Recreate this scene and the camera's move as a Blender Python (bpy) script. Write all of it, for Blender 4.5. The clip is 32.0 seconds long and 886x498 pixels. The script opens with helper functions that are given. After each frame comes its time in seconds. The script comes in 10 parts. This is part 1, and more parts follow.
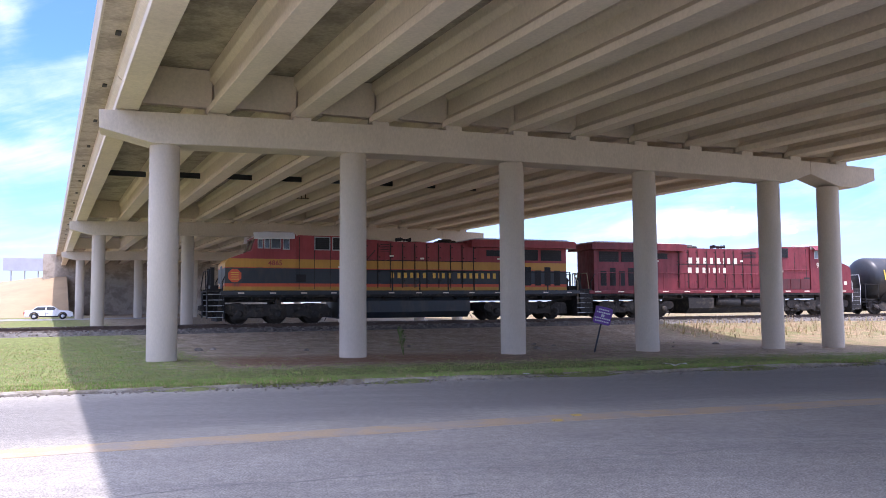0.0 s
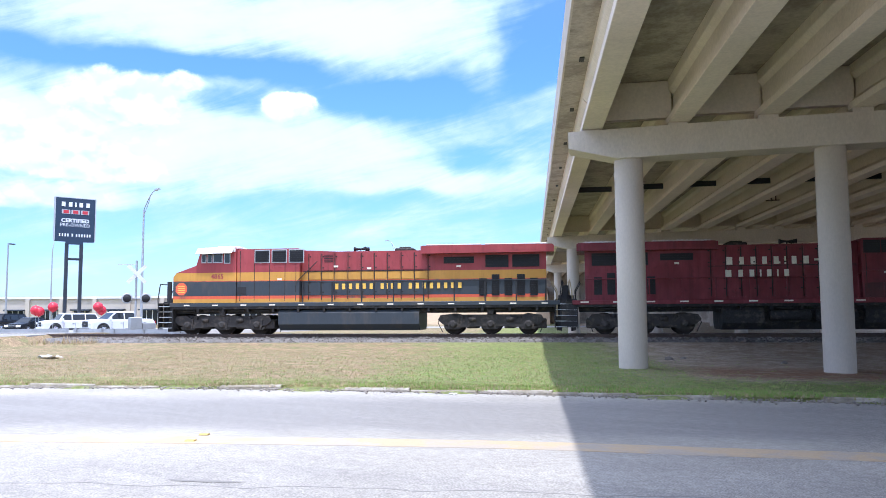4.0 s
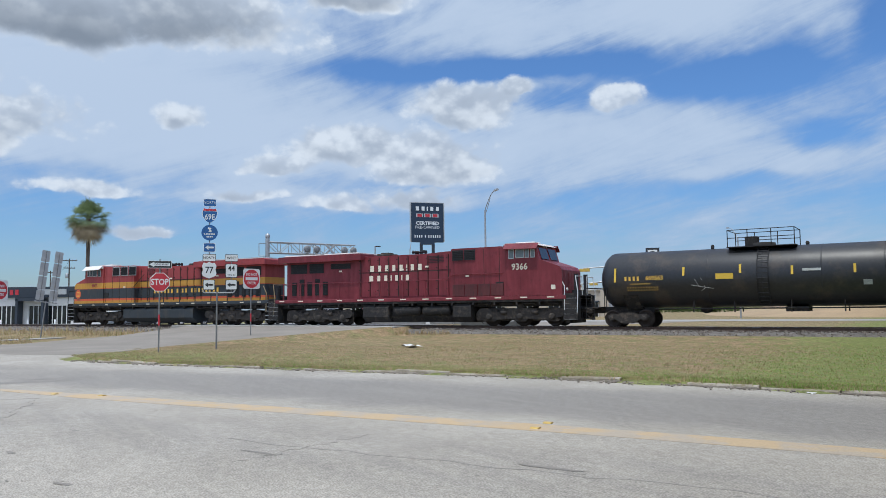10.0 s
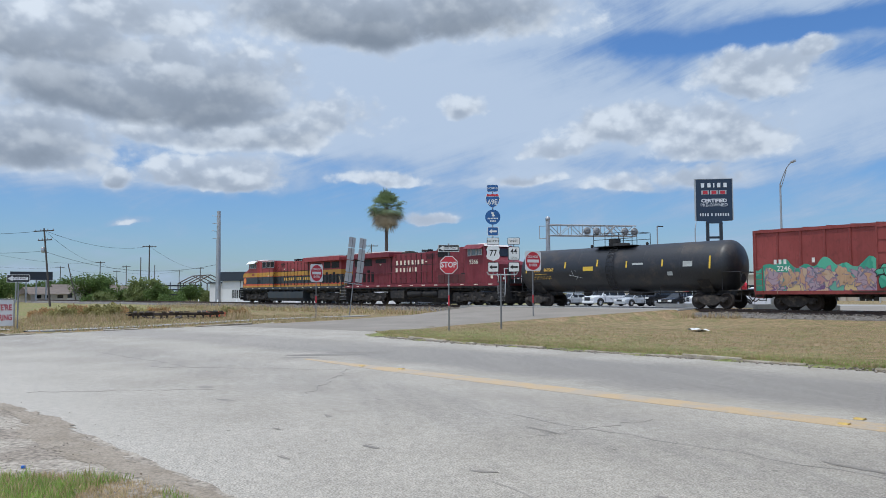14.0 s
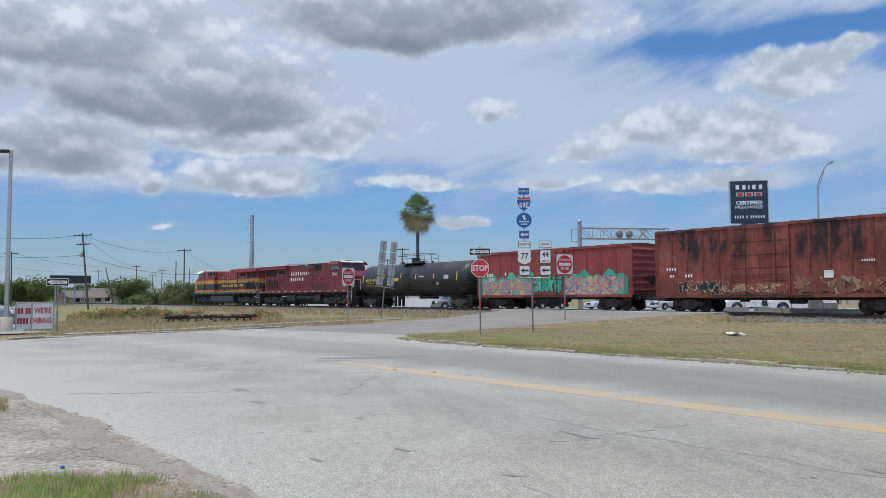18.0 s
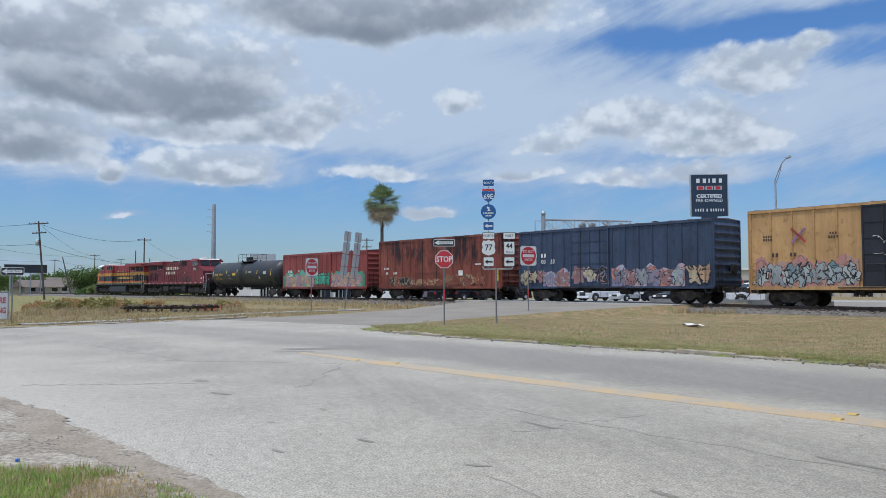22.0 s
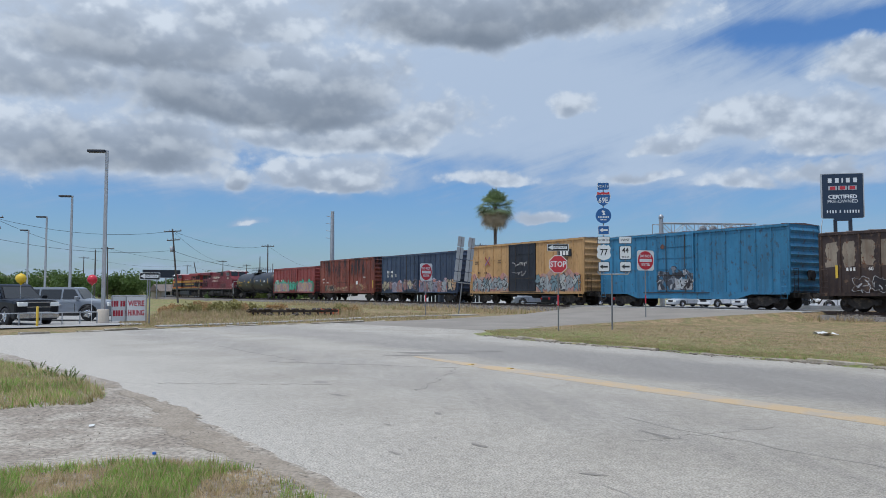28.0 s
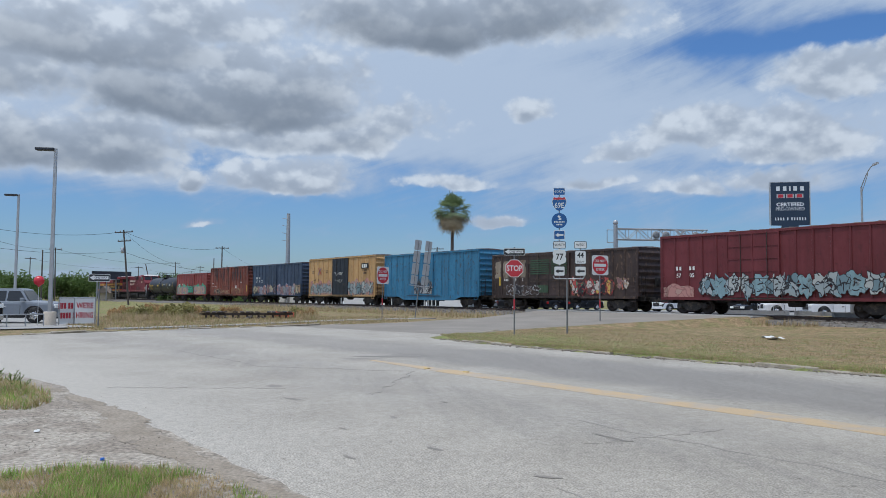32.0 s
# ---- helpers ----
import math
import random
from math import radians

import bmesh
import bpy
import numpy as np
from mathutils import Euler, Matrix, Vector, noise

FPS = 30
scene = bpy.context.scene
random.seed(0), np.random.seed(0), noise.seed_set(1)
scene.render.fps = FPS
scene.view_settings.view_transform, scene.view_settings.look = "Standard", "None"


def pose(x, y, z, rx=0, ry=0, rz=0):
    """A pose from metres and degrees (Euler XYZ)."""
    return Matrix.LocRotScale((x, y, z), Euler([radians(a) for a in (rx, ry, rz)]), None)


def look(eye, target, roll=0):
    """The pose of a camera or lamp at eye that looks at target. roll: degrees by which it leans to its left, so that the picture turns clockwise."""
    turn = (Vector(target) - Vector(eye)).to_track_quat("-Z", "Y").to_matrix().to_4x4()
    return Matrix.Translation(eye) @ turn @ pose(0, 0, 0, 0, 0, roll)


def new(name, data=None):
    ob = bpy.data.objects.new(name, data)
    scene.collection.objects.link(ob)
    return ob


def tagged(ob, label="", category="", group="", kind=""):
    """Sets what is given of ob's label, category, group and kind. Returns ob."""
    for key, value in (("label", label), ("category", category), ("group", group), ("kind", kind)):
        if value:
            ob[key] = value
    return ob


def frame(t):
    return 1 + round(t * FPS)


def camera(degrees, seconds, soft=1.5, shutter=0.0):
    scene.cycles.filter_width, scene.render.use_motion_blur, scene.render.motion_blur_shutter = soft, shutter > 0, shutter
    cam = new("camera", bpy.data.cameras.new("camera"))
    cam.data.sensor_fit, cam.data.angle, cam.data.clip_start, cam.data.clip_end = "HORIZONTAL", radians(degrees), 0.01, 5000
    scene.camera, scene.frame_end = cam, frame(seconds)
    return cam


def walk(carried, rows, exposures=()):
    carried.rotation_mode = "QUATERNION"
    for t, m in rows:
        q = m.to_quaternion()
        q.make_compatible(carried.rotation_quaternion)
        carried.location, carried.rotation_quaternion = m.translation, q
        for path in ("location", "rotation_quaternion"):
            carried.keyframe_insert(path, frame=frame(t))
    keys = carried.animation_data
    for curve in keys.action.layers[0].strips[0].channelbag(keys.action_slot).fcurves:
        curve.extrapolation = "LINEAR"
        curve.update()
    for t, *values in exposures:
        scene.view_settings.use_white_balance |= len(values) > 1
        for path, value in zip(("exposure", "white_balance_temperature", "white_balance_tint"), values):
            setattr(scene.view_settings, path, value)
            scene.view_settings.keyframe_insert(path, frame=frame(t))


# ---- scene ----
cam = camera(59.04, 32.0, soft=0.8)
EYE = 1.6
# seconds, yaw, pitch, roll of a hand-held camera that stands still and pans
PATH = [
    (0.0, -2.07, 3.87, 0.41), (0.5, 2.06, 3.92, 0.40), (1.0, 6.09, 4.00, 0.21), (1.5, 10.31, 4.29, 0.09),
    (2.0, 15.32, 4.50, -0.10), (2.5, 19.83, 4.53, -0.11), (3.0, 23.35, 4.61, -0.01), (3.5, 27.39, 4.68, -0.00),
    (4.0, 31.17, 4.74, 0.31), (4.5, 34.62, 4.86, 0.40), (6.5, 44.81, 5.11, 0.70), (7.0, 46.69, 5.09, 0.50),
    (7.5, 48.38, 4.89, 0.50), (8.0, 49.70, 4.91, 0.40), (8.5, 50.97, 4.92, 0.40), (9.0, 52.55, 4.68, 0.50),
    (9.5, 54.22, 4.49, 0.70), (10.0, 55.37, 4.39, 0.60), (10.5, 56.13, 4.45, 0.60), (11.0, 57.53, 4.45, 0.59),
    (11.5, 61.52, 4.19, 0.70), (12.0, 65.16, 3.77, 0.90), (12.5, 68.04, 3.16, 0.69), (13.0, 71.54, 3.17, 0.41),
    (13.5, 73.84, 3.19, 0.31), (14.0, 75.68, 3.22, 0.30), (14.5, 76.11, 3.26, 0.29), (15.0, 76.70, 3.28, 0.28),
    (15.5, 77.61, 3.30, 0.20), (17.5, 78.04, 3.42, 0.30), (18.0, 77.96, 3.48, 0.29), (18.5, 77.89, 3.49, 0.29),
    (19.0, 77.78, 3.52, 0.20), (19.5, 76.86, 3.52, -0.11), (20.0, 75.81, 3.32, -0.09), (20.5, 75.62, 3.23, 0.01),
    (21.0, 75.52, 2.88, 0.01), (21.5, 75.43, 2.79, 0.01), (22.0, 75.34, 2.81, 0.10), (22.5, 75.25, 2.84, 0.10),
    (23.0, 75.20, 2.88, 0.11), (23.5, 76.70, 2.90, 0.10), (24.0, 79.54, 2.92, 0.09), (24.5, 82.08, 2.94, -0.02),
    (25.0, 83.16, 2.99, -0.03), (25.5, 83.39, 3.00, -0.12), (27.5, 83.30, 3.12, -0.11), (28.0, 83.62, 3.18, -0.10),
    (28.5, 83.99, 3.21, -0.10), (29.0, 83.99, 3.23, -0.10), (29.5, 83.89, 3.28, -0.01), (30.0, 83.81, 3.31, -0.00),
    (30.5, 83.70, 3.33, -0.10), (31.0, 83.05, 3.38, -0.11), (31.5, 82.00, 3.41, -0.28), (32.0, 80.45, 3.45, -0.38),
]
EXPOSURES = [(0.0, 1.08, 5700, 27), (1.0, 0.88, 5600, 27), (1.5, 0.90, 5600, 27), (2.0, 0.99, 5650, 26), (2.6, 1.17, 5700, 20), (3.4, 1.17, 5600, 16), (4.0, 0.88, 5450, 16), (4.6, 0.5, 5650, 14), (6.2, -0.08, 5900, 11), (9.0, -0.18, 5950, 8), (13.0, -0.25, 5930, 8), (24.0, -0.31, 5900, 8), (28.0, -0.39, 5870, 8), (32.0, -0.41, 5870, 8)]
walk(cam, [(t, pose(0, 0, EYE, 90 + p, r, y)) for t, y, p, r in PATH], EXPOSURES)

# ---- sun and sky ----
SUN_TO = Vector((0.175, -0.25, 1.0)).normalized()
sun = new("sun", bpy.data.lights.new("sun", "SUN"))
sun.data.energy, sun.data.angle, sun.data.color = 2.6, radians(0.6), (1.0, 0.94, 0.83)
sun.matrix_world = look(SUN_TO * 200, (0, 0, 0))


def make_world():
    """Blue sky with a broken layer of high cloud, cumulus in heaps, and one large dark cloud."""
    w = bpy.data.worlds.new("sky")
    scene.world = w
    w.use_nodes = True
    nt = w.node_tree
    nt.nodes.clear()
    N = lambda k: nt.nodes.new("ShaderNode" + k)
    L = nt.links.new

    def val(a, sock):
        if isinstance(a, (int, float)):
            sock.default_value = a
        else:
            L(a, sock)

    def m(op, a, b=0.0, c=0.0, clamp=False):
        n = N("Math")
        n.operation, n.use_clamp = op, clamp
        for s, v in zip(n.inputs, (a, b, c)):
            val(v, s)
        return n.outputs[0]

    def ramp(a, lo, hi):
        n = N("MapRange")
        n.interpolation_type = "SMOOTHSTEP"
        val(a, n.inputs[0])
        val(lo, n.inputs[1])
        val(hi, n.inputs[2])
        return n.outputs[0]

    def comb(x, y, z):
        n = N("CombineXYZ")
        for s, v in zip(n.inputs, (x, y, z)):
            val(v, s)
        return n.outputs[0]

    def fbm(vec, scale, detail, rough, distort=0.0):
        n = N("TexNoise")
        L(vec, n.inputs["Vector"])
        n.inputs["Scale"].default_value, n.inputs["Detail"].default_value = scale, detail
        n.inputs["Roughness"].default_value, n.inputs["Distortion"].default_value = rough, distort
        return n.outputs[0]

    def mix(f, a, b):
        n = N("Mix")
        n.data_type = "RGBA"
        val(f, n.inputs[0])
        for s, v in ((n.inputs[6], a), (n.inputs[7], b)):
            if isinstance(v, tuple):
                s.default_value = (*v, 1)
            else:
                L(v, s)
        return n.outputs[2]

    co = N("TexCoord").outputs["Generated"]
    xyz = N("SeparateXYZ")
    L(co, xyz.inputs[0])
    X, Y, Z = xyz.outputs
    az = m("DEGREES", m("ARCTAN2", m("MULTIPLY", X, -1.0), Y))
    el = m("DEGREES", m("ARCSINE", Z))
    sky = N("TexSky")
    sky.sky_type, sky.sun_disc = "NISHITA", False
    sky.sun_elevation = math.asin(SUN_TO.z)
    sky.sun_rotation = math.atan2(SUN_TO.x, SUN_TO.y)
    sky.air_density, sky.dust_density, sky.ozone_density = 1.0, 0.6, 2.0

    # cumulus heaps: azimuth, elevation, half width, half height, darkness of the base, weight
    heaps = [(96.5, 14.3, 11.0, 3.4, 1.0, 1.05), (104.5, 16.8, 9.0, 2.6, 0.85, 0.9), (80.0, 20.2, 13.0, 3.2, 1.0, 1.0), (107.5, 10.0, 9.0, 2.6, 0.75, 0.9), (112.0, 14.2, 6.0, 2.6, 0.8, 0.9),
             (98.5, 18.6, 6.0, 2.0, 0.45, 0.9), (91.3, 11.8, 8.0, 2.0, 0.5, 0.95), (84.0, 12.6, 3.4, 1.6, 0.35, 0.7), (91.6, 8.3, 4.8, 1.25, 0.35, 0.95), (97.6, 7.9, 1.0, 0.8, 0.3, 0.8),
             (74.2, 13.6, 1.6, 1.1, 0.35, 0.75), (76.6, 5.5, 1.7, 0.45, 0.15, 0.9), (80.0, 8.5, 2.6, 0.6, 0.3, 0.7), (97.4, 4.8, 0.9, 0.3, 0.1, 0.7), (62.4, 11.6, 4.6, 1.7, 0.3, 0.95),
             (55.5, 10.8, 4.6, 2.0, 0.32, 0.95), (53.6, 14.6, 3.2, 1.6, 0.25, 0.95), (50.0, 15.9, 1.3, 0.7, 0.1, 0.9), (42.8, 14.9, 1.4, 0.8, 0.1, 0.95), (57.5, 8.0, 3.4, 0.8, 0.35, 0.85),
             (67.5, 10.3, 2.0, 0.8, 0.3, 0.7), (62.0, 22.5, 4.0, 1.5, 0.9, 0.9), (63.0, 7.6, 2.4, 0.6, 0.3, 0.75), (70.0, 8.2, 2.4, 0.5, 0.2, 0.6), (-20.8, 5.1, 4.5, 0.8, 0.2, 0.7)]
    # veil of high cloud: azimuth, elevation, half width, half height, more or less of it
    veils = [(95.0, 15.5, 24.0, 7.0, 0.42), (70.0, 13.0, 14.0, 5.0, 0.34), (49.0, 20.5, 14.0, 2.4, 0.42), (33.0, 20.0, 9.0, 2.6, 0.36), (44.0, 11.8, 13.0, 2.6, 0.34), (30.0, 9.6, 9.0, 2.0, 0.22),
             (58.0, 17.3, 8.5, 0.9, -0.30), (47.0, 17.3, 7.0, 0.9, -0.42), (36.0, 15.7, 6.5, 1.3, -0.46), (23.5, 19.4, 3.4, 3.2, -0.5), (34.0, 8.4, 6.5, 0.7, -0.34),
             (28.8, 11.4, 2.4, 1.2, -0.34), (86.0, 4.4, 24.0, 3.2, -0.22), (110.0, 5.2, 9.0, 2.6, -0.2), (97.5, 9.3, 7.0, 1.6, -0.28), (83.0, 8.6, 5.0, 1.4, -0.1), (46.5, 14.8, 3.0, 0.9, -0.2)]
    plane = comb(az, el, 0.0)

    def warped(scale, detail, da, de):
        n = N("TexNoise")
        L(plane, n.inputs["Vector"])
        n.inputs["Scale"].default_value, n.inputs["Detail"].default_value = scale, detail
        sh = N("VectorMath")
        sh.operation = "MULTIPLY_ADD"
        L(n.outputs["Color"], sh.inputs[0])
        sh.inputs[1].default_value, sh.inputs[2].default_value = (da, de, 0), (-da / 2, -de / 2, 0)
        mv = N("VectorMath")
        L(plane, mv.inputs[0])
        L(sh.outputs[0], mv.inputs[1])
        return mv.outputs[0]

    def offset(vec, a, e, wa, we):
        d = N("VectorMath")
        d.operation = "MULTIPLY_ADD"
        L(vec, d.inputs[0])
        d.inputs[1].default_value, d.inputs[2].default_value = (1 / wa, 1 / we, 0), (-a / wa, -e / we, 0)
        return d.outputs[0]

    def length(vec):
        n = N("VectorMath")
        n.operation = "LENGTH"
        L(vec, n.inputs[0])
        return n.outputs["Value"]

    def puffs(de, detail):
        """Rounded billows: rounded cells upon rounded cells."""
        v = N("TexVoronoi")
        v.feature = "SMOOTH_F1"
        L(comb(m("MULTIPLY", az, 0.30), m("MULTIPLY", m("ADD", el, de), 0.40), 4.0), v.inputs["Vector"])
        v.inputs["Scale"].default_value, v.inputs["Detail"].default_value = 1.0, detail
        v.inputs["Roughness"].default_value, v.inputs["Lacunarity"].default_value, v.inputs["Smoothness"].default_value = 0.50, 2.15, 0.7
        return m("SUBTRACT", 0.62, v.outputs["Distance"])

    near = warped(0.22, 5, 5.0, 2.4)
    field, grey = None, None
    for a, e, wa, we, dark, k in heaps:
        d = offset(near, a, e, wa, we)
        f = m("MULTIPLY", m("SUBTRACT", 1.15, length(d)), k)
        dz = N("SeparateXYZ")
        L(d, dz.inputs[0])
        f = m("SUBTRACT", f, m("MULTIPLY", ramp(dz.outputs[1], -0.5, -1.2), 0.5))
        b = m("MULTIPLY", m("MULTIPLY", ramp(f, -0.15, 0.55), ramp(dz.outputs[1], 1.0, -0.75)), dark)
        field = f if field is None else m("MAXIMUM", field, f)
        grey = b if grey is None else m("MAXIMUM", grey, b)
    billow, upper = puffs(0.0, 3.4), puffs(0.8, 2.0)
    soft = fbm(comb(m("MULTIPLY", az, 0.18), m("MULTIPLY", el, 0.23), 2.0), 1.0, 8, 0.58, 0.3)
    broad = fbm(comb(m("MULTIPLY", az, 0.12), m("MULTIPLY", el, 0.16), 7.0), 1.0, 5, 0.5, 0.2)
    fine = fbm(comb(m("MULTIPLY", az, 0.75), m("MULTIPLY", el, 0.95), 11.0), 1.0, 8, 0.62, 0.5)
    heap = m("ADD", m("ADD", m("ADD", field, 0.36), m("MULTIPLY", billow, m("SUBTRACT", 0.75, m("MULTIPLY", grey, 0.35)))), m("ADD", m("MULTIPLY", m("SUBTRACT", soft, 0.5), 1.35), m("MULTIPLY", m("SUBTRACT", fine, 0.5), 0.55)))
    # bright heaps have firm edges, the grey ones fray out
    heap_cover = m("ADD", m("MULTIPLY", ramp(heap, 0.02, 0.52), m("SUBTRACT", 1.0, grey)), m("MULTIPLY", ramp(heap, -0.22, 0.62), grey), 0, True)
    # the veil lies flat overhead and is drawn out in streaks
    den = m("ADD", Z, 0.10)
    flat = comb(m("ADD", m("DIVIDE", X, den), m("MULTIPLY", m("DIVIDE", Y, den), 0.4)), m("MULTIPLY", m("DIVIDE", Y, den), 1.6), 0.0)
    high = fbm(flat, 0.8, 9, 0.58, 0.8)
    far = warped(0.16, 4, 7.0, 2.2)
    extra = None
    for a, e, wa, we, k in veils:
        g = m("MULTIPLY", ramp(length(offset(far, a, e, wa, we)), 1.5, 0.2), k)
        extra = g if extra is None else m("ADD", extra, g)
    # fibres that rise to the right, as high wind draws them out
    fibre = fbm(comb(m("ADD", m("MULTIPLY", az, -0.055), m("MULTIPLY", el, 0.03)), m("ADD", m("MULTIPLY", az, 0.13), m("MULTIPLY", el, 0.42)), 3.0), 1.0, 9, 0.64, 0.9)
    veil = m("ADD", m("ADD", m("MULTIPLY", high, 0.8), m("MULTIPLY", soft, 0.40)), m("ADD", extra, m("MULTIPLY", ramp(field, -0.7, 0.3), 0.24)))
    veil = m("ADD", veil, m("ADD", m("MULTIPLY", m("SUBTRACT", fibre, 0.36), 0.75), m("MULTIPLY", m("SUBTRACT", fine, 0.5), 0.16)))
    veil_cover = m("MULTIPLY", ramp(veil, 0.46, 1.04), 0.94)
    # light on the heaps: tops catch it, hollows and flat bases do not
    relief = m("ADD", m("MULTIPLY", m("SUBTRACT", upper, billow), 1.5), m("MULTIPLY", m("SUBTRACT", fine, 0.5), -0.7))
    shade = m("ADD", m("MULTIPLY", grey, 0.95), m("ADD", m("MULTIPLY", m("MULTIPLY", relief, 0.34), m("SUBTRACT", 1.0, m("MULTIPLY", grey, 0.85))), m("MULTIPLY", m("SUBTRACT", broad, 0.5), -0.9)), 0, True)
    shade = m("MULTIPLY", m("MAXIMUM", shade, 0.0), ramp(heap, -0.05, 0.85), 0, True)
    blue = N("Mix")
    blue.data_type, blue.blend_type = "RGBA", "MULTIPLY"
    blue.inputs[0].default_value = 1
    L(sky.outputs[0], blue.inputs[6])
    L(mix(ramp(el, 0.0, 14.0), (0.60, 0.72, 0.88), (0.60, 0.80, 1.05)), blue.inputs[7])
    thin = mix(ramp(veil, 0.6, 1.25), (3.3, 4.1, 5.35), (4.5, 5.15, 6.1))
    col = mix(veil_cover, blue.outputs[2], thin)
    lit = mix(ramp(relief, 0.40, -0.35), (4.4, 4.85, 5.55), (6.1, 6.4, 6.8))
    puff = mix(shade, lit, (1.95, 2.25, 2.7))
    col = mix(heap_cover, col, puff)
    # thin cloud scatters most light forwards: the sky brightens towards the sun
    near_sun = N("VectorMath")
    near_sun.operation = "DOT_PRODUCT"
    L(co, near_sun.inputs[0])
    near_sun.inputs[1].default_value = SUN_TO
    glow = m("POWER", m("MAXIMUM", near_sun.outputs["Value"], 0.0), 1.8)
    bright = N("VectorMath")
    bright.operation = "MULTIPLY_ADD"
    L(comb(glow, glow, glow), bright.inputs[0])
    bright.inputs[1].default_value = (8.4, 7.8, 6.9)
    L(col, bright.inputs[2])
    col = bright.outputs[0]
    bg = N("Background")
    L(col, bg.inputs[0])
    bg.inputs[1].default_value = 0.135
    out = N("OutputWorld")
    L(bg.outputs[0], out.inputs[0])


make_world()


# ---- materials ----
def mat(name, col, rough=0.6, metal=0.0, var=0.15, scale=3.0, fine=40.0, bump=0.0, second=None, amount=0.5, emit=None, streak=0.0, random_tint=0.0, world=False, spec=0.5):
    """A surface with stains at two scales; second: another colour that breaks through in patches; streak: how far stains run down."""
    ma = bpy.data.materials.new(name)
    ma.use_nodes = True
    nt = ma.node_tree
    p = nt.nodes["Principled BSDF"]
    N, L = lambda k: nt.nodes.new("ShaderNode" + k), nt.links.new
    if world:
        src = N("NewGeometry").outputs["Position"]
    else:
        src = N("TexCoord").outputs["Object"]
    mp = N("Mapping")
    L(src, mp.inputs[0])
    mp.inputs["Scale"].default_value = (1, 1, 1 - streak * 0.9)
    big, small = N("TexNoise"), N("TexNoise")
    for n, s, d in ((big, scale, 6), (small, fine, 3)):
        L(mp.outputs[0], n.inputs["Vector"])
        n.inputs["Scale"].default_value, n.inputs["Detail"].default_value, n.inputs["Roughness"].default_value = s, d, 0.62
    base = N("Mix")
    base.data_type = "RGBA"
    r = N("MapRange")
    L(big.outputs[0], r.inputs[0])
    r.inputs[1].default_value, r.inputs[2].default_value = 0.3, 0.7
    if second is not None:
        r.inputs[1].default_value, r.inputs[2].default_value = 0.62 - amount * 0.3, 0.74 - amount * 0.3
    L(r.outputs[0], base.inputs[0])
    base.inputs[6].default_value = (*[c * (1 - var * (second is None)) for c in col], 1)
    base.inputs[7].default_value = (*(second if second is not None else [min(1, c * (1 + var)) for c in col]), 1)
    hs = N("HueSaturation")
    L(base.outputs[2], hs.inputs["Color"])
    v = N("MapRange")
    L(small.outputs[0], v.inputs[0])
    v.inputs[1].default_value, v.inputs[2].default_value, v.inputs[3].default_value, v.inputs[4].default_value = 0.25, 0.75, 1 - var, 1 + var
    value = v.outputs[0]
    if random_tint:
        info = N("ObjectInfo")
        rr = N("MapRange")
        L(info.outputs["Random"], rr.inputs[0])
        rr.inputs[3].default_value, rr.inputs[4].default_value = 1 - random_tint, 1 + random_tint
        mu = N("Math")
        mu.operation = "MULTIPLY"
        L(value, mu.inputs[0])
        L(rr.outputs[0], mu.inputs[1])
        value = mu.outputs[0]
    L(value, hs.inputs["Value"])
    L(hs.outputs[0], p.inputs["Base Color"])
    p.inputs["Metallic"].default_value = metal
    p.inputs["Specular IOR Level"].default_value = spec
    rg = N("MapRange")
    L(big.outputs[0], rg.inputs[0])
    rg.inputs[3].default_value, rg.inputs[4].default_value = max(0.03, rough - 0.1), min(1, rough + 0.12)
    L(rg.outputs[0], p.inputs["Roughness"])
    if bump:
        b = N("Bump")
        b.inputs["Strength"].default_value, b.inputs["Distance"].default_value = min(1, bump), 0.02
        L(small.outputs[0], b.inputs["Height"])
        L(b.outputs[0], p.inputs["Normal"])
    if emit:
        p.inputs["Emission Color"].default_value, p.inputs["Emission Strength"].default_value = (*col, 1), emit
    return ma


def glass_mat(name, tint, rough=0.05):
    ma = mat(name, tint, rough, 0.0, 0.05, 1.0, 8.0)
    p = ma.node_tree.nodes["Principled BSDF"]
    p.inputs["Specular IOR Level"].default_value = 0.5
    p.inputs["Coat Weight"].default_value = 0.15
    return ma


def leafy(ma, share=0.4):
    """Lets light through thin leaves."""
    nt = ma.node_tree
    p = nt.nodes["Principled BSDF"]
    t, x = nt.nodes.new("ShaderNodeBsdfTranslucent"), nt.nodes.new("ShaderNodeMixShader")
    nt.links.new(p.inputs["Base Color"].links[0].from_socket, t.inputs["Color"])
    x.inputs[0].default_value = share
    nt.links.new(p.outputs[0], x.inputs[1])
    nt.links.new(t.outputs[0], x.inputs[2])
    nt.links.new(x.outputs[0], nt.nodes["Material Output"].inputs["Surface"])
    return ma


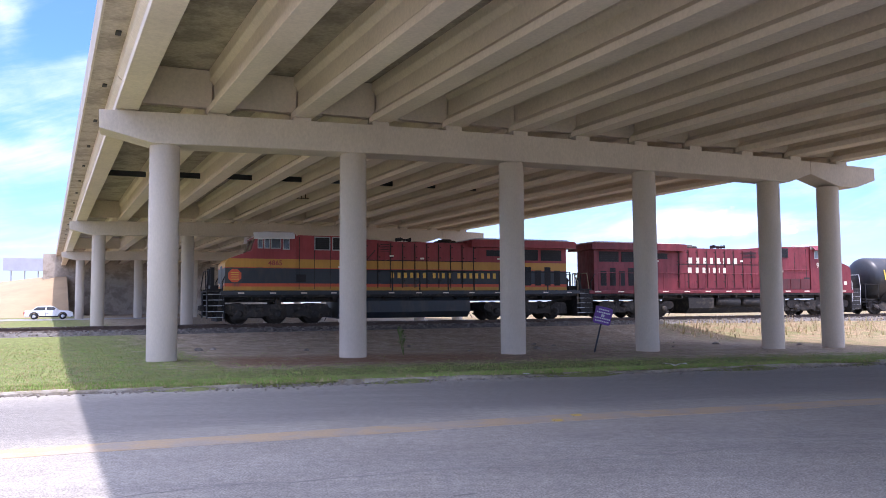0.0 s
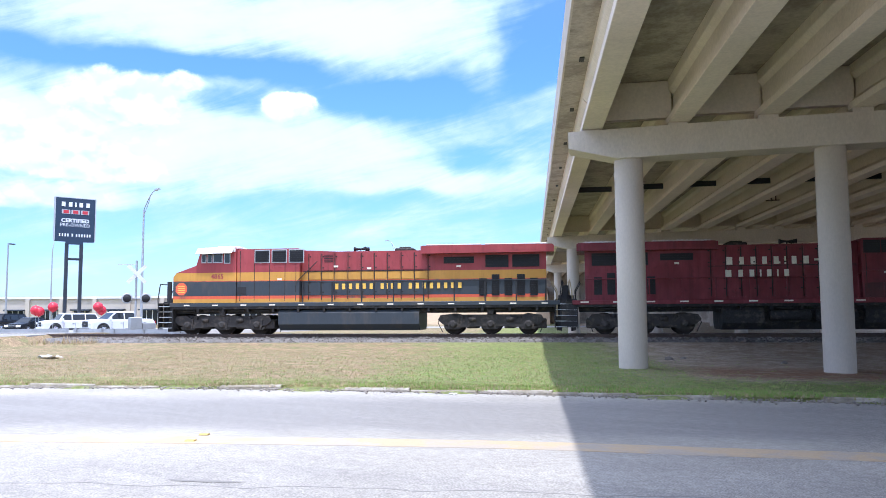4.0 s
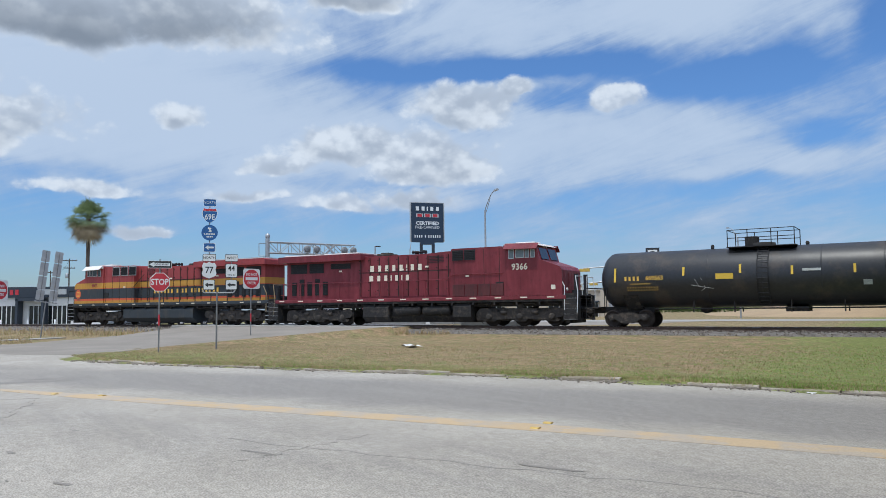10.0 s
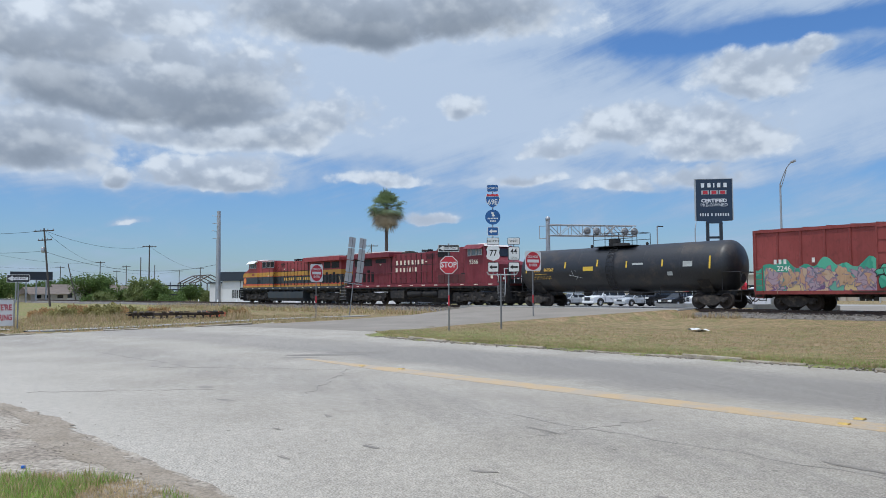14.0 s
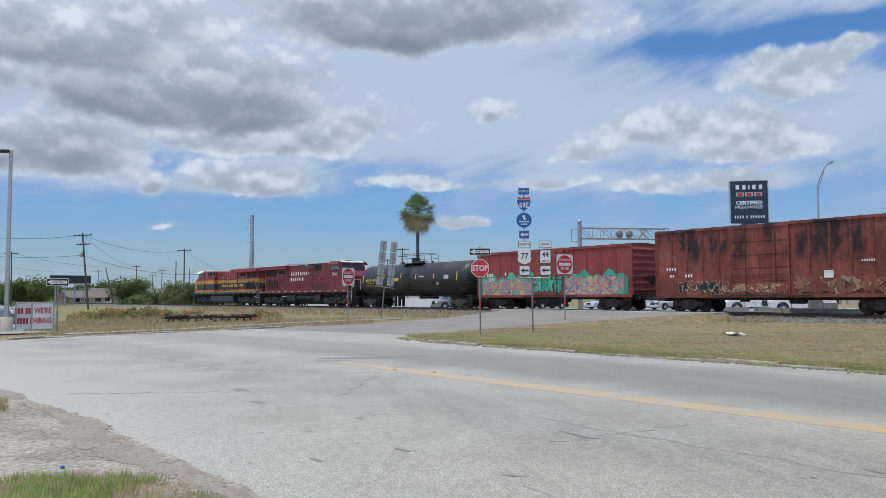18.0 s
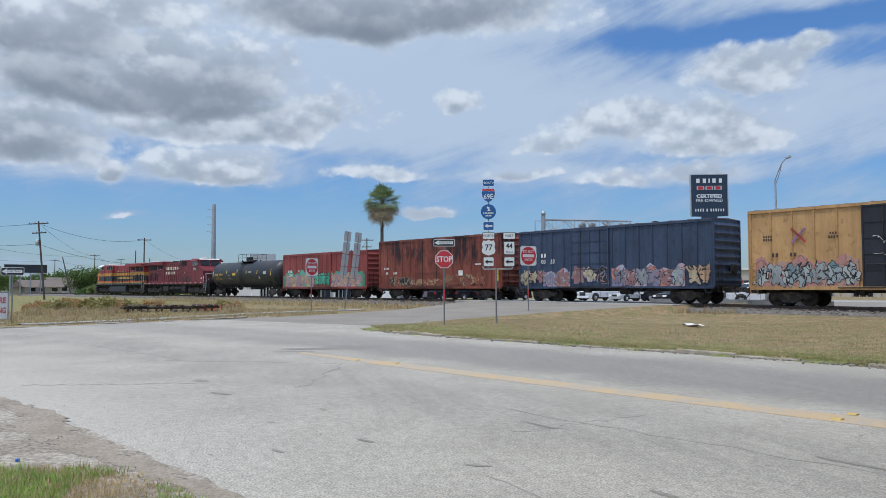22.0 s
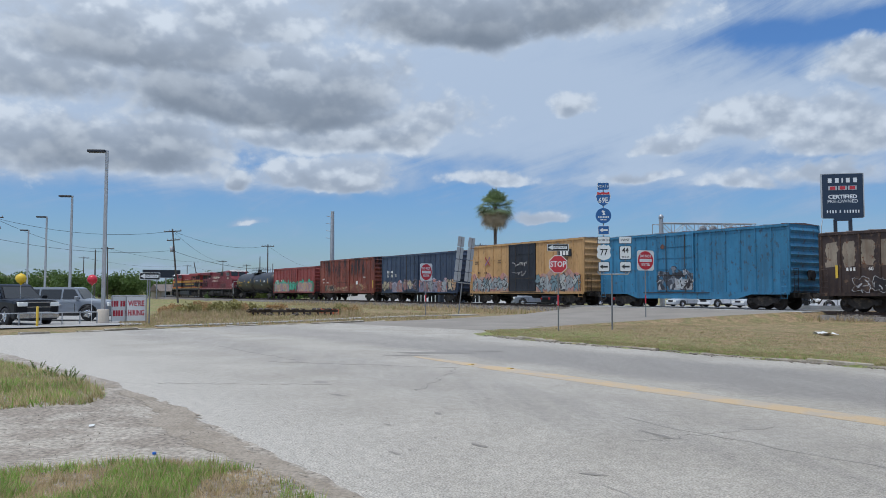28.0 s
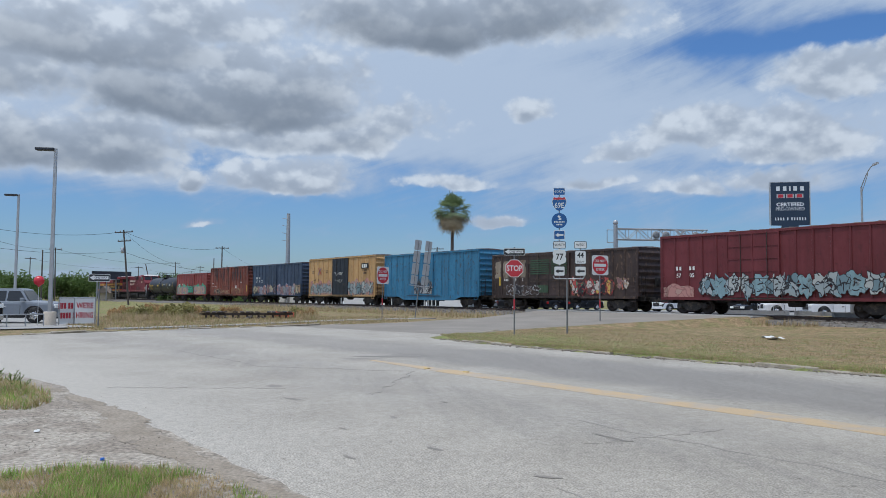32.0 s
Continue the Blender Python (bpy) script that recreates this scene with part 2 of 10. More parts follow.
CONCRETE = mat("concrete", (0.60, 0.53, 0.44), 0.85, 0, 0.10, 0.5, 14, 0.25, world=True, streak=0.5)
CONCRETE_BEAM = mat("beam concrete", (0.72, 0.63, 0.51), 0.85, 0, 0.09, 0.35, 10, 0.2, world=True)
# deck underside and abutment: darker than the beams, with patches darker still
CONCRETE_DARK = mat("dark mottled concrete", (0.44, 0.385, 0.32), 0.9, 0, 0.20, 0.8, 8, 0.3, (0.30, 0.26, 0.215), 0.5, world=True)
CONCRETE_COL = mat("column concrete", (0.555, 0.485, 0.395), 0.8, 0, 0.06, 0.5, 20, 0.2, world=True, streak=0.6)
KERB = mat("kerb concrete", (0.38, 0.34, 0.275), 0.9, 0, 0.25, 1.6, 14, 0.8, (0.25, 0.215, 0.155), 0.6, world=True)
ASPHALT = mat("worn pale asphalt", (0.265, 0.24, 0.208), 0.92, 0, 0.14, 0.35, 42, 0.5, world=True, spec=0.2)
TAR = mat("crack and tar", (0.30, 0.28, 0.25), 0.9, 0, 0.2, 2, 30, 0.2, world=True)
SKID = mat("oil stained asphalt", (0.245, 0.225, 0.20), 0.9, 0, 0.2, 0.8, 30, 0.2, world=True)
YELLOW_LINE = mat("worn yellow road paint", (0.50, 0.375, 0.225), 0.85, 0, 0.16, 1.5, 40, 0.2, (0.43, 0.365, 0.285), 0.6, world=True)
REFLECTOR = mat("amber road marker", (0.55, 0.38, 0.10), 0.5)
GRAVEL = mat("packed gravel and dirt", (0.385, 0.345, 0.29), 0.95, 0, 0.55, 1.3, 15, 1.0, (0.285, 0.248, 0.205), 0.6, world=True, spec=0.2)
BALLAST = mat("track ballast", (0.165, 0.152, 0.138), 0.95, 0, 0.45, 3, 22, 1.0, world=True, spec=0.2)
STONE = mat("ballast stone", (0.225, 0.195, 0.165), 0.9, 0, 0.3, 3, 15, 0.4, random_tint=0.2)
RAIL = mat("rusty rail", (0.10, 0.07, 0.055), 0.6, 0.5, 0.3, 3, 30, 0.3)
RAIL_TOP = mat("polished rail head", (0.45, 0.44, 0.43), 0.3, 0.9, 0.1)
TIE = mat("creosoted timber", (0.075, 0.06, 0.05), 0.9, 0, 0.35, 5, 40, 0.6)
PANEL = mat("crossing panel concrete", (0.33, 0.32, 0.30), 0.9, 0, 0.15, 0.6, 20, 0.3, world=True)
STEEL = mat("galvanised steel", (0.42, 0.43, 0.44), 0.5, 0.6, 0.12, 2, 20)
STEEL_DARK = mat("dark painted steel", (0.03, 0.035, 0.045), 0.5, 0.2, 0.2)
POST = mat("sign post steel", (0.23, 0.235, 0.24), 0.55, 0.5, 0.15)
WOOD_POLE = mat("weathered timber pole", (0.10, 0.085, 0.075), 0.9, 0, 0.25, 4, 30, 0.4, streak=0.8)
WHITE = mat("white paint", (0.78, 0.78, 0.77), 0.5, 0, 0.05, 1, 12)
SIGN_WHITE = mat("white sign sheeting", (0.72, 0.74, 0.74), 0.45, 0, 0.04)
SIGN_RED = mat("red sign sheeting", (0.50, 0.035, 0.05), 0.45, 0, 0.06)
SIGN_BLUE = mat("blue sign sheeting", (0.025, 0.11, 0.31), 0.45, 0, 0.06)
SIGN_BLACK = mat("black sign sheeting", (0.025, 0.027, 0.03), 0.5, 0, 0.1)
SIGN_ALU = mat("bare sign back", (0.46, 0.47, 0.47), 0.5, 0.4, 0.1)
NAVY = mat("dark blue sign face", (0.018, 0.035, 0.065), 0.4, 0, 0.1)
BLACK = mat("dull black", (0.018, 0.018, 0.02), 0.7, 0, 0.3)
RUBBER = mat("tyre rubber", (0.02, 0.02, 0.022), 0.8, 0, 0.2)
GRIME = mat("grimy running gear", (0.050, 0.045, 0.041), 0.85, 0, 0.4, 4, 25, 0.4, (0.10, 0.083, 0.066), 0.35, spec=0.25)
WHEEL = mat("dark wheel steel", (0.045, 0.037, 0.032), 0.7, 0.2, 0.3, spec=0.3)
UNDER = mat("underframe black", (0.034, 0.033, 0.033), 0.85, 0, 0.35, 3, 20, 0.2, (0.075, 0.064, 0.054), 0.35, spec=0.25)
GLASS = glass_mat("dark window glass", (0.012, 0.016, 0.018))
GLASS_LIGHT = glass_mat("cab window glass", (0.16, 0.20, 0.22))
CHROME = mat("chrome", (0.6, 0.6, 0.6), 0.2, 0.95, 0.05)

# ---- mesh builder ----
class Shape:
    """Collects faces of one mesh."""

    def __init__(self):
        self.v, self.f, self.mi, self.sm = [], [], [], []

    def add(self, verts, faces, k=0, smooth=False):
        n = len(self.v)
        self.v.extend(tuple(p) for p in verts)
        for f in faces:
            self.f.append([i + n for i in f])
            self.mi.append(k)
            self.sm.append(smooth)
        return self

    def box(self, x0, x1, y0, y1, z0, z1, k=0, c=0.0):
        """A box; c: chamfer of its four lengthwise (x) edges and its ends' outline."""
        if c <= 0:
            v = [(x, y, z) for x in (x0, x1) for y in (y0, y1) for z in (z0, z1)]
            return self.add(v, [(0, 1, 3, 2), (4, 6, 7, 5), (0, 4, 5, 1), (2, 3, 7, 6), (0, 2, 6, 4), (1, 5, 7, 3)], k)
        prof = [(y0 + c, z0), (y1 - c, z0), (y1, z0 + c), (y1, z1 - c), (y1 - c, z1), (y0 + c, z1), (y0, z1 - c), (y0, z0 + c)]
        return self.prism([(x0 + c, prof, 1.0), (x1 - c, prof, 1.0)], k, caps=True, cap_in=c, ym=(y0 + y1) / 2, zm=(z0 + z1) / 2)

    def prism(self, rings, k=0, caps=True, smooth=False, cap_in=0.0, ym=0.0, zm=0.0):
        """Rings of (x, outline in y and z, scale); cap_in: bevelled ends."""
        R = [[(x, ym + (y - ym) * s, zm + (z - zm) * s) for y, z in o] for x, o, s in rings]
        if cap_in:
            shrink = lambda ring, dx: [(x + dx, y - (cap_in if y > ym else -cap_in) * 0.8, z - (cap_in if z > zm else -cap_in) * 0.8) for x, y, z in ring]
            R = [shrink(R[0], -cap_in), *R, shrink(R[-1], cap_in)]
        n = len(R[0])
        v = [p for r in R for p in r]
        f = [(i * n + j, i * n + (j + 1) % n, (i + 1) * n + (j + 1) % n, (i + 1) * n + j) for i in range(len(R) - 1) for j in range(n)]
        self.add(v, f, k, smooth)
        if caps:
            self.add(R[0], [tuple(reversed(range(n)))], k)
            self.add(R[-1], [tuple(range(n))], k)
        return self

    def plate(self, outline, y0, y1, k=0):
        """An outline in x and z made thick from y0 to y1."""
        n = len(outline)
        v = [(x, y0, z) for x, z in outline] + [(x, y1, z) for x, z in outline]
        f = [(i, (i + 1) % n, n + (i + 1) % n, n + i) for i in range(n)]
        return self.add(v, f + [tuple(reversed(range(n))), tuple(range(n, 2 * n))], k)

    def rod(self, a, b, r0, r1=None, n=8, k=0, smooth=True):
        a, b = Vector(a), Vector(b)
        r1 = r0 if r1 is None else r1
        d = (b - a).normalized()
        u = d.orthogonal().normalized()
        w = d.cross(u)
        ring = lambda p, r: [p + (u * math.cos(2 * math.pi * i / n) + w * math.sin(2 * math.pi * i / n)) * r for i in range(n)]
        A, B = ring(a, r0), ring(b, r1)
        self.add(A + B, [(i, (i + 1) % n, n + (i + 1) % n, n + i) for i in range(n)], k, smooth)
        self.add(A, [tuple(reversed(range(n)))], k)
        self.add(B, [tuple(range(n))], k)
        return self

    def path(self, pts, r, n=6, k=0):
        for a, b in zip(pts, pts[1:]):
            self.rod(a, b, r, r, n, k)
        return self

    def tube(self, pts, r, n=5, k=0):
        """One continuous round tube through points."""
        P = [Vector(p) for p in pts]
        v = []
        for i, p in enumerate(P):
            d = (P[min(i + 1, len(P) - 1)] - P[max(i - 1, 0)]).normalized()
            u = d.cross(Vector((0, 0, 1))).normalized()
            w = d.cross(u)
            v += [p + (u * math.cos(2 * math.pi * j / n) + w * math.sin(2 * math.pi * j / n)) * r for j in range(n)]
        return self.add(v, [(i * n + j, i * n + (j + 1) % n, (i + 1) * n + (j + 1) % n, (i + 1) * n + j) for i in range(len(P) - 1) for j in range(n)], k, True)

    def lathe(self, c, axis, prof, n=24, k=0, smooth=True):
        """prof: (distance along the axis, radius)."""
        d = Vector(axis).normalized()
        u = d.orthogonal().normalized()
        w = d.cross(u)
        c = Vector(c)
        v = [c + d * h + (u * math.cos(2 * math.pi * i / n) + w * math.sin(2 * math.pi * i / n)) * r for h, r in prof for i in range(n)]
        f = [(j * n + i, j * n + (i + 1) % n, (j + 1) * n + (i + 1) % n, (j + 1) * n + i) for j in range(len(prof) - 1) for i in range(n)]
        self.add(v, f, k, smooth)
        self.add(v[:n], [tuple(reversed(range(n)))], k)
        self.add(v[-n:], [tuple(range(n))], k)
        return self

    def turned(self, m):
        self.v = [tuple(m @ Vector(p)) for p in self.v]
        return self

    def mesh(self, name, mats):
        me = bpy.data.meshes.new(name)
        me.from_pydata(self.v, [], self.f)
        for ma in mats if isinstance(mats, (list, tuple)) else (mats,):
            me.materials.append(ma)
        me.polygons.foreach_set("material_index", self.mi)
        me.polygons.foreach_set("use_smooth", self.sm)
        me.update()
        return me


def part(name, shape, mats, parent=None, label="", at=None):
    """One mesh object under a thing or a part."""
    ob = new(name, shape.mesh(name, mats) if isinstance(shape, Shape) else shape)
    if parent is not None:
        ob.parent = parent
    if at is not None:
        ob.matrix_basis = at
    return tagged(ob, label)


def thing(name, at, label, category, group="", kind=""):
    ob = new(name)
    ob.empty_display_size = 0.3
    ob.matrix_basis = at
    return tagged(ob, label, category, group, kind)


def solid(name, shape, mats, label, category="", group="", kind="", at=None):
    ob = new(name, shape.mesh(name, mats))
    if at is not None:
        ob.matrix_basis = at
    return tagged(ob, label, category, group, kind)


def letters(body, size, depth=0.004, align="CENTER", stretch=1.0, bold=0.0):
    """Text as a mesh in the x-z plane that faces +y; x runs to the reader's right when seen from +y, so it is mirrored into place."""
    cu = bpy.data.curves.new("letters", "FONT")
    cu.body, cu.size, cu.extrude, cu.align_x, cu.align_y = body, size, depth, align, "CENTER"
    cu.resolution_u, cu.offset = 2, bold
    ob = bpy.data.objects.new("letters", cu)
    me = bpy.data.meshes.new_from_object(ob)
    bpy.data.objects.remove(ob)
    me.transform(Matrix.Diagonal((stretch, 1, 1, 1)))
    me.transform(Matrix.Rotation(radians(90), 4, "X"))
    me.transform(Matrix.Rotation(radians(180), 4, "Z"))
    return me


def lettering(name, body, size, ma, parent, x, y, z, label="", **kw):
    me = letters(body, size, **kw)
    me.materials.clear()
    me.materials.append(ma)
    return part(name, me, ma, parent, label, pose(x, y, z))


def blocks(widths, h, gap, y0=0.0, y1=0.006):
    """A row of plain letter-sized blocks that runs towards -x (to the reader's right from +y), centred."""
    s = Shape()
    total = sum(w if w > 0 else -w for w in widths) + gap * (len(widths) - 1)
    x = total / 2
    for w in widths:
        if w > 0:
            s.box(x - w, x, y0, y1, -h / 2, h / 2)
        x -= abs(w) + gap
    return s


def bars(name, widths, h, gap, ma, parent, x, y, z, label, t=0.012, turn=0, slim=1.0):
    """Plain letter-sized bars, each a piece of its own, running towards -x (or +x with turn 180) from the middle; slim: share of its room that a bar fills."""
    total = sum(abs(w) for w in widths) + gap * (len(widths) - 1)
    u, k = total / 2, -1 if turn else 1
    meshes = {}
    for w in widths:
        if w > 0:
            if w not in meshes:
                meshes[w] = Shape().box(-w * slim / 2, w * slim / 2, min(0, k * t), max(0, k * t), -h / 2, h / 2).mesh(name, ma)
            part(name, meshes[w], ma, parent, label, pose(x + k * (u - w / 2), y, z))
        u -= abs(w) + gap


def smooth_line(pts, n=8):
    """Catmull-Rom through 2D or 3D points."""
    P = [Vector(p) for p in pts]
    P = [P[0] * 2 - P[1], *P, P[-1] * 2 - P[-2]]
    out = []
    for a, b, c, d in zip(P, P[1:], P[2:], P[3:]):
        for i in range(n):
            t = i / n
            out.append(0.5 * (2 * b + (c - a) * t + (2 * a - 5 * b + 4 * c - d) * t * t + (3 * b - a - 3 * c + d) * t ** 3))
    out.append(P[-2])
    return out


def at_az(a, r, z=0.0):
    """A place by its bearing, degrees to the left of north, and its distance."""
    return Vector((-math.sin(radians(a)) * r, math.cos(radians(a)) * r, z))


def step(x, a, b):
    t = min(1.0, max(0.0, (x - a) / (b - a)))
    return t * t * (3 - 2 * t)

# ---- the plan: track, road, ground ----
A0, D0, S0, CURVE = 25.83, 42.4, 25.4, -0.00213
FOOT = at_az(A0, D0)
AHEAD = at_az(A0 + 90, 1.0)


def rail_z(s):
    return 0.53 + 0.10 * step(s, 0, 45)


def track(s):
    """Place on the track's middle at rail height, s metres left of the foot, and the bearing in which the train goes there."""
    if s >= S0:
        p, b = FOOT + AHEAD * s, A0 + 90
    else:
        a, d = radians(A0 + 90), CURVE * (S0 - s)
        p = FOOT + AHEAD * S0
        # arc: bearing a + CURVE * u at a distance u back from S0
        k = CURVE
        u = S0 - s
        x0 = math.cos(a + k * u) - math.cos(a)
        y0 = math.sin(a + k * u) - math.sin(a)
        # integral of the tangent (-sin, cos), walked backwards
        p = p - Vector((x0 / k, y0 / k, 0))
        b = A0 + 90 + math.degrees(d)
    return Vector((p.x, p.y, rail_z(s))), b


def track_frame(s):
    p, b = track(s)
    return pose(*p, 0, 0, b + 90)


BENT_AZ, BENT_D, BEAM_AZ = 19.5, 25.9, 24.7
BENT_FOOT = at_az(BENT_AZ, BENT_D)
ALONG_BENT = at_az(BENT_AZ - 90, 1.0)
ALONG_BEAM = at_az(BEAM_AZ, 1.0)
ACROSS = at_az(BEAM_AZ - 90, 1.0)

KERB_LINE = smooth_line([(-31.6, 5.6), (-30.2, 5.05), (-28.2, 5.1), (-25.9, 5.9), (-22.3, 7.6), (-18.4, 9.6), (-14.4, 11.6), (-10.4, 13.1), (-6.2, 14.3), (-1.5, 15.5), (3.2, 16.8), (11.4, 18.9), (30, 23.8), (70, 34.5), (200, 69.0)], 6)
NEAR_EDGE = [(-21.7, -9.2), (-19.3, -7.5), (-16.9, -5.9), (-14.3, -4.2), (-12.6, -3.1), (-10.6, -1.75), (-9.3, -1.2), (-7.6, -0.6), (-6.2, 0.1), (-3.0, 1.5), (0, 2.8), (12, 6.6), (30, 11.5), (70, 22.5), (200, 57.0)]
FAR_LEFT = [(-31.6, 5.6), (-32.6, 6.4), (-34.6, 7.6), (-37.2, 10.0), (-38.8, 13.5), (-39.6, 17.0)]
SIDE_LEFT = [(-52.5, 14.0), (-49.2, 9.6), (-46.0, 5.0), (-43.4, 1.6), (-41.2, -1.0), (-37.5, -6.0), (-33.5, -10.2), (-30.0, -13.2), (-26, -17.2), (-14, -29)]


def kerb_y(x):
    for a, b in zip(KERB_LINE[12:], KERB_LINE[13:]):
        if a.x <= x <= b.x:
            return a.y + (b.y - a.y) * (x - a.x) / (b.x - a.x)
    return KERB_LINE[-1].y if x > 0 else 5.0


def ground_z(x, y):
    """The lie of the land: a swale below the bridge and the track's low bank."""
    u = x * ALONG_BENT.x + y * ALONG_BENT.y
    v = x * math.sin(radians(-BENT_AZ)) + y * math.cos(radians(BENT_AZ))
    dip = -0.05 - 0.10 * step(u, -24, 0) - 0.0125 * min(max(u, 0), 40)
    inner = step(y - kerb_y(x), 0.2, 4.5) if x > -33 else 1.0
    z = dip * inner * (1 - step(v, 33, 39)) * step(u, -36, -24) + 0.07 * (1 - inner) * (x > -33)
    # the bank on which the track lies
    s = (Vector((x, y, 0)) - FOOT).dot(AHEAD)
    o = abs((Vector((x, y, 0)) - FOOT).dot(at_az(A0, 1.0)) + (0.5 * 0.00213 * (S0 - s) ** 2 if s < S0 else 0.0))
    z += 0.16 * (1 - step(o, 2.4, 6.5)) * step(s, -120, -60)
    # paved ground lies lower than its surface
    if x > -33 and NEARMASK(x, y):
        z = -0.10
    if x <= -31 and LEFTMASK(x, y):
        z = -0.10
    return z


def inside(poly, x, y):
    hit = False
    for (ax, ay), (bx, by) in zip(poly, poly[1:] + poly[:1]):
        if (ay > y) != (by > y) and x < (bx - ax) * (y - ay) / (by - ay) + ax:
            hit = not hit
    return hit


ROAD_POLY = [tuple(p[:2]) for p in NEAR_EDGE] + [(p.x, p.y) for p in reversed(KERB_LINE)] + FAR_LEFT[1:] + SIDE_LEFT


def NEARMASK(x, y):
    return y < kerb_y(x) - 0.05 and y > -40 and x < 205


def LEFTMASK(x, y):
    return inside(ROAD_POLY, x, y) or (y < -1.2 * (x + 41) - 1 and y > -60 and x > -48 and x < -20 and inside(ROAD_POLY, x + 0.4, y - 0.4))


def ground_material():
    """Mown grass, straw coloured where dry, bare earth below the bridge."""
    ma = bpy.data.materials.new("dry grass and earth")
    ma.use_nodes = True
    nt = ma.node_tree
    p = nt.nodes["Principled BSDF"]
    N, L = lambda k: nt.nodes.new("ShaderNode" + k), nt.links.new
    pos = N("NewGeometry").outputs["Position"]

    def noise_of(scale, detail, rough=0.6):
        n = N("TexNoise")
        L(pos, n.inputs["Vector"])
        n.inputs["Scale"].default_value, n.inputs["Detail"].default_value, n.inputs["Roughness"].default_value = scale, detail, rough
        return n.outputs[0]

    def rng(a, lo, hi, x=0.0, y=1.0):
        n = N("MapRange")
        n.interpolation_type = "SMOOTHSTEP"
        if isinstance(a, float):
            n.inputs[0].default_value = a
        else:
            L(a, n.inputs[0])
        for i, v in zip((1, 2, 3, 4), (lo, hi, x, y)):
            n.inputs[i].default_value = v
        return n.outputs[0]

    def m(op, a, b):
        n = N("Math")
        n.operation, n.use_clamp = op, False
        for s, v in zip(n.inputs, (a, b)):
            if isinstance(v, float):
                s.default_value = v
            else:
                L(v, s)
        return n.outputs[0]

    def mix(f, a, b):
        n = N("Mix")
        n.data_type = "RGBA"
        L(f, n.inputs[0])
        for s, v in ((n.inputs[6], a), (n.inputs[7], b)):
            if isinstance(v, tuple):
                s.default_value = (*v, 1)
            else:
                L(v, s)
        return n.outputs[2]

    def along(v, k):
        n = N("VectorMath")
        n.operation = "DOT_PRODUCT"
        L(pos, n.inputs[0])
        n.inputs[1].default_value = v
        return m("SUBTRACT", n.outputs["Value"], k)

    n1, n2, n3, n4 = noise_of(0.16, 6), noise_of(1.3, 6), noise_of(14, 4, 0.7), noise_of(60, 2)
    straw = mix(rng(n3, 0.3, 0.7), (0.235, 0.163, 0.092), (0.36, 0.27, 0.165))
    green = mix(rng(n3, 0.3, 0.7), (0.155, 0.182, 0.058), (0.255, 0.272, 0.105))
    straw = mix(rng(n1, 0.44, 0.60), straw, mix(rng(n3, 0.3, 0.7), (0.235, 0.158, 0.09), (0.345, 0.25, 0.15)))
    straw = mix(rng(n2, 0.38, 0.64), straw, (0.20, 0.18, 0.085))
    # greener towards the bridge, and along the kerb
    w = along(tuple(ACROSS), 0.0)
    v = along(tuple(at_az(BENT_AZ, 1.0)), 0.0)
    lush = m("ADD", m("MULTIPLY", rng(w, -8.5, 0.5), 0.36), m("MULTIPLY", rng(v, 23.0, 17.0), 0.24))
    lush = m("MULTIPLY", m("MULTIPLY", lush, rng(w, -36.0, -27.0, 0.0, 0.9)), rng(w, 33.0, 27.0))
    # rank green weeds on the waste ground far beyond
    lush = m("ADD", lush, m("MULTIPLY", rng(w, -52.0, -75.0), 0.15))
    g = m("ADD", m("ADD", m("MULTIPLY", n1, 0.5), m("MULTIPLY", n2, 0.45)), lush)
    grass = mix(rng(g, 0.50, 0.76), straw, green)
    earth = mix(rng(n2, 0.35, 0.65), (0.33, 0.262, 0.185), (0.45, 0.375, 0.28))
    earth = mix(rng(n3, 0.45, 0.75), earth, (0.22, 0.165, 0.12))
    # bare earth under the deck behind the first columns
    bare = m("MULTIPLY", rng(m("ADD", w, m("MULTIPLY", n2, 5.0)), 4.2, 8.5), rng(m("ADD", w, m("MULTIPLY", n2, 4.0)), 36.0, 31.0))
    bare = m("MULTIPLY", bare, rng(m("ADD", v, m("MULTIPLY", n2, 3.0)), 22.2, 24.6))
    # fallen leaves drift against the first columns
    drift = m("MULTIPLY", m("MULTIPLY", rng(v, 21.5, 24.0), rng(m("ADD", v, m("MULTIPLY", n2, 3.0)), 30.0, 27.0)), m("MULTIPLY", rng(w, 3.0, 6.0), rng(m("ADD", w, m("MULTIPLY", n1, 8.0)), 24.0, 14.0)))
    drift = m("MULTIPLY", drift, rng(n2, 0.30, 0.50))
    earth = mix(drift, earth, mix(rng(n3, 0.35, 0.65), (0.30, 0.185, 0.12), (0.20, 0.115, 0.07)))
    col = mix(bare, grass, earth)
    hv = N("HueSaturation")
    L(col, hv.inputs["Color"])
    L(m("MULTIPLY", rng(n4, 0.25, 0.75, 0.55, 1.45), rng(noise_of(4.5, 5, 0.7), 0.32, 0.68, 0.76, 1.20)), hv.inputs["Value"])
    L(hv.outputs[0], p.inputs["Base Color"])
    p.inputs["Roughness"].default_value = 0.95
    p.inputs["Specular IOR Level"].default_value = 0.15
    b = N("Bump")
    b.inputs["Strength"].default_value, b.inputs["Distance"].default_value = 0.7, 0.05
    L(n3, b.inputs["Height"])
    L(b.outputs[0], p.inputs["Normal"])
    return ma


GROUND = ground_material()


